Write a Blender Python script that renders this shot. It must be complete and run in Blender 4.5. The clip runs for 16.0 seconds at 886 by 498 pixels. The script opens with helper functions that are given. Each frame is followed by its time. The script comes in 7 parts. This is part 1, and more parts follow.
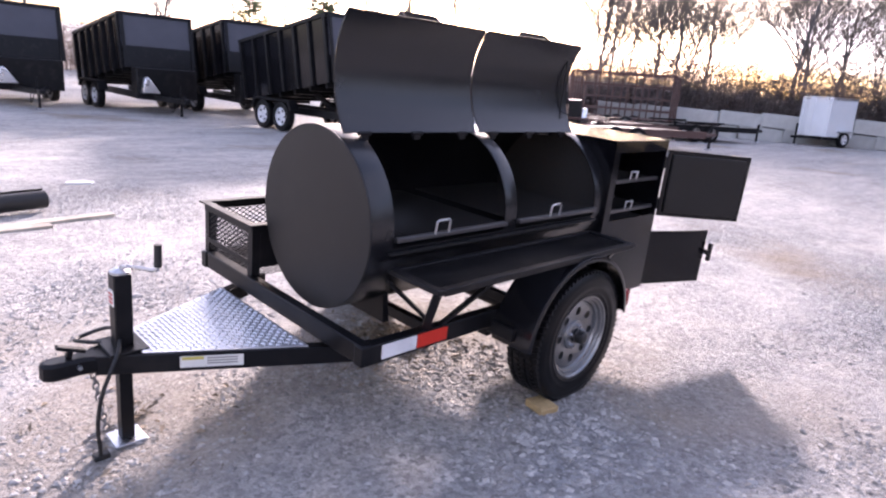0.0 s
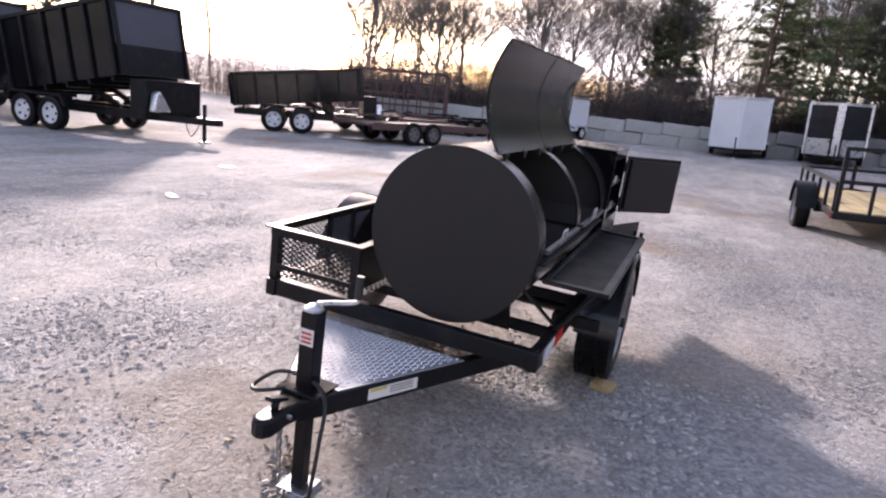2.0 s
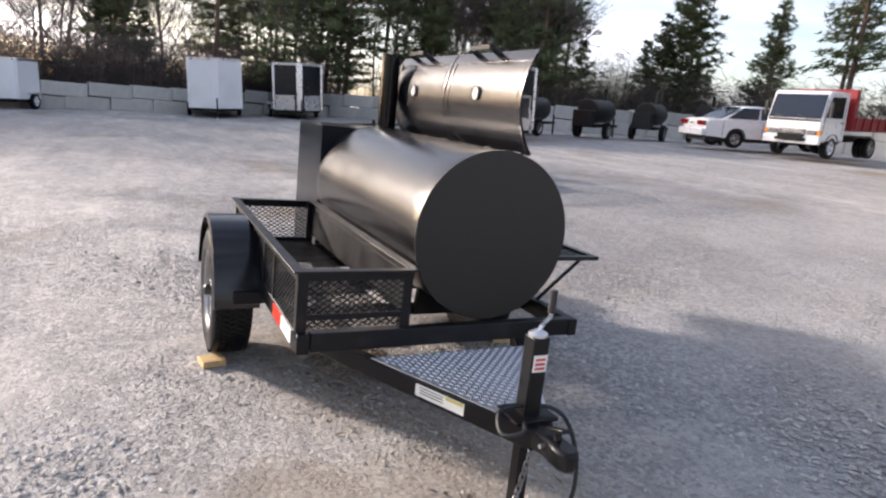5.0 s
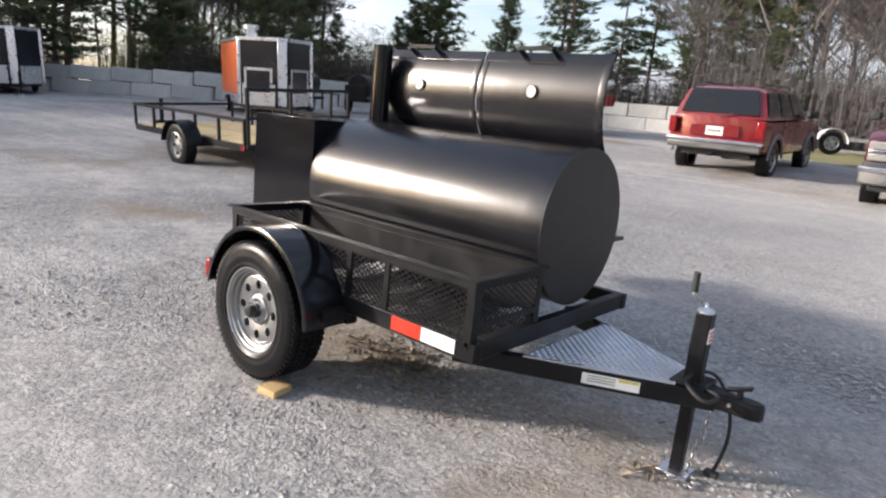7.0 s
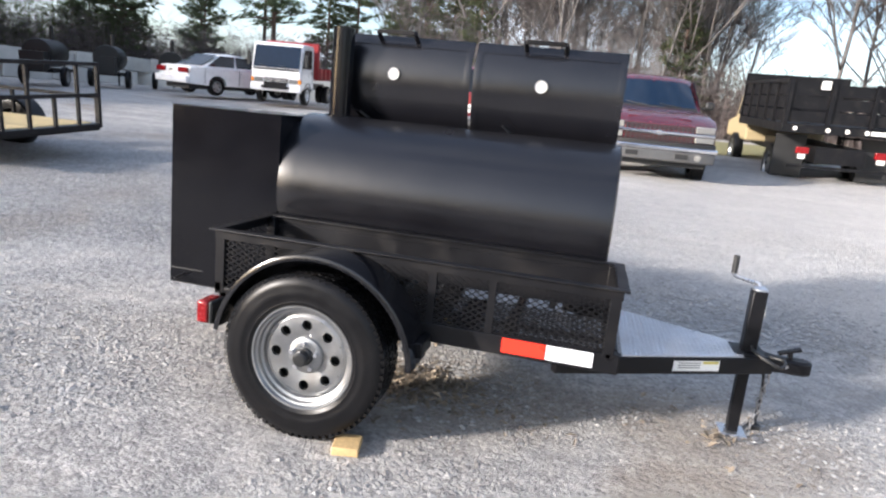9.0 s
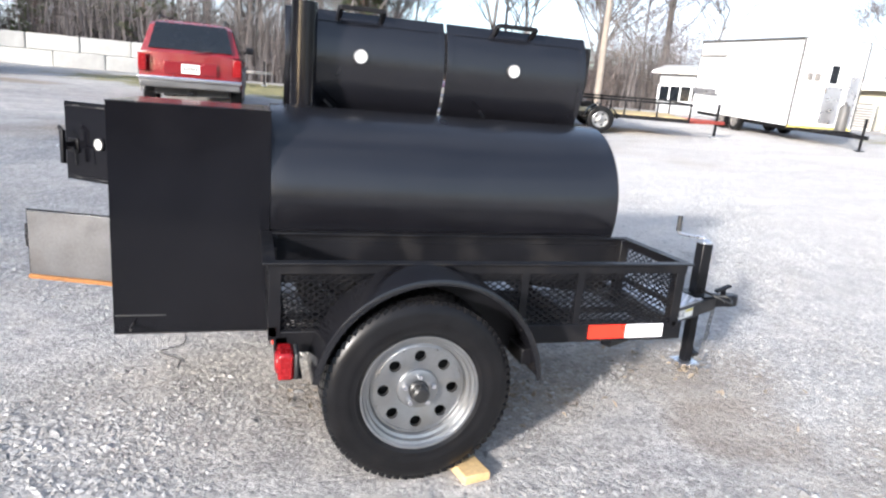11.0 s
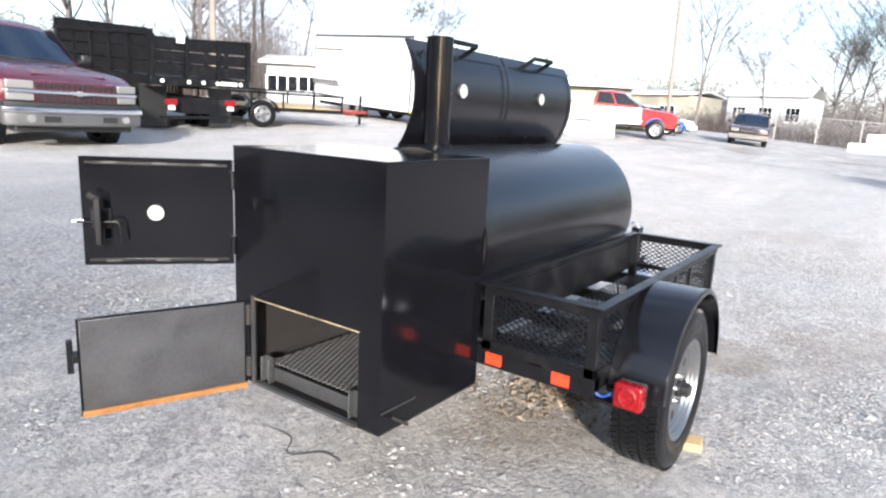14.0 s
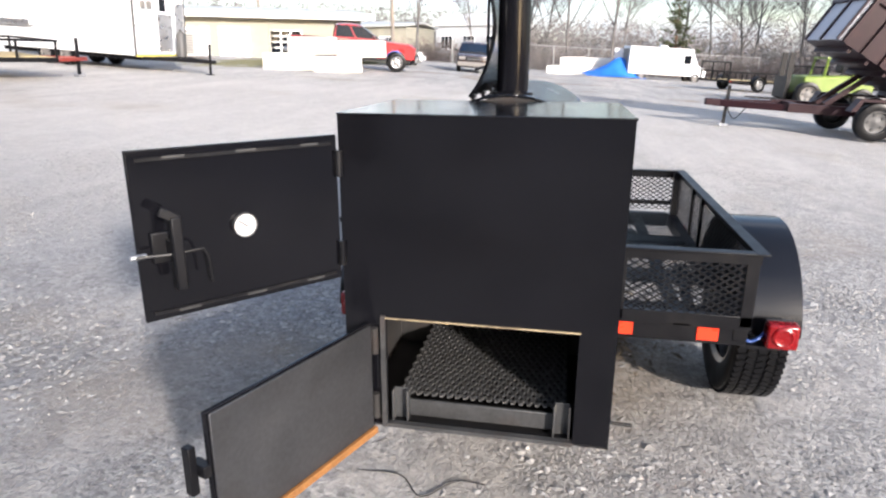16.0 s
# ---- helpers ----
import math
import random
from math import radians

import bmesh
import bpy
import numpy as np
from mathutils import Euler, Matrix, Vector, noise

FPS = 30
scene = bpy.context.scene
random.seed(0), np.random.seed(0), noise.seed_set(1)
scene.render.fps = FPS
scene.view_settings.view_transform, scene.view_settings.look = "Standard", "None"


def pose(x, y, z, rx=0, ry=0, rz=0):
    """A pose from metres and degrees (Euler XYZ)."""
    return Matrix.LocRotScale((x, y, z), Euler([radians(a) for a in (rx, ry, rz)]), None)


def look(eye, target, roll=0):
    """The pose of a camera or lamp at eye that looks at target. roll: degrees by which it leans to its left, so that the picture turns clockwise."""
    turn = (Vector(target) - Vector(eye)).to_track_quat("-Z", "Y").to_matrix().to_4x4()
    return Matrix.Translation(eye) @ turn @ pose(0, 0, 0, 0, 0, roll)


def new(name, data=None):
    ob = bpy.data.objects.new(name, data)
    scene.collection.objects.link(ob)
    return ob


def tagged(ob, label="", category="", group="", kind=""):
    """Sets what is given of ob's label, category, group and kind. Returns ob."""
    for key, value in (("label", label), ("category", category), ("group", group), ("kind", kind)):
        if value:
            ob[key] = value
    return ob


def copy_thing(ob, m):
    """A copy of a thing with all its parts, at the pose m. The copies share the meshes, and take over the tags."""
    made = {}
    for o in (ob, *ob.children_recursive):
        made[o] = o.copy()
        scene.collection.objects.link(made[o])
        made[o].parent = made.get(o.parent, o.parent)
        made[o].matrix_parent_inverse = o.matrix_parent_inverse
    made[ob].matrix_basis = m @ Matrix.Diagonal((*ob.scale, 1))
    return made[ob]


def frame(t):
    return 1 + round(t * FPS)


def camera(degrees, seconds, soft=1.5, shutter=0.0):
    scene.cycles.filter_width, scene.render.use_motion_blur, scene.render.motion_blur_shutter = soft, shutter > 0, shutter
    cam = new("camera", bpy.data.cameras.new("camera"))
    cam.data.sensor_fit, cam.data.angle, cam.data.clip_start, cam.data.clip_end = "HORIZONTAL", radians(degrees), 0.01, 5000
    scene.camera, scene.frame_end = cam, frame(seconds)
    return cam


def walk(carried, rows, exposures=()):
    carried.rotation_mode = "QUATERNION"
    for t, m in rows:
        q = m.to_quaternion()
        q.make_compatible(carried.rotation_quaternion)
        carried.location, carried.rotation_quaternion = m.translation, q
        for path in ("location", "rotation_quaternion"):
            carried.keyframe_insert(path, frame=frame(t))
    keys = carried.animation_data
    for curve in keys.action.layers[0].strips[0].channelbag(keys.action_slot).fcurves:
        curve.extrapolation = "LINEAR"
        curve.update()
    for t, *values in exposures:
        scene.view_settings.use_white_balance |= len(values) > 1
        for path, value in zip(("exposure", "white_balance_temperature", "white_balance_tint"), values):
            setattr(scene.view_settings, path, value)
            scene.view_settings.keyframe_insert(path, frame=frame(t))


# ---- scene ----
cam = camera(70.0, 16.0, soft=2.3)

PATH = [
    (0, (-2.549, -2.326, 1.554), (-1.164, -1.0, 0.986), 6.2),
    (0.5, (-2.836, -2.035, 1.553), (-1.33, -0.84, 1.0), 5.6),
    (1, (-3.127, -1.754, 1.521), (-1.5, -0.71, 1.008), 6.8),
    (1.5, (-3.348, -1.443, 1.48), (-1.62, -0.559, 0.998), 6.7),
    (2, (-3.545, -1.113, 1.493), (-1.739, -0.413, 0.995), 7.9),
    (2.5, (-3.706, -0.772, 1.442), (-1.827, -0.357, 0.895), 8.0),
    (3, (-3.726, -0.36, 1.41), (-1.802, -0.222, 0.881), 5.9),
    (3.5, (-3.717, 0.046, 1.361), (-1.782, -0.082, 0.874), 5.9),
    (4, (-3.674, 0.432, 1.384), (-1.77, 0.043, 0.91), 5.7),
    (4.5, (-3.554, 0.814, 1.394), (-1.712, 0.179, 0.942), 5.6),
    (5, (-3.468, 1.237, 1.395), (-1.722, 0.355, 0.977), 6.1),
    (7.5, (-2.153, 2.751, 1.344), (-1.084, 1.122, 0.894), 4.5),
    (8, (-1.761, 2.926, 1.33), (-0.911, 1.179, 0.856), 3.5),
    (8.5, (-1.376, 2.993, 1.296), (-0.758, 1.139, 0.869), 5.6),
    (9, (-0.982, 3.023, 1.308), (-0.568, 1.108, 0.904), 5.9),
    (11.5, (0.967, 2.704, 1.33), (0.204, 0.915, 0.865), 4.0),
    (12, (1.37, 2.562, 1.334), (0.463, 0.841, 0.869), 3.4),
    (12.5, (1.736, 2.365, 1.361), (0.663, 0.742, 0.899), 3.7),
    (13, (2.049, 2.074, 1.389), (0.826, 0.542, 0.992), 2.0),
    (13.5, (2.353, 1.768, 1.373), (0.944, 0.397, 1.007), 1.0),
    (14, (2.574, 1.456, 1.39), (0.982, 0.317, 0.979), 2.9),
    (14.5, (2.741, 1.081, 1.435), (1.047, 0.126, 0.965), 1.4),
    (15, (2.862, 0.704, 1.477), (1.086, -0.029, 0.923), -0.9),
    (15.5, (2.84, 0.344, 1.411), (0.995, -0.177, 0.84), -0.3),
    (16, (2.709, 0.003, 1.379), (0.828, -0.361, 0.805), 0.2),
]
walk(cam, [(t, look(eye, target, roll)) for t, eye, target, roll in PATH],
     exposures=[(0, 1.92, 6350, 32), (2.5, 1.36, 6580, 26), (5, 1.40, 6680, 18), (7.5, 1.19, 6420, 14), (9, 1.53, 6180, 13), (12.5, 1.74, 6000, 11), (14.5, 1.57, 6040, 12), (16, 1.36, 6240, 14)])

# ---- light ----
SUN_AZ, SUN_EL = 40.0, 16.0
world = bpy.data.worlds.new("world")
scene.world = world
world.use_nodes = True
wn = world.node_tree
wn.nodes.clear()


def wnode(kind, **inputs):
    n = wn.nodes.new(kind)
    for k, v in inputs.items():
        n.inputs[k].default_value = v
    return n


sky = wnode("ShaderNodeTexSky")
sky.sky_type = "NISHITA"
sky.sun_disc = False
sky.sun_elevation = radians(SUN_EL)
sky.sun_rotation = radians(90 - SUN_AZ)
sky.air_density, sky.dust_density, sky.ozone_density = 1.0, 2.0, 1.0
sky_co = wnode("ShaderNodeTexCoord")
sky_map = wnode("ShaderNodeMapping")
sky_map.inputs["Scale"].default_value = (1.0, 1.0, 5.0)
clouds = wnode("ShaderNodeTexNoise", Scale=2.2, Detail=6.0, Roughness=0.55)
cloud_ramp = wnode("ShaderNodeValToRGB")
cloud_ramp.color_ramp.elements[0].position = 0.42
cloud_ramp.color_ramp.elements[1].position = 0.64
cloud_mix = wnode("ShaderNodeMixRGB")
glow = wnode("ShaderNodeMixRGB", Fac=1.0)
glow.blend_type = "ADD"
glow.inputs["Color2"].default_value = (1.7, 1.9, 2.3, 1)
pale = wnode("ShaderNodeHueSaturation", Saturation=0.35, Value=0.55)
sky_bg = wnode("ShaderNodeBackground", Strength=0.13)
sky_out = wnode("ShaderNodeOutputWorld")
wn.links.new(sky_co.outputs["Generated"], sky_map.inputs["Vector"])
wn.links.new(sky_map.outputs["Vector"], clouds.inputs["Vector"])
wn.links.new(clouds.outputs["Fac"], cloud_ramp.inputs["Fac"])
wn.links.new(cloud_ramp.outputs["Color"], cloud_mix.inputs["Fac"])
wn.links.new(sky.outputs["Color"], cloud_mix.inputs["Color1"])
wn.links.new(sky.outputs["Color"], pale.inputs["Color"])
wn.links.new(pale.outputs["Color"], glow.inputs["Color1"])
wn.links.new(glow.outputs["Color"], cloud_mix.inputs["Color2"])
wn.links.new(cloud_mix.outputs["Color"], sky_bg.inputs["Color"])
wn.links.new(sky_bg.outputs["Background"], sky_out.inputs["Surface"])

sun = new("sun", bpy.data.lights.new("sun", "SUN"))
sun.data.energy, sun.data.angle, sun.data.color = 3.3, radians(3.5), (1.0, 0.93, 0.84)
sun_dir = Vector((math.cos(radians(SUN_EL)) * math.cos(radians(SUN_AZ)),
                  math.cos(radians(SUN_EL)) * math.sin(radians(SUN_AZ)), math.sin(radians(SUN_EL))))
sun.matrix_world = look(sun_dir * 60, (0, 0, 0))


# ---- materials ----
def material(name, color, rough=0.5, metal=0.0, vary=0.15, scale=6.0, fine=80.0, bump=0.0, bump_scale=200.0,
             stain=None, stain_amount=0.35, stain_scale=3.0, rough_vary=0.15, coat=0.0, random=0.0, island=0.0, spec=0.5):
    """A painted, earthy or metal surface: two scales of grain, stains with a shape of their own, and fine relief."""
    m = bpy.data.materials.new(name)
    m.use_nodes = True
    t = m.node_tree
    b = t.nodes["Principled BSDF"]
    b.inputs["Roughness"].default_value = rough
    b.inputs["Metallic"].default_value = metal
    b.inputs["Coat Weight"].default_value = coat
    b.inputs["Specular IOR Level"].default_value = spec
    co = t.nodes.new("ShaderNodeTexCoord")

    def noise_of(s, detail=4.0):
        n = t.nodes.new("ShaderNodeTexNoise")
        n.inputs["Scale"].default_value, n.inputs["Detail"].default_value = s, detail
        t.links.new(co.outputs["Object"], n.inputs["Vector"])
        return n.outputs["Fac"]

    def math_of(op, a, c):
        n = t.nodes.new("ShaderNodeMath")
        n.operation = op
        for i, v in enumerate((a, c)):
            if isinstance(v, (int, float)):
                n.inputs[i].default_value = v
            else:
                t.links.new(v, n.inputs[i])
        return n.outputs[0]

    def mix_of(fac, a, c):
        n = t.nodes.new("ShaderNodeMixRGB")
        for k, v in (("Fac", fac), ("Color1", a), ("Color2", c)):
            if isinstance(v, (int, float)):
                n.inputs[k].default_value = v
            elif isinstance(v, tuple):
                n.inputs[k].default_value = (*v, 1)
            else:
                t.links.new(v, n.inputs[k])
        return n.outputs[0]

    coarse, grain = noise_of(scale), noise_of(fine)
    both = math_of("ADD", math_of("MULTIPLY", coarse, 0.6), math_of("MULTIPLY", grain, 0.4))
    dark = tuple(c * (1 - vary) for c in color)
    light = tuple(min(1.0, c * (1 + vary)) for c in color)
    stretch = t.nodes.new("ShaderNodeMapRange")
    stretch.inputs["From Min"].default_value, stretch.inputs["From Max"].default_value = 0.3, 0.7
    t.links.new(both, stretch.inputs["Value"])
    col = mix_of(stretch.outputs[0], dark, light)
    if stain:
        spots = t.nodes.new("ShaderNodeMapRange")
        spots.inputs["From Min"].default_value, spots.inputs["From Max"].default_value = 0.52, 0.68
        t.links.new(noise_of(stain_scale, 8.0), spots.inputs["Value"])
        col = mix_of(math_of("MULTIPLY", spots.outputs[0], stain_amount), col, stain)
    if random or island:
        if random:
            info = t.nodes.new("ShaderNodeObjectInfo").outputs["Random"]
        else:
            info = t.nodes.new("ShaderNodeNewGeometry").outputs["Random Per Island"]
        amount = random or island
        hsv = t.nodes.new("ShaderNodeHueSaturation")
        t.links.new(col, hsv.inputs["Color"])
        t.links.new(math_of("ADD", math_of("MULTIPLY", info, 2 * amount), 1 - amount), hsv.inputs["Value"])
        col = hsv.outputs["Color"]
    t.links.new(col, b.inputs["Base Color"])
    t.links.new(math_of("ADD", math_of("MULTIPLY", coarse, rough_vary * 2), rough - rough_vary), b.inputs["Roughness"])
    if bump:
        bp = t.nodes.new("ShaderNodeBump")
        bp.inputs["Strength"].default_value, bp.inputs["Distance"].default_value = bump, 0.01
        t.links.new(noise_of(bump_scale, 3.0), bp.inputs["Height"])
        t.links.new(bp.outputs["Normal"], b.inputs["Normal"])
    return m


def glass(name, color=(0.008, 0.010, 0.013), rough=0.03):
    m = material(name, color, rough, 0.0, vary=0.1, rough_vary=0.02)
    m.node_tree.nodes["Principled BSDF"].inputs["Specular IOR Level"].default_value = 0.38
    return m


BLACK = material("black_gloss_paint", (0.005, 0.005, 0.0065), 0.12, vary=0.25, scale=5, bump=0.03, bump_scale=18, rough_vary=0.05, spec=0.27)
BLACK_SMOOTH = material("black_smooth_paint", (0.006, 0.006, 0.0075), 0.14, vary=0.25, scale=5, rough_vary=0.05)
BLACK_FLAT = material("black_heat_paint", (0.010, 0.0095, 0.0095), 0.48, spec=0.4, vary=0.2, scale=9, bump=0.08, bump_scale=300, rough_vary=0.08)
BLACK_FRAME = material("black_frame_paint", (0.0055, 0.0055, 0.0068), 0.40, spec=0.25, vary=0.25, scale=9, stain=(0.05, 0.045, 0.04), stain_amount=0.2, stain_scale=6)
SOOT = material("sooty_steel", (0.018, 0.016, 0.0145), 0.75, vary=0.4, scale=12, stain=(0.035, 0.018, 0.011), stain_scale=8)
BARE = material("bare_steel", (0.125, 0.125, 0.13), 0.42, 0.85, vary=0.2, scale=7, stain=(0.09, 0.08, 0.075), stain_scale=4)
TRAY = material("grey_steel", (0.09, 0.09, 0.09), 0.5, 0.6, vary=0.25, scale=10, stain=(0.12, 0.05, 0.02))
RUST = material("rust", (0.27, 0.115, 0.03), 0.8, vary=0.4, scale=14, fine=120, bump=0.4, stain=(0.10, 0.05, 0.03))
ZINC = material("zinc_plate", (0.62, 0.63, 0.65), 0.32, 0.95, vary=0.15, scale=14)
TREAD = material("aluminium_tread", (0.68, 0.69, 0.72), 0.34, 0.85, vary=0.12, scale=10, stain=(0.38, 0.37, 0.36), stain_scale=5)
CHAIN = material("dull_chain_steel", (0.24, 0.24, 0.245), 0.5, 0.8, vary=0.25, scale=20)
RIM = material("silver_wheel", (0.31, 0.315, 0.32), 0.38, 0.95, vary=0.1, scale=12, stain=(0.3, 0.28, 0.24), stain_scale=9)
RUBBER = material("tyre_rubber", (0.006, 0.006, 0.0068), 0.34, vary=0.3, scale=14, stain=(0.035, 0.03, 0.026), stain_amount=0.08, stain_scale=10, spec=0.20)
DARK_RUBBER = material("cable_rubber", (0.012, 0.012, 0.012), 0.55)
RED_TAPE = material("red_reflector", (0.75, 0.035, 0.015), 0.3, vary=0.1, fine=400)
WHITE_TAPE = material("white_reflector", (0.82, 0.82, 0.84), 0.3, vary=0.06, fine=400)
ORANGE_TAPE = material("orange_reflector", (0.90, 0.05, 0.015), 0.3, vary=0.08, fine=400)
RED_LENS = material("red_lens", (0.20, 0.003, 0.005), 0.25, vary=0.2, scale=60, coat=0.15)
DIAL = material("dial_face", (0.56, 0.56, 0.55), 0.25, vary=0.05)
CHROME = material("chrome", (0.72, 0.72, 0.74), 0.12, 1.0, vary=0.05, rough_vary=0.04)
LABEL = material("label_white", (0.78, 0.77, 0.72), 0.5, vary=0.06)
LABEL_RED = material("label_red", (0.55, 0.06, 0.05), 0.5, vary=0.06)
LABEL_YELLOW = material("label_yellow", (0.6, 0.5, 0.12), 0.5, vary=0.06)
INK = material("dark_ink", (0.03, 0.03, 0.035), 0.5, vary=0.05)
PINE_WOOD = material("pine_lumber", (0.52, 0.36, 0.17), 0.7, vary=0.25, scale=10, stain=(0.3, 0.2, 0.1), random=0.15)
BLUE_WIRE = material("blue_wire", (0.01, 0.05, 0.22), 0.5)
WELD = material("dull_weld", (0.06, 0.06, 0.06), 0.5, 0.5)
CONCRETE = material("cast_concrete", (0.46, 0.45, 0.42), 0.9, vary=0.18, scale=2.0, fine=40, bump=0.5, bump_scale=60, stain=(0.24, 0.23, 0.21), stain_scale=1.4, random=0.16)
WHITE_PAINT = material("white_panel", (0.78, 0.79, 0.80), 0.35, vary=0.04, scale=1.5, stain=(0.62, 0.62, 0.60), stain_scale=0.8, stain_amount=0.3)
SILVER_TRIM = material("aluminium_trim", (0.7, 0.7, 0.72), 0.3, 0.9, vary=0.1)
BLACK_PANEL = material("black_panel", (0.012, 0.013, 0.018), 0.22, vary=0.2, scale=1.5)
ORANGE_PANEL = material("orange_panel", (0.72, 0.14, 0.03), 0.35, vary=0.1, scale=1.5)
MAROON = material("maroon_car_paint", (0.085, 0.006, 0.014), 0.24, 0.25, vary=0.12, scale=2, coat=0.8)
RED_CAR = material("red_car_paint", (0.17, 0.007, 0.011), 0.24, 0.15, vary=0.12, scale=2, coat=0.8)
BRIGHT_RED = material("bright_red_paint", (0.38, 0.012, 0.014), 0.3, vary=0.1, scale=2, coat=0.6)
DARK_CAR = material("dark_car_paint", (0.035, 0.012, 0.012), 0.25, 0.2, vary=0.1, scale=2, coat=0.8)
WHITE_CAR = material("white_car_paint", (0.74, 0.74, 0.75), 0.3, vary=0.04, coat=0.6)
BLUE_CAR = material("blue_car_paint", (0.03, 0.09, 0.35), 0.3, vary=0.1, coat=0.6)
DUMP_RED = material("dump_body_red", (0.26, 0.018, 0.022), 0.45, vary=0.15, scale=2)
DARK_TRIM = material("dark_grey_trim", (0.07, 0.068, 0.066), 0.5, vary=0.15)
GREY_PLASTIC = material("grey_plastic", (0.16, 0.15, 0.14), 0.55, vary=0.15)
BLACK_PLASTIC = material("black_plastic", (0.018, 0.018, 0.018), 0.55, vary=0.2)
GLASS = glass("tinted_glass")
# blue in the base colour stands in for sky reflected by the windscreens
GLASS_SKY = glass("windscreen_glass", (0.006, 0.014, 0.030))
BUMPER_GREY = material("dull_bumper_metal", (0.13, 0.13, 0.13), 0.42, 0.5, vary=0.15, scale=4, stain=(0.16, 0.15, 0.14), stain_scale=3)
HEADLIGHT = material("headlamp_lens", (0.27, 0.265, 0.25), 0.15, 0.3, vary=0.1, scale=30, coat=0.7)
AMBER = material("amber_lens", (0.75, 0.25, 0.03), 0.2, vary=0.1, coat=0.5)


# ---- mesh helpers ----
class Geo:
    """Collects the faces of one mesh."""

    def __init__(self):
        self.v, self.f = [], []

    def add(self, verts, faces, m=None):
        k = len(self.v)
        self.v += [tuple(m @ Vector(p)) for p in verts] if m else [tuple(p) for p in verts]
        self.f += [tuple(i + k for i in q) for q in faces]
        return self

    def box(self, lo, hi, m=None):
        (a, b, c), (d, e, f) = lo, hi
        v = [(a, b, c), (d, b, c), (d, e, c), (a, e, c), (a, b, f), (d, b, f), (d, e, f), (a, e, f)]
        return self.add(v, [(3, 2, 1, 0), (4, 5, 6, 7), (0, 1, 5, 4), (1, 2, 6, 5), (2, 3, 7, 6), (3, 0, 4, 7)], m)

    def bar(self, p, q, w, h, up=(0, 0, 1)):
        """A rectangular bar from p to q, w wide and h high."""
        p, q = Vector(p), Vector(q)
        d = (q - p).normalized()
        s = d.cross(Vector(up)).normalized() * (w / 2)
        t = s.cross(d).normalized() * (h / 2)
        v = [p - s - t, p + s - t, p + s + t, p - s + t, q - s - t, q + s - t, q + s + t, q - s + t]
        return self.add(v, [(0, 1, 2, 3), (7, 6, 5, 4), (0, 4, 5, 1), (1, 5, 6, 2), (2, 6, 7, 3), (3, 7, 4, 0)])

    def tube(self, pts, r, n=8, closed=False, r_end=None):
        """A round bar along the points."""
        pts = [Vector(p) for p in pts]
        k, c = len(self.v), len(pts)
        side = None
        for i, p in enumerate(pts):
            a, b = pts[(i - 1) % c if closed else max(i - 1, 0)], pts[(i + 1) % c if closed else min(i + 1, c - 1)]
            d = (b - a).normalized()
            if side is None:
                side = d.orthogonal().normalized()
            side = (side - d * side.dot(d)).normalized()
            other = d.cross(side)
            rr = r if r_end is None else r + (r_end - r) * i / (c - 1)
            for j in range(n):
                w = 2 * math.pi * j / n
                self.v.append(tuple(p + (side * math.cos(w) + other * math.sin(w)) * rr))
        for i in range(c if closed else c - 1):
            for j in range(n):
                a, b = k + i * n + j, k + i * n + (j + 1) % n
                e, f = k + (i + 1) % c * n + j, k + (i + 1) % c * n + (j + 1) % n
                self.f.append((a, b, f, e))
        if not closed:
            self.f.append(tuple(k + j for j in reversed(range(n))))
            self.f.append(tuple(k + (c - 1) * n + j for j in range(n)))
        return self

    def cyl(self, p, q, r, n=24, r_end=None):
        return self.tube([p, q], r, n, r_end=r_end)

    def lathe(self, profile, p, axis, n=40, closed=False):
        """Turns the (along, radius) profile round the axis through p."""
        axis = Vector(axis).normalized()
        s = axis.orthogonal().normalized()
        o = axis.cross(s)
        p, k, c = Vector(p), len(self.v), len(profile)
        for i in range(n):
            w = 2 * math.pi * i / n
            d = s * math.cos(w) + o * math.sin(w)
            for a, r in profile:
                self.v.append(tuple(p + axis * a + d * r))
        for i in range(n):
            for j in range(c if closed else c - 1):
                a, b = k + i * c + j, k + (i + 1) % n * c + j
                e = j + 1 if j + 1 < c else 0
                self.f.append((a, b, k + (i + 1) % n * c + e, k + i * c + e))
        return self

    def prism(self, poly, axis, lo, hi, m=None):
        """An outline in the plane across the axis (0, 1 or 2), drawn out from lo to hi."""
        def at(p, h):
            q = list(p)
            q.insert(axis, h)
            return tuple(q)
        n = len(poly)
        v = [at(p, lo) for p in poly] + [at(p, hi) for p in poly]
        f = [tuple(reversed(range(n))), tuple(range(n, 2 * n))]
        f += [(i, (i + 1) % n, n + (i + 1) % n, n + i) for i in range(n)]
        return self.add(v, f, m)

    def sheet(self, rows, wrap=False, skip=None):
        """A surface through rows of points, with some cells left out."""
        k, c = len(self.v), len(rows[0])
        for r in rows:
            self.v += [tuple(p) for p in r]
        for i in range(len(rows) - 1):
            for j in range(c if wrap else c - 1):
                if skip and skip(i, j):
                    continue
                e = (j + 1) % c
                self.f.append((k + i * c + j, k + (i + 1) * c + j, k + (i + 1) * c + e, k + i * c + e))
        return self

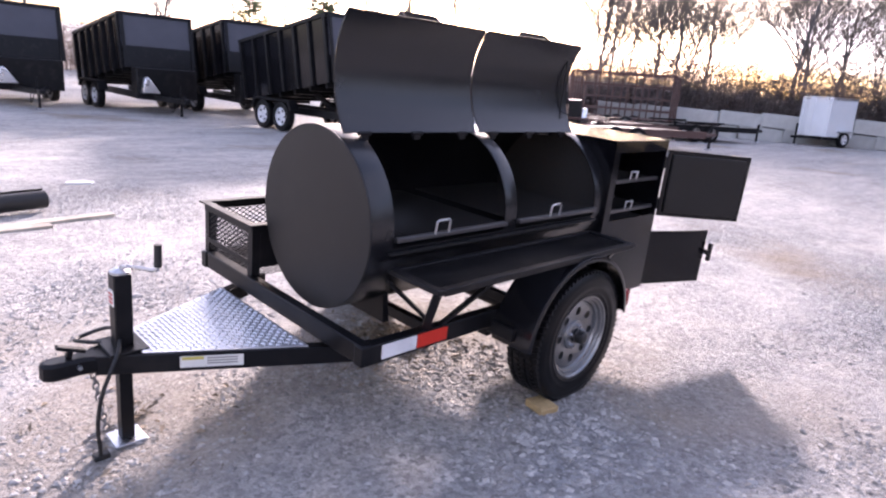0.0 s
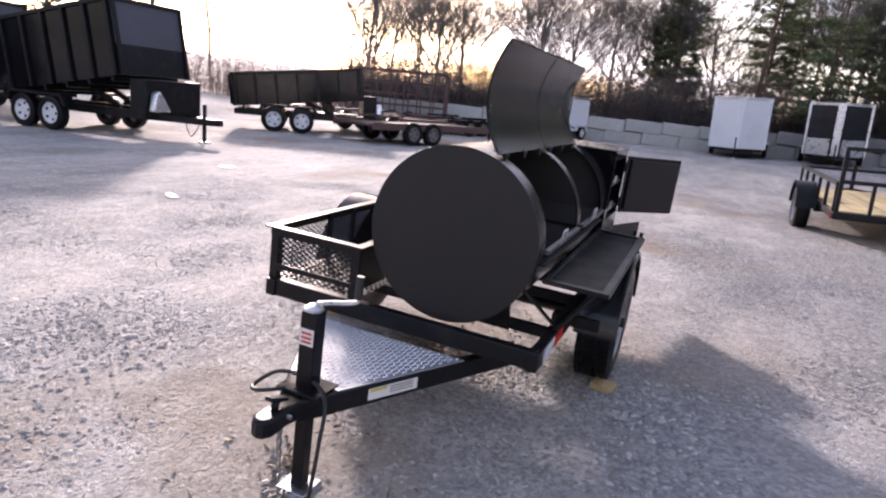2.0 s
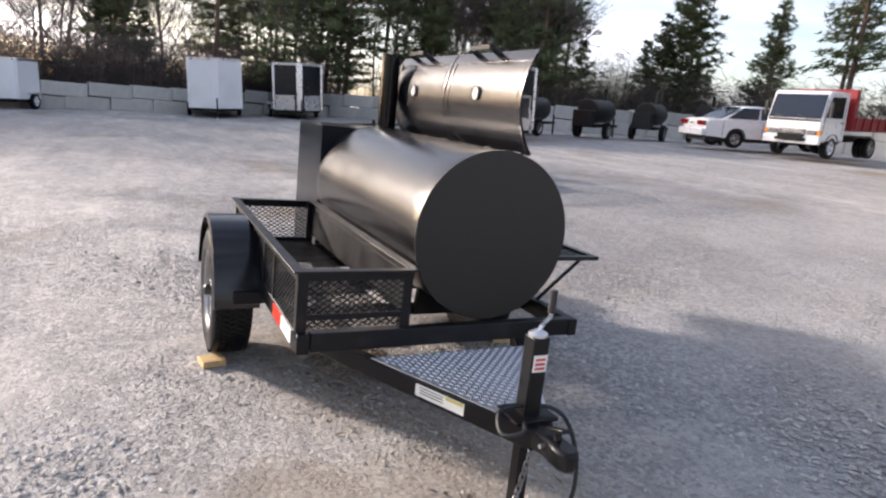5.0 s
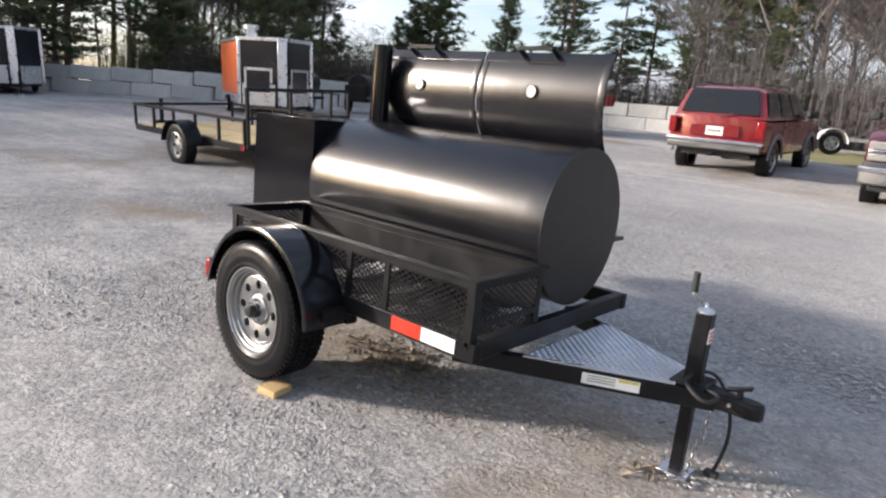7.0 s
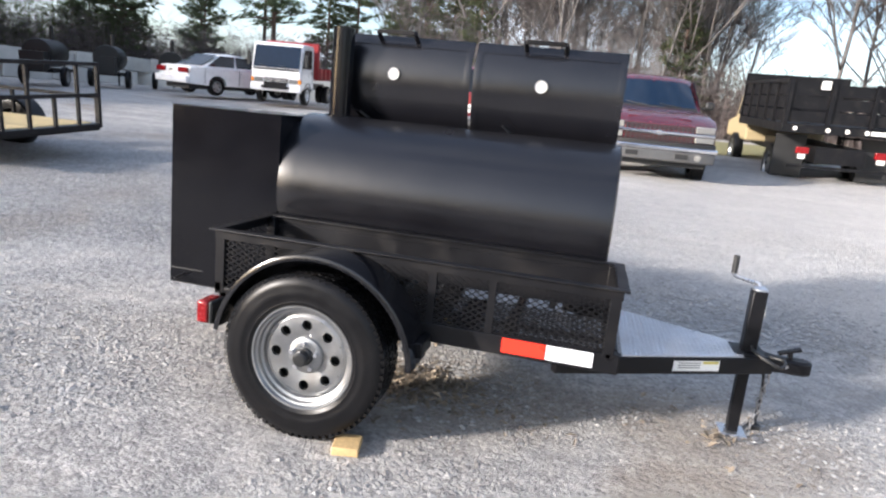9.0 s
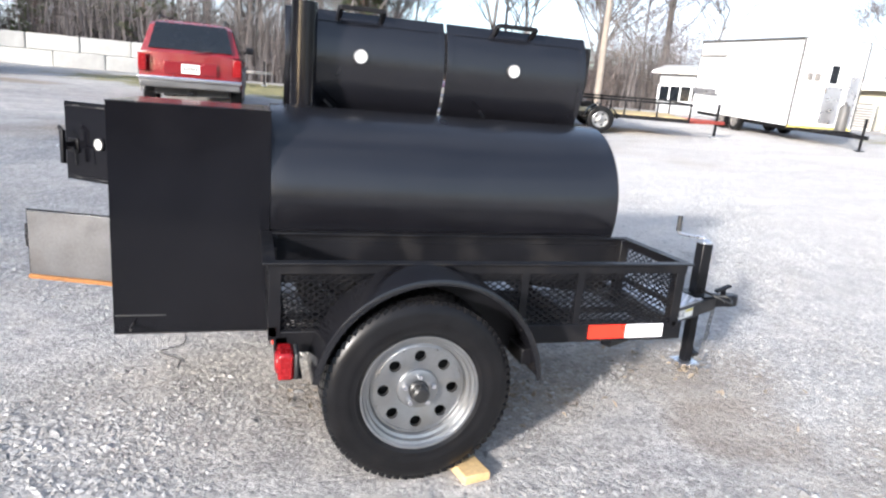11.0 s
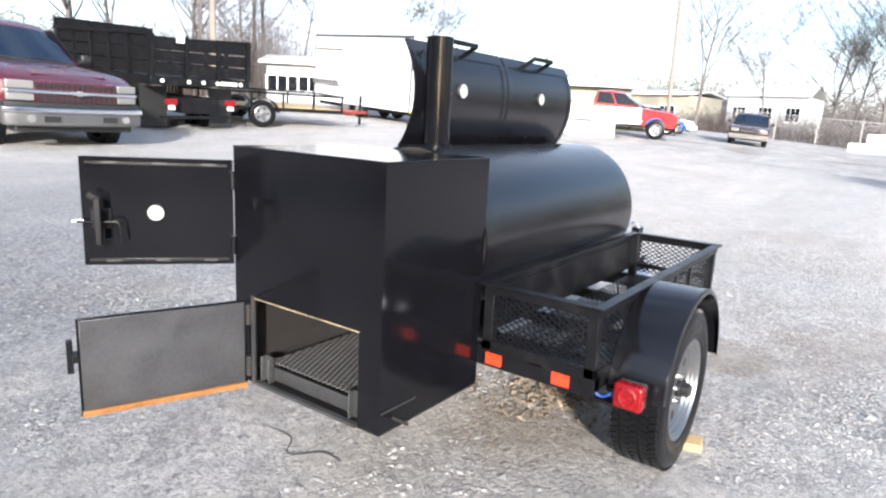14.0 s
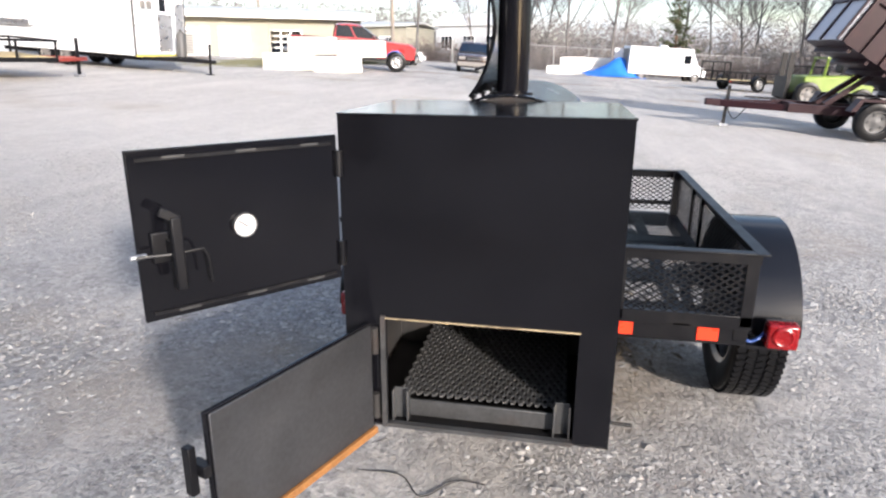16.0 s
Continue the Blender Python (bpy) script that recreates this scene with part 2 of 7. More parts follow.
    def lattice(self, origin, u, v, cu, cv, thick=0.0022, wide=0.0035):
        """Expanded metal: staggered strands over the parallelogram origin, u, v."""
        o, u, v = Vector(origin), Vector(u), Vector(v)
        nu, nv = max(2, round(u.length / cu * 2)), max(2, round(v.length / cv * 2))
        up = u.cross(v).normalized()
        node = lambda i, j: o + u * (i / nu) + v * (j / nv)
        for i in range(nu):
            for j in range(nv + 1):
                if (i + j) % 2 == 0:
                    for e in (j - 1, j + 1):
                        if 0 <= e <= nv:
                            self.bar(node(i, j), node(i + 1, e), wide, thick, up)
        return self


def mesh_of(name, geo, mat, sharp=35, weld=0.0):
    me = bpy.data.meshes.new(name)
    me.from_pydata(geo.v, [], geo.f)
    me.validate()
    bm = bmesh.new()
    bm.from_mesh(me)
    if weld:
        bmesh.ops.remove_doubles(bm, verts=bm.verts, dist=weld)
    bmesh.ops.recalc_face_normals(bm, faces=bm.faces)
    bm.to_mesh(me)
    bm.free()
    for m in mat if isinstance(mat, (list, tuple)) else (mat,):
        me.materials.append(m)
    me.polygons.foreach_set("use_smooth", [True] * len(me.polygons))
    me.set_sharp_from_angle(angle=radians(sharp))
    return me


def part(name, geo, mat, parent=None, label="", bevel=0.0, thick=0.0, sharp=35, weld=0.0):
    """Links the mesh as one object under a thing or under a part."""
    ob = new(name, mesh_of(name, geo, mat, sharp, weld))
    ob.parent = parent
    if thick:
        s = ob.modifiers.new("thickness", "SOLIDIFY")
        s.thickness, s.offset = thick, 0
        w = ob.modifiers.new("crisp_rims", "WEIGHTED_NORMAL")
        w.weight, w.keep_sharp = 100, True
    if bevel:
        b = ob.modifiers.new("edges", "BEVEL")
        b.width, b.segments, b.limit_method, b.angle_limit = bevel, 2, "ANGLE", radians(40)
        b.harden_normals = False
    return tagged(ob, label)


def thing(name, label, category, m=None, group="", kind=""):
    ob = new(name)
    ob.empty_display_size = 0.1
    if m:
        ob.matrix_basis = m
    return tagged(ob, label, category, group, kind)


def G():
    return Geo()


def arc(c, r, a, b, n):
    """Points (across, up) on an arc, in degrees from the first axis."""
    return [(c[0] + r * math.cos(radians(a + (b - a) * i / n)), c[1] + r * math.sin(radians(a + (b - a) * i / n))) for i in range(n + 1)]


def ground_z(x, y):
    """Height of the sloping yard."""
    a, b, c = max(0.0, -y - 0.55), max(0.0, y - 1.0), max(0.0, -x - 5.0)
    return 2.0 * math.tanh(a / 26) - 1.2 * math.tanh(b / 20) + 0.42 * math.tanh(c / 20)


# ---- ground ----
def ground_material():
    m = bpy.data.materials.new("gravel_ground")
    m.use_nodes = True
    t = m.node_tree
    b = t.nodes["Principled BSDF"]
    b.inputs["Roughness"].default_value = 0.92
    co = t.nodes.new("ShaderNodeTexCoord").outputs["Object"]

    def tex(kind, scale, **kw):
        n = t.nodes.new(kind)
        n.inputs["Scale"].default_value = scale
        for k, v in kw.items():
            n.inputs[k].default_value = v
        t.links.new(co, n.inputs["Vector"])
        return n

    def ramp(value, lo, hi):
        n = t.nodes.new("ShaderNodeMapRange")
        n.inputs["From Min"].default_value, n.inputs["From Max"].default_value = lo, hi
        t.links.new(value, n.inputs["Value"])
        return n.outputs[0]

    def mix(fac, a, c, mode="MIX"):
        n = t.nodes.new("ShaderNodeMixRGB")
        n.blend_type = mode
        for k, v in (("Fac", fac), ("Color1", a), ("Color2", c)):
            if isinstance(v, float):
                n.inputs[k].default_value = v
            elif isinstance(v, tuple):
                n.inputs[k].default_value = (*v, 1)
            else:
                t.links.new(v, n.inputs[k])
        return n.outputs[0]

    stones = tex("ShaderNodeTexVoronoi", 43.0)
    small = tex("ShaderNodeTexVoronoi", 88.0)
    broad = tex("ShaderNodeTexNoise", 0.35, Detail=5.0)
    mid = tex("ShaderNodeTexNoise", 1.5, Detail=8.0, Roughness=0.62)
    fine = tex("ShaderNodeTexNoise", 45.0, Detail=5.0, Roughness=0.65)
    lumps = tex("ShaderNodeTexNoise", 13.0, Detail=8.0, Roughness=0.72)
    tone, tone_small = t.nodes.new("ShaderNodeSeparateColor"), t.nodes.new("ShaderNodeSeparateColor")
    t.links.new(stones.outputs["Color"], tone.inputs["Color"])
    t.links.new(small.outputs["Color"], tone_small.inputs["Color"])
    chips = mix(ramp(tone.outputs[0], 0.0, 1.0), (0.085, 0.082, 0.080), (0.68, 0.66, 0.63))
    chips = mix(0.45, chips, mix(ramp(tone_small.outputs[1], 0.0, 1.0), (0.12, 0.115, 0.11), (0.66, 0.635, 0.605)))
    dust = mix(ramp(fine.outputs["Fac"], 0.32, 0.68), (0.32, 0.30, 0.272), (0.64, 0.605, 0.56))
    dust = mix(ramp(lumps.outputs["Fac"], 0.35, 0.65), mix(0.6, dust, (0.28, 0.262, 0.24)), dust)
    dust = mix(ramp(tone_small.outputs[0], 0.86, 0.9), dust, (0.56, 0.535, 0.505))
    col = mix(ramp(mid.outputs["Fac"], 0.49, 0.66), chips, dust)
    col = mix(ramp(broad.outputs["Fac"], 0.60, 0.36), col, mix(0.35, col, (0.52, 0.495, 0.465)))
    blotch = tex("ShaderNodeTexNoise", 5.5, Detail=7.0, Roughness=0.68)
    col = mix(ramp(blotch.outputs["Fac"], 0.56, 0.40), col, mix(0.42, col, (0.21, 0.205, 0.205)))
    col = mix(ramp(blotch.outputs["Fac"], 0.57, 0.70), col, mix(0.4, col, (0.60, 0.575, 0.54)))
    # long worn streaks where vehicles turn
    lane = t.nodes.new("ShaderNodeMapping")
    lane.inputs["Rotation"].default_value = (0, 0, radians(24))
    lane.inputs["Scale"].default_value = (0.22, 1.0, 1.0)
    t.links.new(co, lane.inputs["Vector"])
    tracks = t.nodes.new("ShaderNodeTexNoise")
    tracks.inputs["Scale"].default_value, tracks.inputs["Detail"].default_value, tracks.inputs["Roughness"].default_value = 1.5, 8.0, 0.68
    t.links.new(lane.outputs[0], tracks.inputs["Vector"])
    col = mix(ramp(tracks.outputs["Fac"], 0.50, 0.64), col, mix(0.38, col, (0.66, 0.625, 0.575)))
    col = mix(ramp(tracks.outputs["Fac"], 0.46, 0.34), col, mix(0.30, col, (0.20, 0.185, 0.165)))
    soil = mix(ramp(fine.outputs["Fac"], 0.3, 0.7), (0.16, 0.12, 0.085), (0.34, 0.275, 0.20))
    col = mix(ramp(broad.outputs["Fac"], 0.58, 0.74), col, soil)
    # bare soil and dead leaves under the trailer and round the jack foot
    sep = t.nodes.new("ShaderNodeSeparateXYZ")
    t.links.new(co, sep.inputs[0])

    def calc(op, a, c=0.0):
        n = t.nodes.new("ShaderNodeMath")
        n.operation = op
        for i, v in enumerate((a, c)):
            if isinstance(v, (int, float)):
                n.inputs[i].default_value = v
            else:
                t.links.new(v, n.inputs[i])
        return n.outputs[0]

    def patch(x, y, rx, ry, edge=0.45):
        dx = calc("DIVIDE", calc("SUBTRACT", sep.outputs[0], x), rx)
        dy = calc("DIVIDE", calc("SUBTRACT", sep.outputs[1], y), ry)
        d = calc("ADD", calc("MULTIPLY", dx, dx), calc("MULTIPLY", dy, dy))
        d = calc("ADD", d, calc("MULTIPLY", calc("SUBTRACT", mid.outputs["Fac"], 0.5), 2.4))
        return ramp(d, 1.0 + edge, 1.0 - edge)

    for x, y, rx, ry, amount in ((-0.35, 0.15, 0.75, 0.5, 0.5), (-1.75, 0.05, 0.55, 0.5, 0.45), (-1.55, 0.75, 0.35, 0.3, 0.5), (0.6, 0.1, 0.8, 0.55, 0.15)):
        col = mix(calc("MULTIPLY", patch(x, y, rx, ry), amount), col, soil)
    # darker, bluer tone over the gravel on the serving side
    dark = mix(ramp(tone.outputs[1], 0.0, 1.0), (0.10, 0.10, 0.105), (0.36, 0.36, 0.365))
    col = mix(calc("MULTIPLY", patch(3.6, -4.6, 5.8, 3.6, 0.6), 0.6), col, dark)
    # coarse stones beside the drum; relief lost in shade is put into their tones
    coarse = tex("ShaderNodeTexVoronoi", 38.0)
    tone_coarse = t.nodes.new("ShaderNodeSeparateColor")
    t.links.new(coarse.outputs["Color"], tone_coarse.inputs["Color"])
    blue = mix(ramp(tone_coarse.outputs[2], 0.25, 1.0), (0.17, 0.172, 0.182), (0.56, 0.57, 0.60))
    spread = calc("MULTIPLY", patch(-1.2, -1.55, 1.5, 0.6, 0.7), 0.45)
    col = mix(spread, col, mix(ramp(fine.outputs["Fac"], 0.35, 0.7), blue, mix(0.5, blue, (0.22, 0.215, 0.215))))
    # pale patch in front of the pickup: sunlight on the gravel put into the colour
    col = mix(calc("MULTIPLY", patch(-3.2, -6.8, 4.6, 4.4, 0.7), 0.42), col, mix(0.4, (0.62, 0.595, 0.56), dust))
    # paler ground over the far -x side
    col = mix(calc("MULTIPLY", patch(-11.0, -2.0, 7.5, 11.0, 0.6), 0.45), col, mix(0.35, (0.64, 0.605, 0.56), dust))
    grass = mix(ramp(fine.outputs["Fac"], 0.35, 0.65), (0.11, 0.13, 0.045), (0.33, 0.27, 0.13))
    col = mix(patch(-3.0, -20.5, 9.0, 4.6, 0.2), col, grass)
    col = mix(patch(-30.0, -13.0, 11.0, 2.4, 0.2), col, grass)
    t.links.new(col, b.inputs["Base Color"])
    height = calc("ADD", calc("MULTIPLY", stones.outputs["Distance"], -0.42), calc("MULTIPLY", small.outputs["Distance"], -0.35))
    height = calc("MULTIPLY", height, ramp(mid.outputs["Fac"], 0.66, 0.40))
    height = calc("ADD", height, calc("MULTIPLY", fine.outputs["Fac"], 0.6))
    height = calc("ADD", height, calc("MULTIPLY", calc("MULTIPLY", coarse.outputs["Distance"], -0.6), spread))
    height = calc("ADD", height, calc("MULTIPLY", lumps.outputs["Fac"], 1.5))
    bump = t.nodes.new("ShaderNodeBump")
    bump.inputs["Strength"].default_value, bump.inputs["Distance"].default_value = 1.0, 0.022
    t.links.new(height, bump.inputs["Height"])
    t.links.new(bump.outputs["Normal"], b.inputs["Normal"])
    return m


GROUND = ground_material()


def build_ground():
    n = 240
    s = np.linspace(-1, 1, n)
    line = 12 * s + 900 * np.sign(s) * np.abs(s) ** 6
    g = Geo()
    g.sheet([[(x, y, ground_z(x, y) + (0.014 * noise.noise(Vector((x * 0.9, y * 0.9, 0))) if abs(x) > 1.4 or abs(y) > 1.1 else 0.0)) for y in line] for x in line])
    part("ground", g, GROUND)
    tagged(bpy.data.objects["ground"], "grey limestone gravel yard with patches of bare soil", "ground", kind="structure")


build_ground()


# ---- the smoker trailer ----
CY, CZ, CR = -0.198, 0.886, 0.376  # the drum's axis and radius


DRUM = material("drum_paint", (0.0060, 0.0060, 0.0078), 0.25, vary=0.25, scale=5, bump=0.06, bump_scale=9, rough_vary=0.06, spec=0.62)
FENDER = material("fender_paint", (0.006, 0.006, 0.0075), 0.17, vary=0.25, scale=5, rough_vary=0.06)
CUT_EDGE = material("raw_cut_edge", (0.42, 0.33, 0.20), 0.6, 0.2, vary=0.3, scale=18, stain=(0.10, 0.07, 0.05), stain_amount=0.8, stain_scale=14)
GRATE = material("grate_steel", (0.11, 0.108, 0.105), 0.5, 0.4, vary=0.2, scale=10)
HUB = material("greasy_hub", (0.022, 0.022, 0.022), 0.42, 0.3, vary=0.3, scale=30)


def drum(a, r=CR):
    """A point (y, z) of the drum, a degrees from the top towards the serving side."""
    return CY - r * math.sin(radians(a)), CZ + r * math.cos(radians(a))


def build_wheel(parent, side):
    y = 0.778 * side
    hub = (0, y, 0.34)
    ax = (0, side, 0)
    tyre = G().lathe([(-0.080, 0.205), (-0.094, 0.24), (-0.100, 0.29), (-0.094, 0.318), (-0.080, 0.331), (0.080, 0.331), (0.094, 0.318),
                      (0.102, 0.29), (0.101, 0.275), (0.104, 0.268), (0.101, 0.25), (0.096, 0.235), (0.098, 0.228), (0.092, 0.215), (0.085, 0.205)], hub, ax, 56, closed=True)
    wheel = part("wheel", G().lathe([(-0.07, 0.19), (-0.085, 0.21), (-0.08, 0.214), (0.0, 0.185), (0.02, 0.178), (0.05, 0.186),
                                     (0.075, 0.20), (0.088, 0.213), (0.094, 0.212), (0.093, 0.205), (0.083, 0.199), (0.080, 0.191), (0.067, 0.187), (0.063, 0.177), (0.050, 0.171), (0.056, 0.160), (0.052, 0.158)],
                                    hub, ax, 48), RIM, parent, "silver eight-hole steel trailer wheel")
    part("tyre", tyre, RUBBER, wheel, "black all-terrain tyre with dusty tread")
    for row, (off, w) in enumerate(((-0.074, 0.028), (-0.038, 0.030), (0.0, 0.028), (0.038, 0.030), (0.074, 0.028))):
        g = G()
        for i in range(70):
            a = 2 * math.pi * (i + 0.5 * (row % 2)) / 70
            m = Matrix.Translation((0, y + off * side, 0.34)) @ Matrix.Rotation(a, 4, "Y") @ Matrix.Rotation(0.35 * (-1) ** row, 4, "Z")
            g.box((-0.0115, -w / 2, 0.322), (0.0115, w / 2, 0.3375), m)
        tagged(part("tread", g, RUBBER, wheel), kind="stuff")
    disc = G()
    for k in range(8):
        t0 = 2 * math.pi * k / 8
        c = 0.125
        cx, cz = c * math.cos(t0), c * math.sin(t0)
        outer, hole = [], []
        for j in range(24):
            w = 2 * math.pi * j / 24
            # ray from the hole's centre to the sector's border
            d = (math.cos(w), math.sin(w))
            step = 0.0
            while step < 0.2:
                step += 0.002
                px, pz = cx + d[0] * step, cz + d[1] * step
                rr, aa = math.hypot(px, pz), (math.atan2(pz, px) - t0 + math.pi) % (2 * math.pi) - math.pi
                if rr > 0.168 or rr < 0.065 or abs(aa) > math.pi / 8:
                    break
            bulge = lambda r: 0.044 + 0.012 * math.sin((r - 0.06) * 20)
            outer.append((px, y + side * bulge(math.hypot(px, pz)), 0.34 + pz))
            hx, hz = cx + d[0] * 0.021, cz + d[1] * 0.021
            hole.append((hx, y + side * bulge(math.hypot(hx, hz)), 0.34 + hz))
        deep = [(p[0], p[1] - 0.018 * side, p[2]) for p in hole]
        disc.sheet([outer, hole, deep], wrap=True)
    part("wheel_disc", disc, RIM, wheel, weld=0.0035)
    part("wheel_back", G().lathe([(0.0, 0.01), (-0.005, 0.17)], hub, ax, 32), BLACK_PLASTIC, wheel)
    part("hub_cap", G().lathe([(0.05, 0.036), (0.075, 0.036), (0.080, 0.030), (0.108, 0.029), (0.114, 0.022), (0.116, 0.0)], hub, ax, 24), HUB, wheel, "greasy dark hub cap")
    part("hub_plate", G().lathe([(0.045, 0.076), (0.056, 0.072), (0.062, 0.055), (0.062, 0.03)], hub, ax, 32), RIM, wheel)
    for k in range(5):
        a = 2 * math.pi * k / 5 + 0.3
        p = Vector((0.053 * math.cos(a), y + 0.060 * side, 0.34 + 0.053 * math.sin(a)))
        part("lug_nut", G().cyl(p, p + Vector((0, 0.022 * side, 0)), 0.009, 6), CHROME, wheel)
    return wheel


def build_fender(parent, side):
    c = (-0.035, 0.345)
    lo, hi = 0.675, 0.885
    outer = arc(c, 0.412, 8, 176, 26)
    g = G().sheet([[(x, side * w, z) for x, z in outer] for w in (lo, hi)])
    lip = arc(c, 0.392, 8, 176, 26)
    g.sheet([[(x, side * hi, z) for x, z in outer], [(x, side * (hi + 0.004), z) for x, z in lip]])
    f = part("fender", g, FENDER, parent, thick=0.004, label="rounded glossy black fender")
    plate = [(x, z) for x, z in outer if z > 0.40]
    part("fender_plate", G().prism(plate, 1, side * 0.671, side * 0.677), BLACK_FRAME, f)
    part("fender_bracket", G().box((-0.46, min(side * 0.65, side * 0.80), 0.40), (-0.40, max(side * 0.65, side * 0.80), 0.46)), BLACK_FRAME, f, bevel=0.004)
    return f


def build_dial(parent, p, normal, r=0.038):
    n = Vector(normal).normalized()
    p = Vector(p)
    d = part("thermometer", G().lathe([(-0.005, r * 0.5), (0.0, r), (0.012, r), (0.014, r * 0.94), (0.011, r * 0.90)], p, n, 28), TRAY, parent, "round dial thermometer with white face")
    part("dial_face", G().cyl(p + n * 0.008, p + n * 0.0105, r * 0.9, 28), DIAL, d)
    s = n.orthogonal().normalized()
    part("dial_needle", G().bar(p + n * 0.0115 - s * 0.008, p + n * 0.0115 + s * 0.024, 0.003, 0.001, n), INK, d)
    for k in range(9):
        a = radians(-120 + k * 30)
        u = s * math.cos(a) + n.cross(s) * math.sin(a)
        part("dial_mark", G().bar(p + n * 0.0108 + u * r * 0.66, p + n * 0.0108 + u * r * 0.80, 0.0022, 0.0008, n), INK, d)
    return d


def build_smoker():
    root = thing("smoker_trailer", "black steel barrel smoker with open firebox doors on a single-axle trailer", "smoker trailer")
    # frame
    for s in (1, -1):
        rail = part("side_rail", G().box((-1.19, s * 0.645 - 0.025, 0.425), (0.49, s * 0.645 + 0.025, 0.505)), BLACK_FRAME, root, bevel=0.004)
        y = s * 0.673
        part("red_reflector", G().box((-0.915, y - 0.002, 0.440), (-0.745, y + 0.002, 0.498)), RED_TAPE, rail, "red reflective tape")
        part("white_reflector", G().box((-1.095, y - 0.002, 0.440), (-0.917, y + 0.002, 0.498)), WHITE_TAPE, rail, "white reflective tape")
    part("front_crossbar", G().box((-1.185, -0.66, 0.428), (-1.135, 0.615, 0.508)), BLACK_FRAME, root, bevel=0.005)
    part("rear_crossbar", G().box((0.44, -0.64, 0.405), (0.488, 0.67, 0.487)), BLACK_FRAME, root, bevel=0.005)
    for x in (-0.75, -0.15):
        part("crossbar", G().box((x - 0.02, -0.62, 0.42), (x + 0.02, 0.62, 0.47)), BLACK_FRAME, root, bevel=0.003)
    part("axle", G().cyl((0, -0.74, 0.34), (0, 0.74, 0.34), 0.03, 16), BLACK_FRAME, root)
    for s in (1, -1):
        spring = G()
        pts = [(x, s * 0.58, 0.40 - 0.07 * (1 - (x / 0.33) ** 2)) for x in np.linspace(-0.33, 0.33, 9)]
        for a, b in zip(pts, pts[1:]):
            spring.bar(a, b, 0.045, 0.022)
        part("leaf_spring", spring, BLACK_FRAME, root)
        part("spring_hanger", G().box((-0.40, s * 0.58 - 0.03, 0.34), (-0.33, s * 0.58 + 0.03, 0.43)), BLACK_FRAME, root, bevel=0.003)
        part("tongue_tube", G().bar((-1.90, s * 0.018, 0.364), (-0.95, s * 0.488, 0.364), 0.05, 0.076), BLACK_FRAME, root, bevel=0.004)
        label = part("warning_label", G().bar((-1.655, s * 0.1690, 0.366), (-1.45, s * 0.2704, 0.366), 0.002, 0.046), LABEL, root, "white and yellow paper warning label")
        part("label_stripe", G().bar((-1.65, s * 0.1728, 0.381), (-1.58, s * 0.2074, 0.381), 0.002, 0.012), LABEL_YELLOW, label)
        for k in range(3):
            part("label_print", G().bar((-1.57, s * 0.2124, 0.380 - k * 0.011), (-1.47, s * 0.2618, 0.380 - k * 0.011), 0.002, 0.004), GREY_PLASTIC, label)
    # tread plate on the tongue
    tri = [(-1.225, 0.375), (-1.225, -0.375), (-1.765, -0.105), (-1.765, 0.105)]
    plate = part("tread_plate", G().prism(tri, 2, 0.404, 0.409), TREAD, root, "bright aluminium diamond tread plate")
    g = G()
    for i in range(26):
        for j in range(-18, 19):
            x, y = -1.755 + i * 0.0205, j * 0.0205
            if abs(y) > 0.105 + (x + 1.765) * 0.5 - 0.012 or x > -1.235:
                continue
            m = Matrix.Translation((x, y, 0.409)) @ Matrix.Rotation(radians(45 if (i + j) % 2 else -45), 4, "Z")
            g.add([(-0.0115, 0, 0), (0, -0.0042, 0), (0.0115, 0, 0), (0, 0.0042, 0), (0, 0, 0.0055)], [(0, 1, 4), (1, 2, 4), (2, 3, 4), (3, 0, 4)], m)
    tagged(part("tread_pattern", g, TREAD, plate), kind="stuff")
    # coupler
    top = [(-1.80, 0.05), (-1.90, 0.045), (-1.96, 0.034), (-2.00, 0.040), (-2.045, 0.038), (-2.07, 0.022), (-2.077, 0.0)]
    outline = top + [(x, -y) for x, y in reversed(top[:-1])]
    coupler = part("coupler", G().prism(outline, 2, 0.335, 0.402), BLACK_FRAME, root, "black cast ball coupler", bevel=0.012)
    part("coupler_lever", G().bar((-2.02, 0, 0.452), (-1.93, 0, 0.418), 0.03, 0.014).bar((-1.985, 0, 0.402), (-1.975, 0, 0.438), 0.024, 0.02), BLACK_FRAME, coupler, bevel=0.003)
    part("coupler_bolt", G().cyl((-1.96, -0.05, 0.375), (-1.96, 0.05, 0.375), 0.008, 8), ZINC, coupler)
    # jack
    jack = part("jack", G().box((-1.832, -0.032, 0.33), (-1.768, 0.032, 0.695)), BLACK_FRAME, root, "black square crank jack with label", bevel=0.006)
    part("jack_leg", G().box((-1.824, -0.024, 0.012), (-1.776, 0.024, 0.34)), BLACK_FRAME, jack, bevel=0.003)
    part("jack_foot", G().box((-1.86, -0.06, 0.0), (-1.74, 0.06, 0.014)), ZINC, jack, bevel=0.003)
    part("jack_bracket", G().box((-1.87, -0.085, 0.400), (-1.73, 0.085, 0.414)), BLACK_FRAME, jack, bevel=0.003)
    part("jack_cap", G().lathe([(0.0, 0.034), (0.008, 0.034), (0.018, 0.02), (0.02, 0.0)], (-1.80, 0, 0.695), (0, 0, 1), 20), ZINC, jack)
    part("jack_label", G().box((-1.8345, -0.027, 0.575), (-1.8325, 0.027, 0.635)), LABEL, jack, "white label with red print")
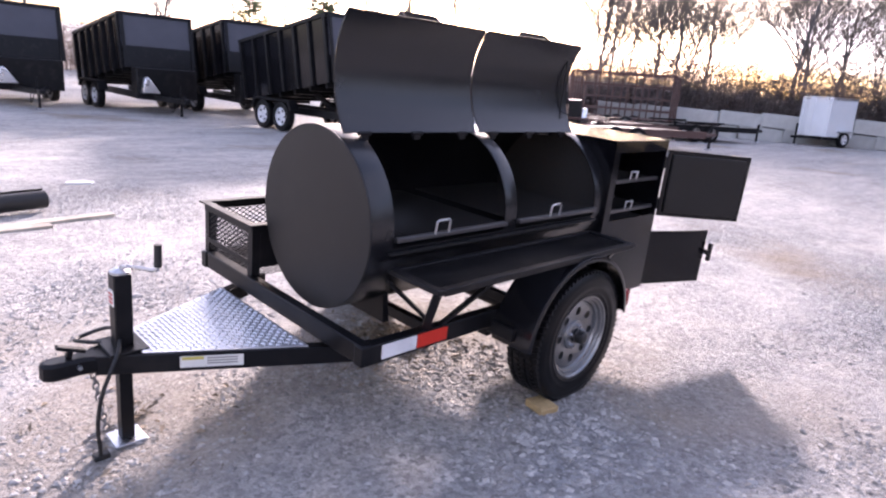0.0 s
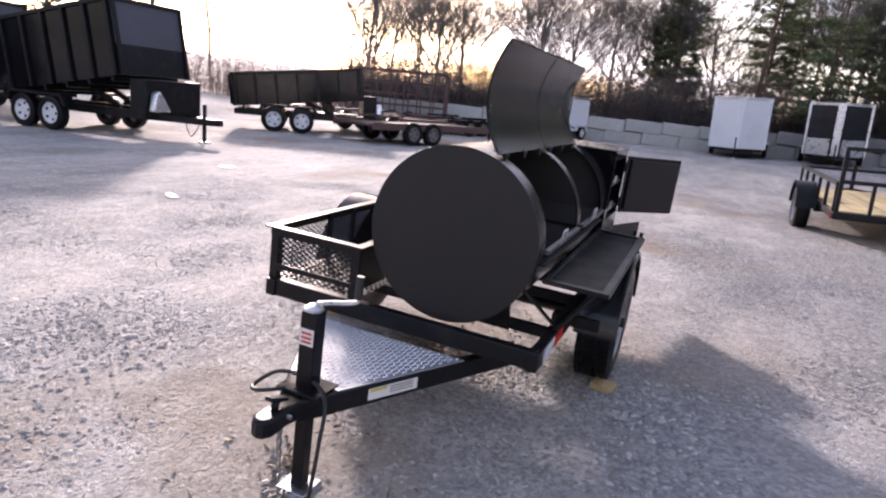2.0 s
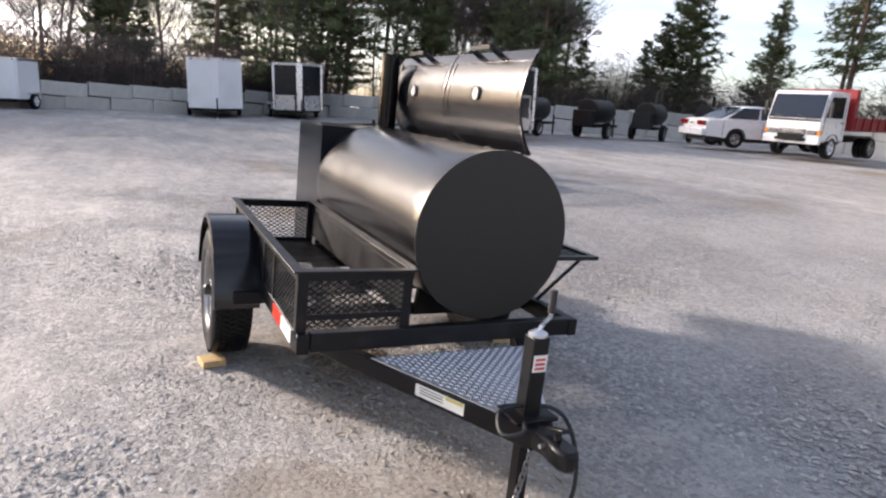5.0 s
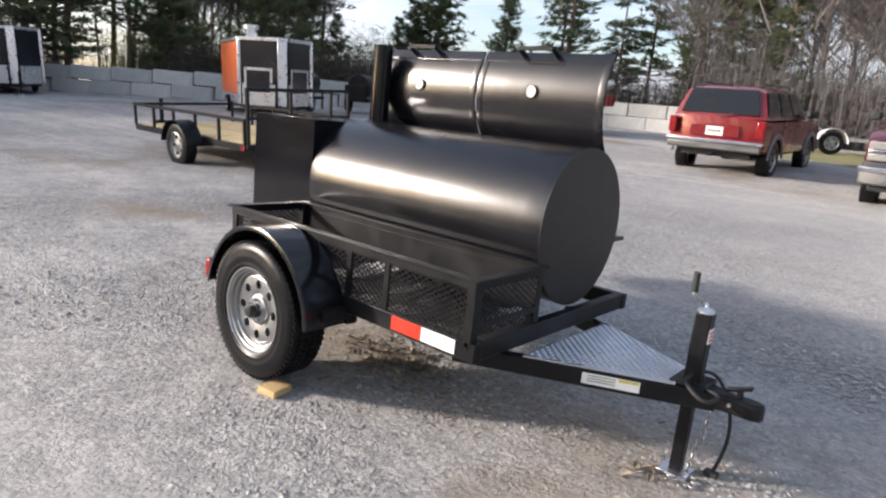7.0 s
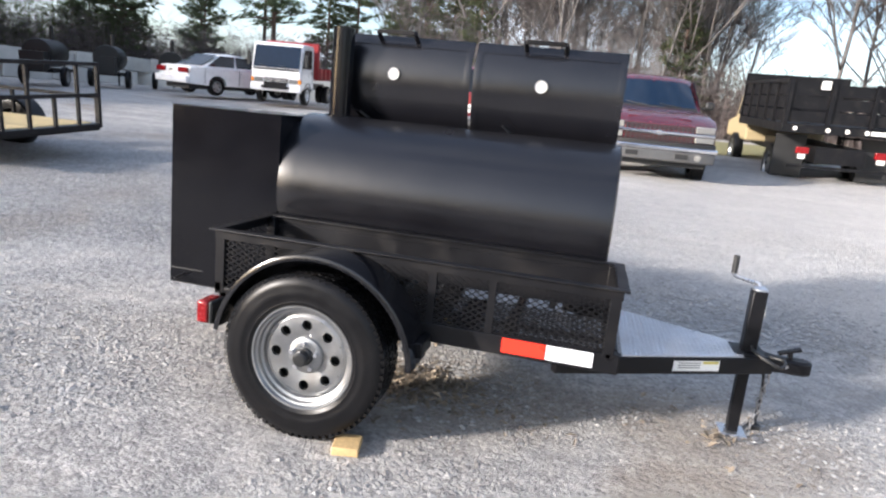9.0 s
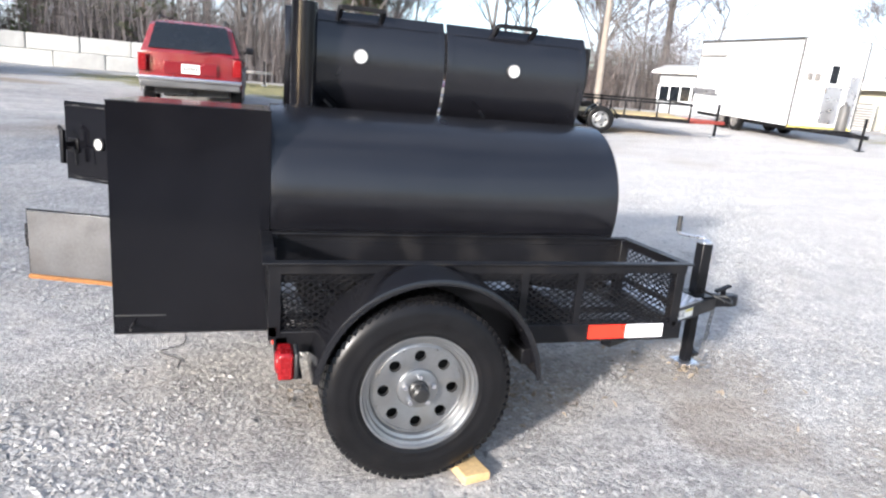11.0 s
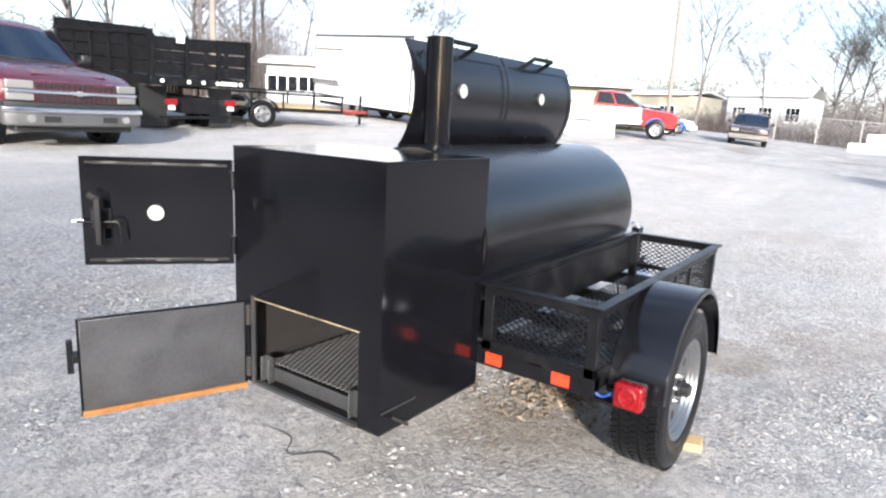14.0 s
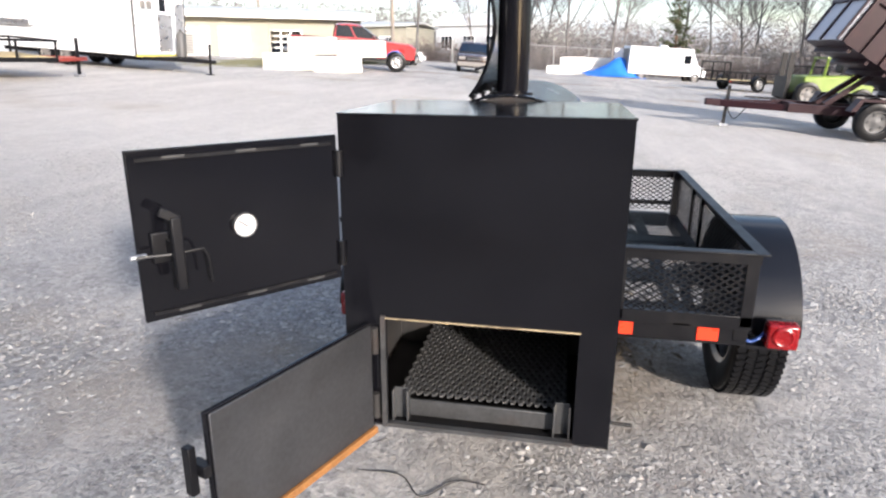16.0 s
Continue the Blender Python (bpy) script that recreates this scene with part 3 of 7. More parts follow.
    for k in range(3):
        part("label_print", G().box((-1.8355, -0.02, 0.583 + k * 0.016), (-1.8345, 0.02, 0.592 + k * 0.016)), LABEL_RED, jack)
    part("jack_crank", G().tube([(-1.80, 0, 0.705), (-1.795, -0.012, 0.722), (-1.76, -0.045, 0.722), (-1.72, -0.098, 0.724), (-1.708, -0.112, 0.728), (-1.706, -0.114, 0.745)], 0.0085, 8), ZINC, jack, "zinc crank arm")
    part("crank_grip", G().cyl((-1.706, -0.114, 0.738), (-1.705, -0.114, 0.822), 0.014, 14), BLACK_PLASTIC, jack)
    # light cable, looped over the coupler
    pts = [(-1.86, 0.05, 0.41), (-1.93, 0.10, 0.415), (-1.90, 0.16, 0.40), (-1.82, 0.13, 0.43), (-1.80, 0.06, 0.44), (-1.83, -0.06, 0.44), (-1.87, -0.12, 0.40),
           (-1.92, -0.14, 0.30), (-1.94, -0.14, 0.18), (-1.93, -0.12, 0.07), (-1.92, -0.08, 0.02)]
    part("light_cable", G().tube(smooth_path(pts, 5), 0.0075, 8), DARK_RUBBER, root, "black rubber light cable")
    part("cable_plug", G().box((-1.945, -0.10, 0.004), (-1.89, -0.06, 0.026)), BLACK_PLASTIC, root, bevel=0.004)
    # safety chain
    chain = part("safety_chain", G().tube([(-1.88, 0.03, 0.33), (-1.88, 0.03, 0.345)], 0.006, 6), CHAIN, root, "zinc safety chain hanging to the ground")
    for k in range(12):
        z = 0.318 - k * 0.025
        x, y = -1.90 + 0.004 * k, 0.035 + 0.002 * k
        ring = [(x + (0.010 * math.cos(a) if k % 2 else 0), y + (0 if k % 2 else 0.010 * math.cos(a)), z + 0.018 * math.sin(a)) for a in np.linspace(0, 2 * math.pi, 11)[:-1]]
        part("chain_link", G().tube(ring, 0.0035, 5, closed=True), CHAIN, chain)
    for k in range(8):
        a = k * 0.9
        x, y = -1.855 + 0.05 * math.cos(a), 0.06 + 0.045 * math.sin(a)
        ring = [(x + 0.018 * math.cos(w + a) , y + 0.010 * math.sin(w + a), 0.010) for w in np.linspace(0, 2 * math.pi, 11)[:-1]]
        part("chain_link", G().tube(ring, 0.0035, 5, closed=True), CHAIN, chain)
    # drum with its two openings
    xs = [-1.108, -1.0, -0.335, -0.255, 0.41, 0.495]
    angles = [13 + (97 - 13) * i / 16 for i in range(17)] + [97 + (373 - 97) * i / 44 for i in range(1, 44)]
    ring = [drum(a) for a in angles]
    g = G().sheet([[(x, y, z) for y, z in ring] for x in xs], wrap=True, skip=lambda i, j: i in (1, 3) and j < 16)
    barrel = part("barrel", g, DRUM, root, "glossy black steel drum lying on its side", thick=0.008, sharp=60)
    part("end_plate", G().prism([drum(a * 360 / 64, CR + 0.004) for a in range(64)], 0, -1.115, -1.107), BLACK_FLAT, barrel, "flat black round end plate", bevel=0.002)
    part("rear_plate", G().prism([drum(a * 360 / 64, CR - 0.006) for a in range(64)], 0, 0.485, 0.493), SOOT, barrel)
    for x in (-0.90, 0.25):
        part("saddle", G().prism([(y, z) for y, z in [drum(a, CR + 0.004) for a in np.linspace(140, 220, 13)]] + [(CY + 0.26, 0.47), (CY - 0.26, 0.47)], 0, x - 0.015, x + 0.015), BLACK_FRAME, barrel)
    y, z = drum(97)
    part("drip_lip", G().box((-1.02, y - 0.022, z - 0.022), (0.42, y + 0.004, z - 0.014)), BLACK_FLAT, barrel, bevel=0.002)
    for lo, hi, hx in ((-0.995, -0.34, -0.762), (-0.25, 0.405, 0.016)):
        grate = part("cooking_grate", G().box((lo, -0.60, 0.868), (hi, -0.575, 0.888)), BARE, barrel, "sliding steel cooking grate with wire handle", bevel=0.003)
        for k in range(22):
            x = lo + (hi - lo) * (k + 0.5) / 22
            part("grate_bar", G().cyl((x, -0.58, 0.876), (x, 0.14, 0.876), 0.0035, 6), SOOT, grate)
        part("grate_handle", G().tube([(hx - 0.038, -0.60, 0.885), (hx - 0.038, -0.606, 0.935), (hx - 0.03, -0.607, 0.942), (hx + 0.03, -0.607, 0.942), (hx + 0.038, -0.606, 0.935), (hx + 0.038, -0.60, 0.885)], 0.005, 8), ZINC, grate)
    # lids, thrown open
    LY, LZ, half = -0.641, 1.487, 34.0
    for lo, hi, gx in ((-1.092, -0.337, -0.687), (-0.322, 0.432, 0.087)):
        rows = [[(x, LY + CR * math.cos(radians(a)), LZ + CR * math.sin(radians(a))) for a in np.linspace(-half - 4.5, half, 16)] for x in (lo, hi)]
        lid = part("lid", G().sheet(rows), DRUM, root, "curved black drum lid standing open", thick=0.007, sharp=60)
        rim = G()
        for x in (lo, hi - 0.035):
            rim.sheet([[(xx, LY + (CR + 0.005) * math.cos(radians(a)), LZ + (CR + 0.005) * math.sin(radians(a))) for a in np.linspace(-half - 4.5, half, 16)] for xx in (x, x + 0.035)])
        rim.sheet([[(x, LY + (CR + 0.006) * math.cos(radians(a)), LZ + (CR + 0.006) * math.sin(radians(a))) for a in (26, 30, 34.5)] for x in (lo, hi)])
        part("lid_rim", rim, DRUM, lid, thick=0.004)
        a = radians(31)
        n = Vector((0, math.cos(a), math.sin(a)))
        base = Vector((gx, LY + CR * math.cos(a), LZ + CR * math.sin(a)))
        h = [base + Vector((-0.10, 0, 0)), base + Vector((-0.10, 0, 0)) + n * 0.07, base + Vector((0.10, 0, 0)) + n * 0.07, base + Vector((0.10, 0, 0))]
        bar = G()
        for p, q in zip(h, h[1:]):
            bar.bar(p, q, 0.022, 0.022, (0.3, 0.1, 1))
        part("lid_handle", bar, BLACK_FRAME, lid, bevel=0.003)
        build_dial(lid, (gx, LY + CR + 0.003, LZ + 0.02), (0, 1, 0), 0.034)
        for x in (lo + 0.1, (lo + hi) / 2, hi - 0.1):
            part("hinge", G().cyl((x - 0.03, -0.345, 1.250), (x + 0.03, -0.345, 1.250), 0.009, 10).box((x - 0.018, -0.350, 1.224), (x + 0.018, -0.340, 1.250)), BLACK_FRAME, lid)
        part("lid_stop", G().bar((hi - 0.25, -0.30, 1.245), (hi - 0.18, -0.24, 1.30), 0.01, 0.01), BLACK_FRAME, lid)
    # chimney
    stack = part("chimney", G().lathe([(0.0, 0.057), (0.49, 0.057), (0.49, 0.052), (0.02, 0.052)], (0.352, -0.20, 1.222), (0, 0, 1), 36), BLACK, root, "black steel chimney pipe", sharp=50)
    part("chimney_collar", G().lathe([(0, 0.075), (0.012, 0.075), (0.016, 0.058)], (0.352, -0.20, 1.256), (0, 0, 1), 32), BLACK, stack)
    part("damper_rod", G().tube([(0.36, -0.283, 1.66), (0.37, -0.29, 1.65), (0.37, -0.29, 1.36), (0.40, -0.33, 1.345)], 0.005, 6), BLACK_FRAME, stack)
    # serving shelf on the door side
    shelf = part("side_shelf", G().box((-1.03, -0.875, 0.752), (-0.995, -0.595, 0.772)).box((0.33, -0.875, 0.752), (0.365, -0.595, 0.772))
                 .box((-0.995, -0.875, 0.745), (0.33, -0.84, 0.772)).box((-0.995, -0.62, 0.752), (0.33, -0.595, 0.772)), BLACK_FRAME, root, "black folding side shelf of mesh", bevel=0.003)
    part("shelf_mesh", G().lattice((-0.995, -0.84, 0.760), (1.325, 0, 0), (0, 0.22, 0), 0.034, 0.014, 0.003, 0.0055), BLACK_FRAME, shelf)
    for p, q in (((-0.80, -0.645, 0.50), (-0.97, -0.50, 0.70)), ((-0.78, -0.655, 0.50), (-0.56, -0.80, 0.755)), ((-0.86, -0.655, 0.50), (-0.97, -0.82, 0.755)), ((0.30, -0.66, 0.50), (0.31, -0.82, 0.755))):
        part("shelf_brace", G().bar(p, q, 0.035, 0.012), BLACK_FRAME, shelf, bevel=0.002)
    # firebox: walls with two openings
    x0, x1, y0, y1, z0, z1 = 0.497, 1.092, -0.597, 0.168, 0.320, 1.238
    w = 0.006
    box = part("firebox", G().box((x0, y1 - w, z0 + w), (x1, y1, z1)), BLACK, root, "tall black steel firebox cabinet, both doors open")
    part("front_wall", G().box((x0, y0, z0 + w), (x0 + w, y1 - w, z1)), BLACK, box)
    part("firebox_floor", G().box((x0, y0, z0), (x1, y1, z0 + w)), BLACK_FLAT, box)
    part("firebox_top", G().box((x0 - 0.002, y0 - 0.002, z1), (x1 + 0.003, y1 + 0.003, z1 + 0.006)), BLACK_SMOOTH, box, bevel=0.002)
    # rear wall round the fire opening
    oy0, oy1, oz0, oz1 = -0.475, 0.068, 0.334, 0.668
    part("rear_wall", G().box((x1 - w, y0, oz1), (x1, y1 - w, z1)).box((x1 - w, y0, z0 + w), (x1, oy0, oz1)).box((x1 - w, oy1, z0 + w), (x1, y1 - w, oz1)), BLACK, box)
    # serving-side wall round the oven opening
    ux0, ux1, uz0, uz1 = 0.555, 1.065, 0.795, 1.178
    part("side_wall", G().box((x0 + w, y0, uz1), (x1 - w, y0 + w, z1)).box((x0 + w, y0, z0 + w), (x1 - w, y0 + w, uz0))
         .box((x0 + w, y0, uz0), (ux0, y0 + w, uz1)).box((ux1, y0, uz0), (x1 - w, y0 + w, uz1)), BLACK, box)
    part("oven_floor", G().box((x0 + w, y0 + w, 0.755), (x1 - w, y1 - w, 0.765)), SOOT, box)
    part("lining", G().box((x0 + w, y1 - w - 0.004, z0 + w), (x1 - w, y1 - w - 0.001, 0.755)).box((x0 + w, y0 + w + 0.001, z0 + w), (x1 - w, y0 + w + 0.004, 0.755)).box((x0 + w + 0.001, y0 + w, z0 + w), (x0 + w + 0.004, y1 - w, 1.2)), SOOT, box)
    for z in (0.835, 1.005):
        rack = part("oven_rack", G().box((ux0 + 0.01, y0 + 0.012, z), (ux1 - 0.01, y0 + 0.03, z + 0.018)), BARE, box, "sliding oven rack with wire handle")
        for k in range(14):
            x = ux0 + 0.03 + k * 0.035
            part("rack_bar", G().cyl((x, y0 + 0.02, z + 0.008), (x, y1 - 0.04, z + 0.008), 0.003, 6), SOOT, rack)
        hx = 0.76
        part("rack_handle", G().tube([(hx - 0.035, y0 + 0.012, z + 0.015), (hx - 0.035, y0 + 0.008, z + 0.06), (hx + 0.035, y0 + 0.008, z + 0.06), (hx + 0.035, y0 + 0.012, z + 0.015)], 0.0045, 8), ZINC, rack)
    trim = part("opening_trim", G().box((x1, oy0 - 0.012, oz1), (x1 + 0.005, oy1 + 0.004, oz1 + 0.0035)), CUT_EDGE, box, "rusty cut edge")
    part("opening_post", G().box((x1 - 0.002, oy0 - 0.016, z0), (x1 + 0.010, oy0 - 0.002, oz1 + 0.01)), TRAY, box)
    part("lower_sill", G().box((x1 - 0.01, oy0, z0 + 0.002), (x1 + 0.012, oy1, z0 + 0.014)), TRAY, box)
    # ash tray with grate
    tray = part("ash_tray", G().box((1.040, oy0 + 0.02, 0.338), (1.052, oy1 - 0.02, 0.392)).box((0.56, oy0 + 0.02, 0.338), (1.04, oy0 + 0.03, 0.40)).box((0.56, oy1 - 0.03, 0.338), (1.04, oy1 - 0.02, 0.40)), TRAY, box, "grey steel ash tray under a mesh fire grate", bevel=0.003)
    for y in (oy0 + 0.008, oy1 - 0.058):
        part("tray_bracket", G().box((1.050, y, 0.330), (1.080, y + 0.006, 0.432)).box((1.050, y, 0.330), (1.056, y + 0.05, 0.432)).box((1.050, y + 0.044, 0.330), (1.080, y + 0.05, 0.432)), TRAY, tray, bevel=0.002)
    part("fire_grate", G().lattice((0.52, oy0 + 0.02, 0.405), (0.52, 0, 0), (0, 0.50, 0), 0.055, 0.024, 0.006, 0.008), GRATE, tray)
    part("damper_handle", G().tube([(1.02, 0.14, 0.365), (1.02, 0.235, 0.362)], 0.006, 8), SOOT, box)
    part("damper_plate", G().box((0.90, y1, 0.398), (1.085, y1 + 0.004, 0.403)), WELD, box)
    # upper door: hinged at the rear corner
    hinge, tip = Vector((1.094, -0.601, 0)), Vector((1.500, -0.935, 0))
    d = (tip - hinge).normalized()
    n = Vector((-d.y, d.x, 0))  # outward face, now turned to the rear
    L = (tip - hinge).length

    def frame_of(origin, along, out):
        m = Matrix.Identity(4)
        m.col[0][:3], m.col[1][:3], m.col[2][:3] = along, out, (0, 0, 1)
        m.translation = origin
        return m
    m = frame_of(hinge, d, n)
    door = part("upper_door", G().box((0.0, -0.012, 0.785), (L, 0.0, 1.187), m), BLACK, root, "black oven door swung wide open", bevel=0.003)
    part("door_pan", G().box((0.03, -0.030, 0.81), (L - 0.03, -0.012, 1.163), m), BLACK_FLAT, door, bevel=0.004)
    for z in (1.165, 0.805):
        part("door_strip", G().box((0.02, 0.0, z - 0.004), (L - 0.02, 0.006, z + 0.004), m), BLACK_FRAME, door)
    for k in range(3):
        for z in (0.803, 1.168):
            part("weld_bead", G().box((0.06 + k * 0.17, 0.006, z - 0.003), (0.11 + k * 0.17, 0.009, z + 0.003), m), WELD, door)
    build_dial(door, m @ Vector((L * 0.52, 0.003, 0.985)), n, 0.031)
    latch = part("door_latch", G().box((L - 0.082, 0.058, 0.875), (L - 0.058, 0.080, 1.045), m).box((L - 0.078, 0.0, 0.945), (L - 0.062, 0.060, 0.985), m).box((L - 0.10, 0.0, 0.925), (L - 0.03, 0.010, 1.0), m), BLACK_FRAME, door, "black latch bar with bent rod", bevel=0.004)
    part("latch_rod", G().tube([m @ Vector(p) for p in ((L + 0.02, 0.03, 0.955), (L - 0.06, 0.05, 0.955), (L - 0.13, 0.055, 0.958), (L - 0.14, 0.055, 0.94), (L - 0.145, 0.055, 0.875))], 0.0042, 8), BLACK_FRAME, latch)
    part("latch_plate", G().bar(m @ Vector((L - 0.080, 0.070, 1.035)), m @ Vector((L - 0.040, 0.066, 1.060)), 0.012, 0.022), BLACK_FRAME, latch, bevel=0.003)
    part("latch_bolt", G().cyl(m @ Vector((L - 0.012, 0.028, 0.955)), m @ Vector((L + 0.022, 0.030, 0.955)), 0.007, 8), ZINC, latch)
    for z in (0.86, 1.11):
        part("door_hinge", G().cyl(m @ Vector((0.0, 0.006, z - 0.035)), m @ Vector((0.0, 0.006, z + 0.035)), 0.011, 12), BLACK_FRAME, door)
    # lower door
    hinge, tip = Vector((1.102, -0.515, 0)), Vector((1.641, -0.720, 0))
    d = (tip - hinge).normalized()
    n = Vector((-d.y, d.x, 0))  # the inside, now turned across the rear
    L = (tip - hinge).length
    m = frame_of(hinge, d, n)
    door = part("lower_door", G().box((0.0, -0.012, 0.302), (L, 0.0, 0.658), m), BLACK, root, "bare steel inside of the open fire door", bevel=0.003)
    part("door_lining", G().box((0.012, 0.0, 0.325), (L - 0.008, 0.006, 0.652), m), BARE, door, bevel=0.002)
    part("rusty_edge", G().box((0.004, 0.0, 0.303), (L - 0.004, 0.016, 0.325), m), RUST, door, "orange rusty bottom flange", bevel=0.003)
    part("door_latch", G().box((L - 0.01, -0.05, 0.50), (L + 0.015, 0.0, 0.53), m).box((L + 0.012, -0.05, 0.455), (L + 0.032, -0.025, 0.575), m), BLACK_FRAME, door, bevel=0.003)
    for z in (0.39, 0.60):
        part("door_hinge", G().cyl(m @ Vector((-0.004, 0.004, z - 0.04)), m @ Vector((-0.004, 0.004, z + 0.04)), 0.012, 12), SOOT, door)
    # mesh basket on the other side
    bx0, bx1, by0, by1, bz0, bz1 = -1.168, 0.510, 0.195, 0.672, 0.505, 0.752
    rim = G()
    rim.box((bx0 - 0.022, by1 - 0.022, bz1), (bx1 + 0.022, by1 + 0.022, bz1 + 0.008)).box((bx0 - 0.022, by0 - 0.022, bz1), (bx1 + 0.022, by0 + 0.022, bz1 + 0.008))
    rim.box((bx0 - 0.022, by0 + 0.022, bz1), (bx0 + 0.022, by1 - 0.022, bz1 + 0.008)).box((bx1 - 0.022, by0 + 0.022, bz1), (bx1 + 0.022, by1 - 0.022, bz1 + 0.008))
    basket = part("basket", rim, BLACK_FRAME, root, "long black expanded-metal cargo basket with angle-iron rim", bevel=0.002)
    web = G()
    web.box((bx0, by1 - 0.003, bz1 - 0.035), (bx1, by1 + 0.003, bz1)).box((bx0, by0 - 0.003, bz1 - 0.035), (bx1, by0 + 0.003, bz1))
    web.box((bx0 - 0.003, by0, bz1 - 0.035), (bx0 + 0.003, by1, bz1)).box((bx1 - 0.003, by0, bz1 - 0.035), (bx1 + 0.003, by1, bz1))
    part("basket_web", web, BLACK_FRAME, basket)
    for x in (bx0, bx1 - 0.042):
        for y in (by0, by1 - 0.042):
            part("post", G().box((x, y, bz0 - 0.02), (x + 0.042, y + 0.042, bz1)), BLACK_FRAME, basket, bevel=0.002)
    for x in (-0.70, -0.46):
        part("post", G().box((x, by1 - 0.02, bz0 - 0.02), (x + 0.03, by1 - 0.004, bz1)), BLACK_FRAME, basket)
    part("base_bar", G().box((bx0 + 0.01, by0, bz0 - 0.03), (bx0 + 0.03, by1, bz0)), BLACK_FRAME, basket, bevel=0.002)
    part("base_bar", G().box((bx1 - 0.03, by0, bz0 - 0.03), (bx1, by1, bz0 + 0.02)), BLACK_FRAME, basket, bevel=0.002)
    for x in (-0.62, 0.0):
        part("floor_bar", G().box((x, by0, bz0 - 0.02), (x + 0.09, by1, bz0 - 0.004)), BLACK_FRAME, basket)
    part("floor_strip", G().box((bx0, 0.41, bz0 - 0.03), (bx1, 0.47, bz0 - 0.021)), BLACK_FRAME, basket)
    part("front_bar", G().box((bx0 - 0.002, by0 + 0.03, 0.556), (bx0 + 0.012, by1 - 0.03, 0.580)), BLACK_FRAME, basket, bevel=0.002)
    cu, cv, st = 0.038, 0.0245, (0.0025, 0.0048)
    part("side_mesh", G().lattice((bx0 + 0.03, by1 - 0.01, bz0), (1.62, 0, 0), (0, 0, bz1 - bz0 - 0.03), cu, cv, *st), BLACK_FRAME, basket)
    part("inner_plate", G().box((bx0 + 0.03, by0 + 0.004, 0.545), (bx1 - 0.03, by0 + 0.009, bz1 - 0.03)), BLACK_FRAME, basket, "solid black sheet along the drum")
    part("front_mesh", G().lattice((bx0 + 0.006, by0 + 0.03, bz0 + 0.02), (0, by1 - by0 - 0.06, 0), (0, 0, bz1 - bz0 - 0.05), cu, cv, *st), BLACK_FRAME, basket)
    part("rear_mesh", G().lattice((bx1 - 0.006, by0 + 0.03, bz0 + 0.02), (0, by1 - by0 - 0.06, 0), (0, 0, bz1 - bz0 - 0.05), cu, cv, *st), BLACK_FRAME, basket)
    part("floor_mesh", G().lattice((bx0 + 0.03, by0 + 0.01, bz0), (1.62, 0, 0), (0, by1 - by0 - 0.02, 0), cu * 1.1, cv * 1.1, *st), BLACK_FRAME, basket)
    # lamps at the back
    for y in (0.242, 0.536):
        part("side_marker", G().box((0.488, y - 0.036, 0.420), (0.493, y + 0.036, 0.468)), ORANGE_TAPE, root, "orange reflector")
    for s in (1, -1):
        lamp = part("tail_lamp", G().box((0.412, s * 0.79 - 0.050, 0.398), (0.430, s * 0.79 + 0.050, 0.492)), BLACK_PLASTIC, root, "red round tail lamp", bevel=0.008)
        part("lamp_lens", G().box((0.430, s * 0.79 - 0.053, 0.398), (0.482, s * 0.79 + 0.053, 0.492)), RED_LENS, lamp, bevel=0.010)
        part("lamp_ring", G().lathe([(0.0, 0.040), (0.006, 0.038), (0.010, 0.030), (0.006, 0.022), (0.008, 0.0)], (0.480, s * 0.79, 0.447), (1, 0, 0), 24), RED_LENS, lamp)
        part("lamp_bracket", G().box((0.40, min(s * 0.66, s * 0.80), 0.385), (0.455, max(s * 0.66, s * 0.80), 0.397)), BLACK_FRAME, lamp)
    part("lamp_wire", G().tube(smooth_path([(0.47, 0.66, 0.43), (0.46, 0.69, 0.415), (0.455, 0.72, 0.43), (0.43, 0.74, 0.44)], 5), 0.006, 6), BLUE_WIRE, root, "blue wire")
    for s in (1, -1):
        build_fender(root, s)
        build_wheel(root, s)
    return root


def smooth_path(pts, k):
    """A Catmull-Rom line through the points."""
    p = [Vector(q) for q in pts]
    p = [p[0] * 2 - p[1]] + p + [p[-1] * 2 - p[-2]]
    out = []
    for i in range(1, len(p) - 2):
        for j in range(k):
            t = j / k
            a, b, c, d = p[i - 1], p[i], p[i + 1], p[i + 2]
            out.append(0.5 * (2 * b + (c - a) * t + (2 * a - 5 * b + 4 * c - d) * t * t + (3 * b - a - 3 * c + d) * t ** 3))
    return out + [p[-2]]


build_smoker()

# wooden wheel chocks
for side, x in ((1, -0.205), (-1, -0.225)):
    m = Matrix.Translation((x, side * 0.865, ground_z(x, side * 0.865) + 0.0)) @ Matrix.Rotation(radians(12 * side), 4, "Z")
    chock = thing("wheel_chock", "short offcut of raw pine lumber wedged against the tyre", "wheel chock", m, "wheel chocks")
    part("block", G().box((-0.060, -0.060, 0.0), (0.045, 0.06, 0.034)), PINE_WOOD, chock, bevel=0.004)


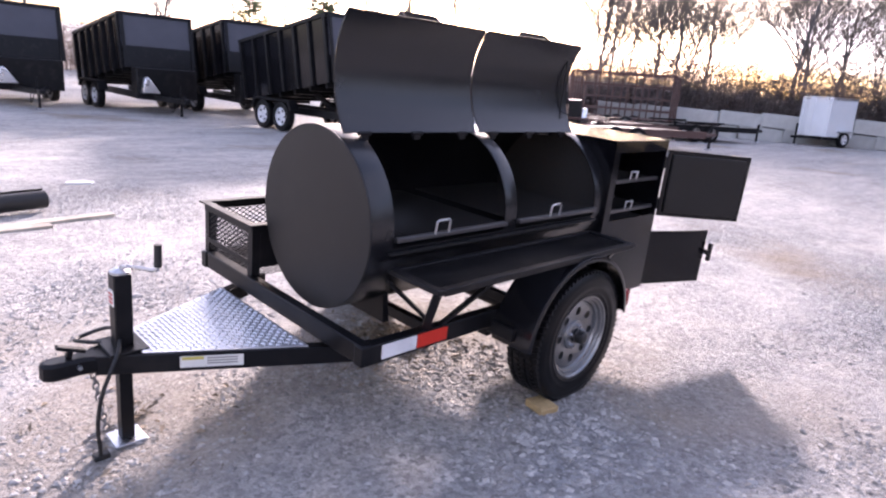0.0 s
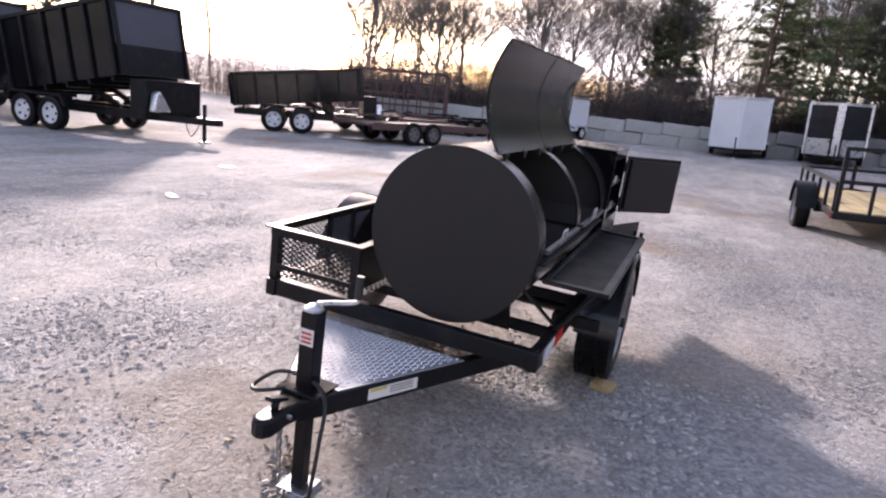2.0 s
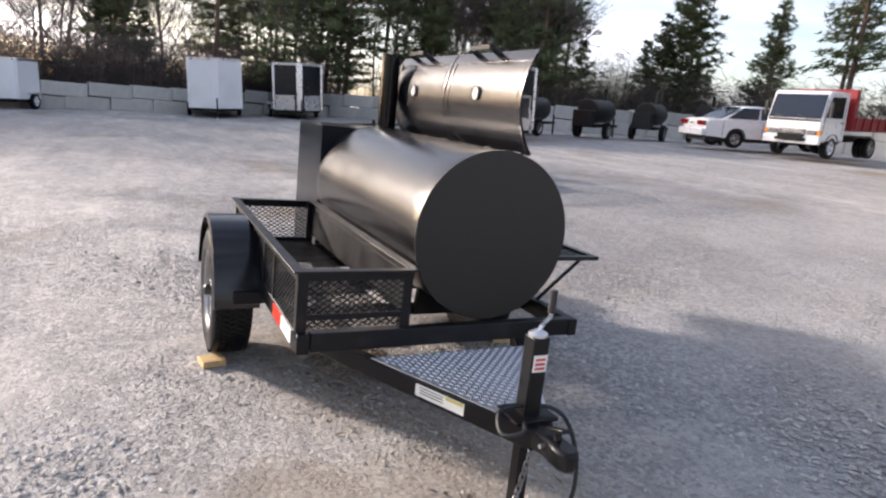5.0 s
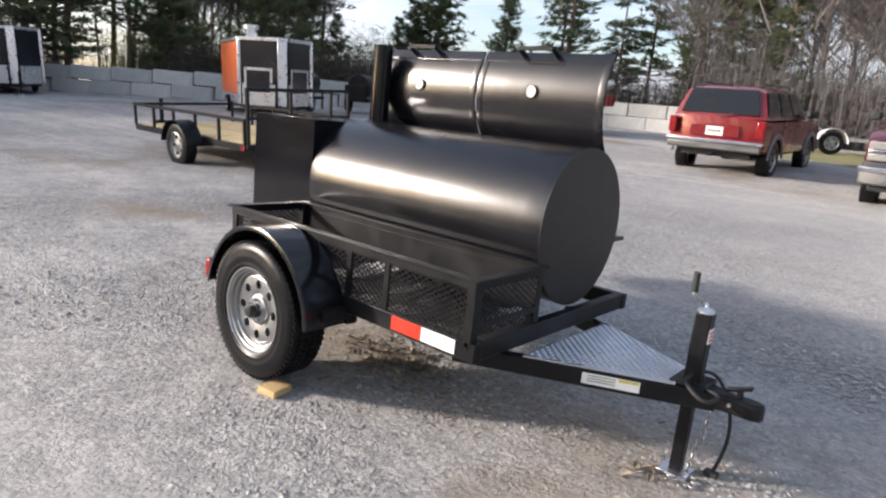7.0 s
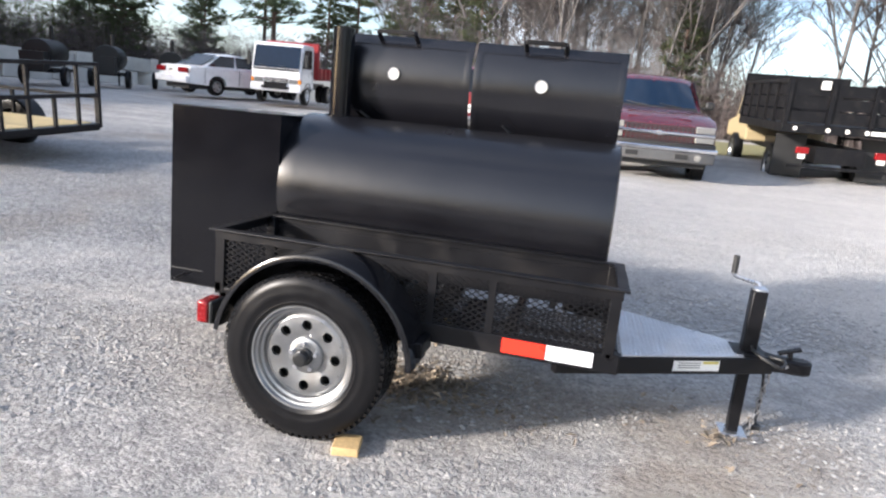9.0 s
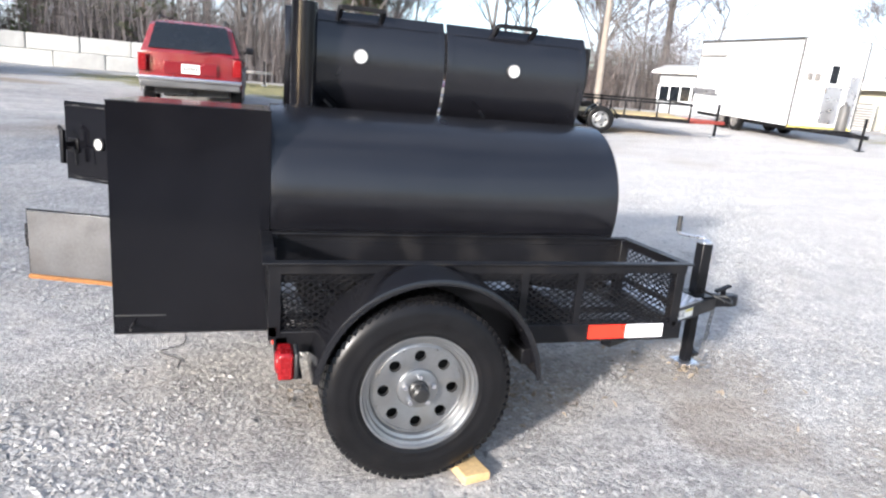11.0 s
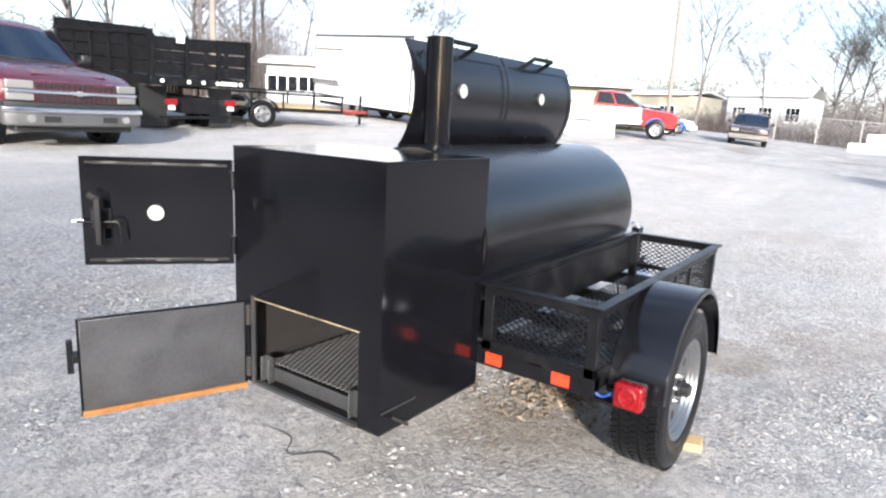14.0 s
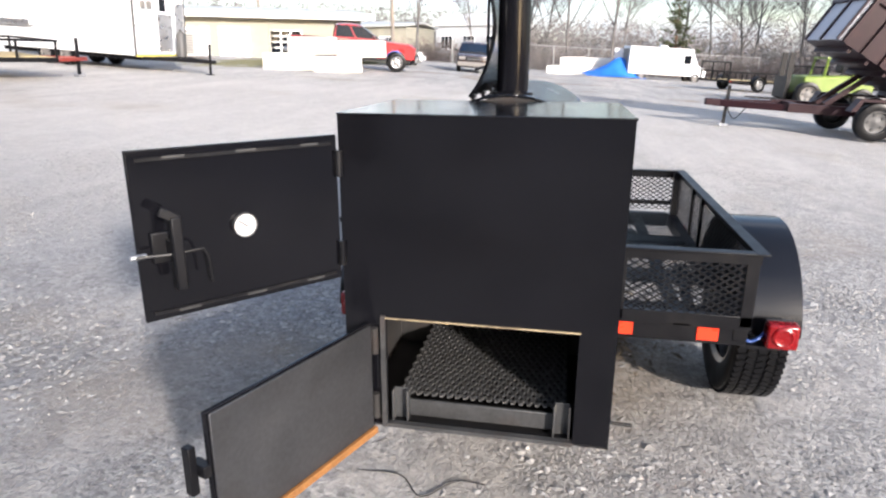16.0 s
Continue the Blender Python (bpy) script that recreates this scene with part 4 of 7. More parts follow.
# ---- parked vehicles ----
def road_wheel(parent, x, y, r, w, rim=RIM, spokes=5, z=None):
    """A road wheel with its outer face away from the middle of the vehicle."""
    s = 1 if x > 0 else -1
    p = (x, y, r if z is None else z)
    ax = (s, 0, 0)
    wheel = part("wheel", G().lathe([(w * 0.15, r * 0.60), (w * 0.42, r * 0.62), (w * 0.45, r * 0.58), (w * 0.30, r * 0.54), (w * 0.22, r * 0.30), (w * 0.30, r * 0.16), (w * 0.32, 0.0)], p, ax, 28), rim, parent)
    part("tyre", G().lathe([(-w * 0.45, r * 0.60), (-w * 0.5, r * 0.8), (-w * 0.42, r * 0.97), (-w * 0.3, r), (w * 0.3, r), (w * 0.42, r * 0.97), (w * 0.5, r * 0.8), (w * 0.46, r * 0.62)], p, ax, 32, closed=True), RUBBER, wheel)
    for k in range(spokes):
        a = 2 * math.pi * k / spokes
        c = Vector((x + s * w * 0.275, p[1] + r * 0.40 * math.cos(a), p[2] + r * 0.40 * math.sin(a)))
        part("wheel_hole", G().cyl(c - Vector((s * 0.02, 0, 0)), c + Vector((s * 0.012, 0, 0)), r * 0.085, 8), BLACK_PLASTIC, wheel)
    return wheel


def pane(corners, u0, u1, v0, v1, off, g=None):
    """A thin panel on part of the quad a, b (below), c, d (above), lifted by off."""
    a, b, c, d = [Vector(p) for p in corners]
    at = lambda u, v: (a * (1 - u) + b * u) * (1 - v) + (d * (1 - u) + c * u) * v
    n = (b - a).cross(d - a).normalized()
    q = [at(u0, v0), at(u1, v0), at(u1, v1), at(u0, v1)]
    g = g or G()
    v = [p - n * 0.004 for p in q] + [p + n * off for p in q]
    return g.add(v, [(3, 2, 1, 0), (4, 5, 6, 7), (0, 1, 5, 4), (1, 2, 6, 5), (2, 3, 7, 6), (3, 0, 4, 7)])


def car(name, label, category, m, paint, W, low, axles, r, cab, sill=0.40, side_windows=2, rim=RIM, group="", rear_pane=True):
    """A road vehicle facing +y: lower body with wheel arches, cab with panes, wheels."""
    root = thing(name, label, category, m, group)
    poly = list(low)
    bottom = [(low[0][0], sill)]
    for yc in axles:
        ra = r * 1.22
        bottom += [(yc + ra * math.cos(a), max(sill, r + ra * math.sin(a))) for a in np.linspace(0.05, math.pi - 0.05, 13)]
    bottom.append((low[-1][0], sill + 0.08))
    poly = bottom + list(reversed(low))
    front = max(y for y, z in poly)

    def crown(y, z, u):
        """Rounds the nose and tail in plan and drops the edges of the hood."""
        q = abs(u) ** 3
        return (y - 0.16 * q * max(0.0, y / front) ** 3 + 0.10 * q * max(0.0, -y / front) ** 3, z - 0.045 * abs(u) ** 4 * max(0.0, min(1.0, (z - sill - 0.3) / 0.3)))

    cuts = [-1.0, -0.96, -0.85, -0.6, -0.3, 0.0, 0.3, 0.6, 0.85, 0.96, 1.0]
    g = G().sheet([[(W * (u * 0.985 if abs(u) == 1 else u), *crown(y, z, u)) for y, z in poly] for u in cuts], wrap=True)
    n = len(poly)
    g.f += [tuple(range(n)), tuple(range((len(cuts) - 1) * n, len(cuts) * n))]
    body = part("body", g, paint, root, sharp=32)
    y0, y1, zb, y2, y3, zr, wb, wr = cab

    def shell(u, v):
        """A point of the cab: u across, v from the rear sill over the roof to the cowl."""
        line = [(y0, zb), (y2 - 0.02, zr - 0.06), (y2 + 0.10, zr - 0.005), ((y2 + y3) / 2, zr + 0.02), (y3 - 0.16, zr - 0.005), (y3 + 0.01, zr - 0.07), (y1, zb)]
        k = min(int(v), 5)
        (ya, za), (yb, zz) = line[k], line[k + 1]
        y, z = ya + (yb - ya) * (v - k), za + (zz - za) * (v - k)
        h = min(1.0, (z - zb) / (zr - zb))
        x = (wb + (wr - wb) * h) * u
        bow = 0.13 * u * u
        return (x, y - bow if v > 3 else y + 0.4 * bow, z - (0.05 * u ** 4 if h > 0.8 else 0.0))

    across = [-1.0, -0.94, -0.8, -0.5, 0.0, 0.5, 0.8, 0.94, 1.0]
    g = G().sheet([[shell(u, v) for v in range(7)] for u in across])
    g.f += [tuple(range(7)), tuple(range(8 * 7, 9 * 7))]
    top = part("cab", g, paint, root, sharp=38)
    lift = lambda p: (p[0], p[1] + 0.012, p[2] + 0.008)
    part("windscreen", G().sheet([[lift(shell(u, v)) for v in (5.06, 5.5, 5.93)] for u in np.linspace(-0.91, 0.91, 11)]), GLASS_SKY, top, thick=0.006)
    part("cowl", G().sheet([[lift(shell(u, v)) for v in (5.93, 6.0)] for u in np.linspace(-0.93, 0.93, 9)]), BLACK_PLASTIC, top, thick=0.01)
    for u in (-0.6, 0.1):
        part("wiper", G().tube([Vector(shell(u, 5.95)) + Vector((0, 0.04, 0.02)), Vector(shell(u + 0.45, 5.86)) + Vector((0, 0.04, 0.02))], 0.008, 5), BLACK_PLASTIC, top)
    if rear_pane:
        part("rear_window", pane([(-wb, y0, zb), (wb, y0, zb), (wr, y2, zr), (-wr, y2, zr)], 0.07, 0.93, 0.12, 0.90, 0.012), GLASS, top)
    for s in (1, -1):
        quad = [(s * wb, y0, zb), (s * wb, y1, zb), (s * wr, y3, zr), (s * wr, y2, zr)]
        if s < 0:
            quad = [quad[1], quad[0], quad[3], quad[2]]
        for k in range(side_windows):
            a, b = 0.06 + k * 0.88 / side_windows, 0.06 + (k + 1) * 0.88 / side_windows - 0.035
            part("side_window", pane(quad, a, b, 0.10, 0.86, 0.012), GLASS, top)
        mirror = part("mirror", G().box((min(s * (W + 0.03), s * (W + 0.19)), y1 - 0.30, zb + 0.05), (max(s * (W + 0.03), s * (W + 0.19)), y1 - 0.20, zb + 0.19)), BLACK_PLASTIC, body, bevel=0.035)
        part("mirror_arm", G().bar((s * (W - 0.03), y1 - 0.24, zb + 0.05), (s * (W + 0.06), y1 - 0.25, zb + 0.09), 0.04, 0.04), BLACK_PLASTIC, mirror)
        for k in range(side_windows + 1):
            yy = y0 + 0.1 + (y1 - y0 - 0.05) * k / side_windows
            part("door_gap", G().box((s * W - 0.004, yy - 0.006, sill + 0.10), (s * W + 0.003, yy + 0.006, zb - 0.02)), BLACK_PLASTIC, body)
        for k in range(side_windows):
            yy = y0 + 0.25 + (y1 - y0 - 0.05) * k / side_windows
            part("door_handle", G().box((s * W - 0.01, yy - 0.08, zb - 0.15), (s * W + 0.025, yy + 0.08, zb - 0.11)), paint, body, bevel=0.01)
        for yy in axles:
            road_wheel(root, s * (W - 0.12), yy, r, 0.24, rim)
    part("underbody", G().box((-W + 0.25, low[-1][0] + 0.2, sill - 0.10), (W - 0.25, low[0][0] - 0.2, sill + 0.05)), BLACK_PLASTIC, root)
    return root, body


def plate_of(parent, x, y, z, s):
    """A number plate, its characters as plain bars."""
    p = part("number_plate", G().box((x - 0.155, min(y, y + s * 0.012), z), (x + 0.155, max(y, y + s * 0.012), z + 0.16)), LABEL, parent, "white number plate")
    for k in range(6):
        a = x - 0.12 + k * 0.042
        part("plate_bar", G().box((a, min(y + s * 0.012, y + s * 0.015), z + 0.05), (a + 0.026, max(y + s * 0.012, y + s * 0.015), z + 0.11)), INK, p)


def pickup(m, paint, label, bowtie=True):
    low = [(2.66, 0.62), (2.70, 0.80), (2.64, 1.04), (2.42, 1.17), (1.10, 1.27), (0.0, 1.22), (-1.0, 1.20), (-1.02, 1.26), (-2.78, 1.26), (-2.80, 0.70)]
    root, body = car("pickup_truck", label, "pickup truck", m, paint, 0.95, low, (1.78, -1.88), 0.41, (-0.98, 1.12, 1.24, -0.86, 0.30, 1.86, 0.90, 0.76), sill=0.54)
    part("grille", G().prism([(2.60, 0.735), (2.705, 0.745), (2.70, 0.89), (2.675, 1.035), (2.58, 1.05)], 0, -0.57, 0.57), paint, body, "maroon-backed egg-crate grille", bevel=0.01)
    for k in range(7):
        z = 0.765 + k * 0.038
        part("grille_slat", G().box((-0.55, 2.69, z), (0.55, 2.716 - 0.006 * k, z + 0.018)), BLACK_PLASTIC, body)
    for k in range(15):
        x = -0.525 + k * 0.075
        part("grille_slat", G().box((x - 0.009, 2.69, 0.755), (x + 0.009, 2.712, 1.0)), BLACK_PLASTIC, body)
    part("grille_bar", G().prism([(-0.93, 2.56), (-0.90, 2.665), (-0.55, 2.725), (0.0, 2.745), (0.55, 2.725), (0.90, 2.665), (0.93, 2.56)], 2, 0.868, 0.916), CHROME, body, "chrome bar across the grille", bevel=0.012)
    if bowtie:
        part("badge", G().prism([(-0.12, 0.868), (-0.04, 0.868), (-0.04, 0.852), (0.04, 0.852), (0.04, 0.868), (0.12, 0.868), (0.12, 0.916), (0.04, 0.916), (0.04, 0.932), (-0.04, 0.932), (-0.04, 0.916), (-0.12, 0.916)], 1, 2.735, 2.765), CHROME, body, bevel=0.006)
    part("hood_bulge", G().prism([(1.2, 1.255), (2.30, 1.19), (2.50, 1.13), (2.50, 1.10), (1.2, 1.20)], 0, -0.52, 0.52), paint, body, bevel=0.03)
    part("bumper_gap", G().prism([(-0.94, 2.50), (-0.94, 2.66), (-0.78, 2.735), (-0.3, 2.77), (0.3, 2.77), (0.78, 2.735), (0.94, 2.66), (0.94, 2.50)], 2, 0.685, 0.752), BLACK_PLASTIC, body, "black filler strip above the bumper", bevel=0.01)
    for s in (1, -1):
        a, b = (0.58, 0.90) if s > 0 else (-0.90, -0.58)
        part("headlamp", G().prism([(a, 2.58), (a, 2.712 if s > 0 else 2.64), (b, 2.64 if s > 0 else 2.712), (b, 2.58)], 2, 0.925, 1.035), HEADLIGHT, body, "clear headlamp", bevel=0.015)
        part("headlamp", G().prism([(a, 2.58), (a, 2.716 if s > 0 else 2.645), (b, 2.645 if s > 0 else 2.716), (b, 2.58)], 2, 0.765, 0.862), HEADLIGHT, body, "clear lower headlamp", bevel=0.015)
        part("tail_lamp", G().box((s * 0.93 - 0.05, -2.82, 0.85), (s * 0.93 + 0.05, -2.72, 1.18)), RED_LENS, body, bevel=0.01)
        part("fog_lamp", G().lathe([(0, 0.06), (0.02, 0.055), (0.02, 0.0)], (s * 0.66, 2.775, 0.535), (0, 1, 0), 16), HEADLIGHT, body)
        part("air_slot", G().box((s * 0.40 - 0.10, 2.78, 0.495), (s * 0.40 + 0.10, 2.822, 0.575)), BLACK_PLASTIC, body)
        part("side_moulding", G().box((s * 0.972 - 0.012, -0.9, 0.70), (s * 0.972 + 0.012, 1.2, 0.735)), SILVER_TRIM, body)
    part("front_bumper", G().prism([(-0.98, 2.56), (-0.98, 2.70), (-0.80, 2.79), (-0.3, 2.83), (0.3, 2.83), (0.80, 2.79), (0.98, 2.70), (0.98, 2.56)], 2, 0.615, 0.685), CHROME, body, "chrome bumper", bevel=0.02)
    part("bumper_skirt", G().prism([(-0.96, 2.54), (-0.96, 2.68), (-0.80, 2.77), (-0.3, 2.81), (0.3, 2.81), (0.80, 2.77), (0.96, 2.68), (0.96, 2.54)], 2, 0.43, 0.615), BUMPER_GREY, body, "dull grey lower bumper", bevel=0.03)
    part("air_dam", G().box((-0.82, 2.45, 0.34), (0.82, 2.66, 0.43)), BLACK_PLASTIC, body, bevel=0.02)
    part("rear_bumper", G().box((-0.95, -2.98, 0.55), (0.95, -2.78, 0.75)), CHROME, body, bevel=0.03)
    part("bed_floor", G().box((-0.8, -2.7, 1.26), (0.8, -1.1, 1.263)), BLACK_PLASTIC, body)
    return root


def suv(m, paint, label, front=False):
    low = [(2.22, 0.58), (2.25, 0.78), (2.20, 0.98), (2.0, 1.06), (1.00, 1.14), (-2.26, 1.14), (-2.30, 0.65)]
    root, body = car("suv", label, "car", m, paint, 0.89, low, (1.38, -1.42), 0.375, (-2.24, 1.02, 1.13, -2.02, 0.28, 1.70, 0.84, 0.68), side_windows=3, sill=0.50)
    part("rear_bumper", G().box((-0.88, -2.38, 0.66), (0.88, -2.24, 0.73)), CHROME, body, "chrome step bumper", bevel=0.02)
    part("rear_skirt", G().box((-0.86, -2.35, 0.53), (0.86, -2.24, 0.66)), BUMPER_GREY, body, "dull metal lower bumper", bevel=0.03)
    part("hitch", G().box((-0.05, -2.42, 0.42), (0.05, -2.2, 0.48)), BLACK_FRAME, body)
    part("front_bumper", G().box((-0.88, 2.20, 0.46), (0.88, 2.36, 0.70)), GREY_PLASTIC, body, bevel=0.04)
    part("grille", G().box((-0.42, 2.19, 0.74), (0.42, 2.27, 0.95)), BLACK_PLASTIC, body, bevel=0.02)
    part("grille_bar", G().box((-0.40, 2.24, 0.83), (0.40, 2.29, 0.86)), CHROME, body)
    plate_of(body, 0, -2.31, 0.80, -1)
    part("tailgate_panel", G().box((-0.45, -2.315, 0.78), (0.45, -2.29, 1.0)), paint, body, bevel=0.02)
    part("rear_wiper", G().bar((0.0, -2.28, 1.16), (0.35, -2.26, 1.22), 0.02, 0.015), BLACK_PLASTIC, body)
    for s in (1, -1):
        part("tail_lamp", G().box((s * 0.80 - 0.07, -2.33, 0.80), (s * 0.80 + 0.07, -2.24, 1.10)), RED_LENS, body, bevel=0.015)
        part("headlamp", G().box((s * 0.64 - 0.18, 2.16, 0.78), (s * 0.64 + 0.18, 2.26, 0.95)), HEADLIGHT, body, bevel=0.03)
        part("roof_rail", G().tube([(s * 0.56, -1.8, 1.70), (s * 0.56, -1.7, 1.76), (s * 0.56, 0.1, 1.76), (s * 0.56, 0.2, 1.70)], 0.016, 6), BLACK_PLASTIC, root)
        for y in (1.38, -1.42):
            part("arch_flare", G().sheet([[(s * (0.885 + d), y + (0.44 + e) * math.cos(a), 0.36 + (0.44 + e) * math.sin(a)) for a in np.linspace(0.1, math.pi - 0.1, 13)] for d, e in ((0.0, 0.0), (0.03, 0.0), (0.03, 0.07), (0.0, 0.09))]), GREY_PLASTIC, body)
    return root


def sedan(m, paint, label):
    low = [(2.40, 0.45), (2.42, 0.60), (2.30, 0.78), (0.95, 0.93), (-1.65, 0.98), (-2.35, 0.95), (-2.42, 0.80), (-2.42, 0.50)]
    root, body = car("sedan", label, "car", m, paint, 0.87, low, (1.50, -1.25), 0.31, (-1.85, 1.05, 0.93, -0.98, 0.30, 1.42, 0.80, 0.64), side_windows=2, sill=0.30)
    for s in (1, -1):
        part("tail_lamp", G().box((s * 0.60 - 0.24, -2.45, 0.72), (s * 0.60 + 0.24, -2.36, 0.88)), RED_LENS, body, bevel=0.02)
        part("headlamp", G().box((s * 0.62 - 0.20, 2.26, 0.62), (s * 0.62 + 0.20, 2.38, 0.76)), HEADLIGHT, body, bevel=0.03)
    part("rear_bumper", G().box((-0.86, -2.50, 0.38), (0.86, -2.36, 0.62)), paint, body, bevel=0.04)
    part("front_bumper", G().box((-0.86, 2.34, 0.34), (0.86, 2.48, 0.56)), paint, body, bevel=0.04)
    plate_of(body, 0, -2.44, 0.70, -1)
    return root


def dual_axle(root, y, r=0.42, w=0.95):
    for s in (1, -1):
        road_wheel(root, s * w, y, r, 0.24, RIM)
        road_wheel(root, s * (w - 0.27), y, r, 0.24, GREY_PLASTIC)


def stake_truck(m):
    """Faces +y; the stake bed at the back."""
    root = thing("stake_truck", "black stake-bed dump truck parked with its tail to the yard", "truck", m)
    part("chassis", G().box((-0.45, -2.1, 0.62), (0.45, 3.6, 0.95)), BLACK_FRAME, root)
    dual_axle(root, -1.0, 0.45)
    for s in (1, -1):
        road_wheel(root, s * 0.95, 3.0, 0.45, 0.25)
    bed = part("bed_floor", G().box((-1.2, -2.2, 1.20), (1.2, 1.9, 1.38)), BLACK_FRAME, root, "black steel bed", bevel=0.01)
    for s in (1, -1):
        for k in range(6):
            y = -2.15 + k * 0.79
            part("stake", G().box((s * 1.17 - 0.04, y - 0.04, 1.38), (s * 1.17 + 0.04, y + 0.04, 2.20)), BLACK_FRAME, bed)
        for k in range(3):
            part("side_board", G().box((s * 1.15 - 0.015, -2.15, 1.41 + k * 0.265), (s * 1.15 + 0.015, 1.85, 1.64 + k * 0.265)), BLACK_FRAME, bed)
        part("top_rail", G().box((s * 1.17 - 0.05, -2.2, 2.17), (s * 1.17 + 0.05, 1.9, 2.24)), BLACK_FRAME, bed)
        part("mud_flap", G().box((s * 0.82 - 0.30, -1.62, 0.28), (s * 0.82 + 0.30, -1.60, 1.15)), BLACK_PLASTIC, root, "large black mud flap")
        part("tail_lamp", G().box((s * 0.72 - 0.12, -2.18, 0.80), (s * 0.72 + 0.12, -2.10, 0.93)), RED_LENS, root, bevel=0.01)
        part("reverse_lamp", G().box((s * 0.72 - 0.06, -2.185, 0.70), (s * 0.72 + 0.06, -2.11, 0.79)), LABEL, root)
    for k in range(4):
        x = -1.16 + k * 0.773
        part("stake", G().box((x - 0.04, -2.24, 1.38), (x + 0.04, -2.16, 2.20)), BLACK_FRAME, bed)
    for k in range(3):
        part("tail_board", G().box((-1.15, -2.19, 1.41 + k * 0.265), (1.15, -2.16, 1.63 + k * 0.265)), BLACK_FRAME, bed)
    part("bulkhead", G().box((-1.2, 1.84, 1.38), (1.2, 1.9, 2.45)), BLACK_FRAME, bed)
    for x in (-0.95, -0.35, 0.0, 0.35, 0.95):
        part("marker_lamp", G().lathe([(0, 0.045), (0.02, 0.04), (0.02, 0)], (x, -2.205, 1.29), (0, -1, 0), 14), LABEL, bed, "round white reflector")
    part("sign_strip", G().box((0.42, -2.215, 1.25), (0.86, -2.205, 1.33)), LABEL, bed)
    part("corner_lamp", G().box((-0.64, -2.28, 2.06), (-0.48, -2.24, 2.22)), LABEL, bed, "white square marker at the top corner")
    part("step_bar", G().bar((-1.0, -2.22, 0.55), (1.0, -2.22, 0.55), 0.06, 0.06), BLACK_FRAME, root)
    cab = part("cab", G().prism([(2.05, 0.75), (4.6, 0.75), (4.65, 1.2), (3.6, 1.35), (3.2, 2.05), (2.1, 2.08)], 0, -0.95, 0.95), TAN, root, "tan truck cab", bevel=0.06)
    for s in (1, -1):
        part("side_window", G().prism([(2.25, 1.4), (3.35, 1.4), (3.08, 1.93), (2.25, 1.95)], 0, s * 0.952 - 0.006, s * 0.952 + 0.006), GLASS, cab)
    return root


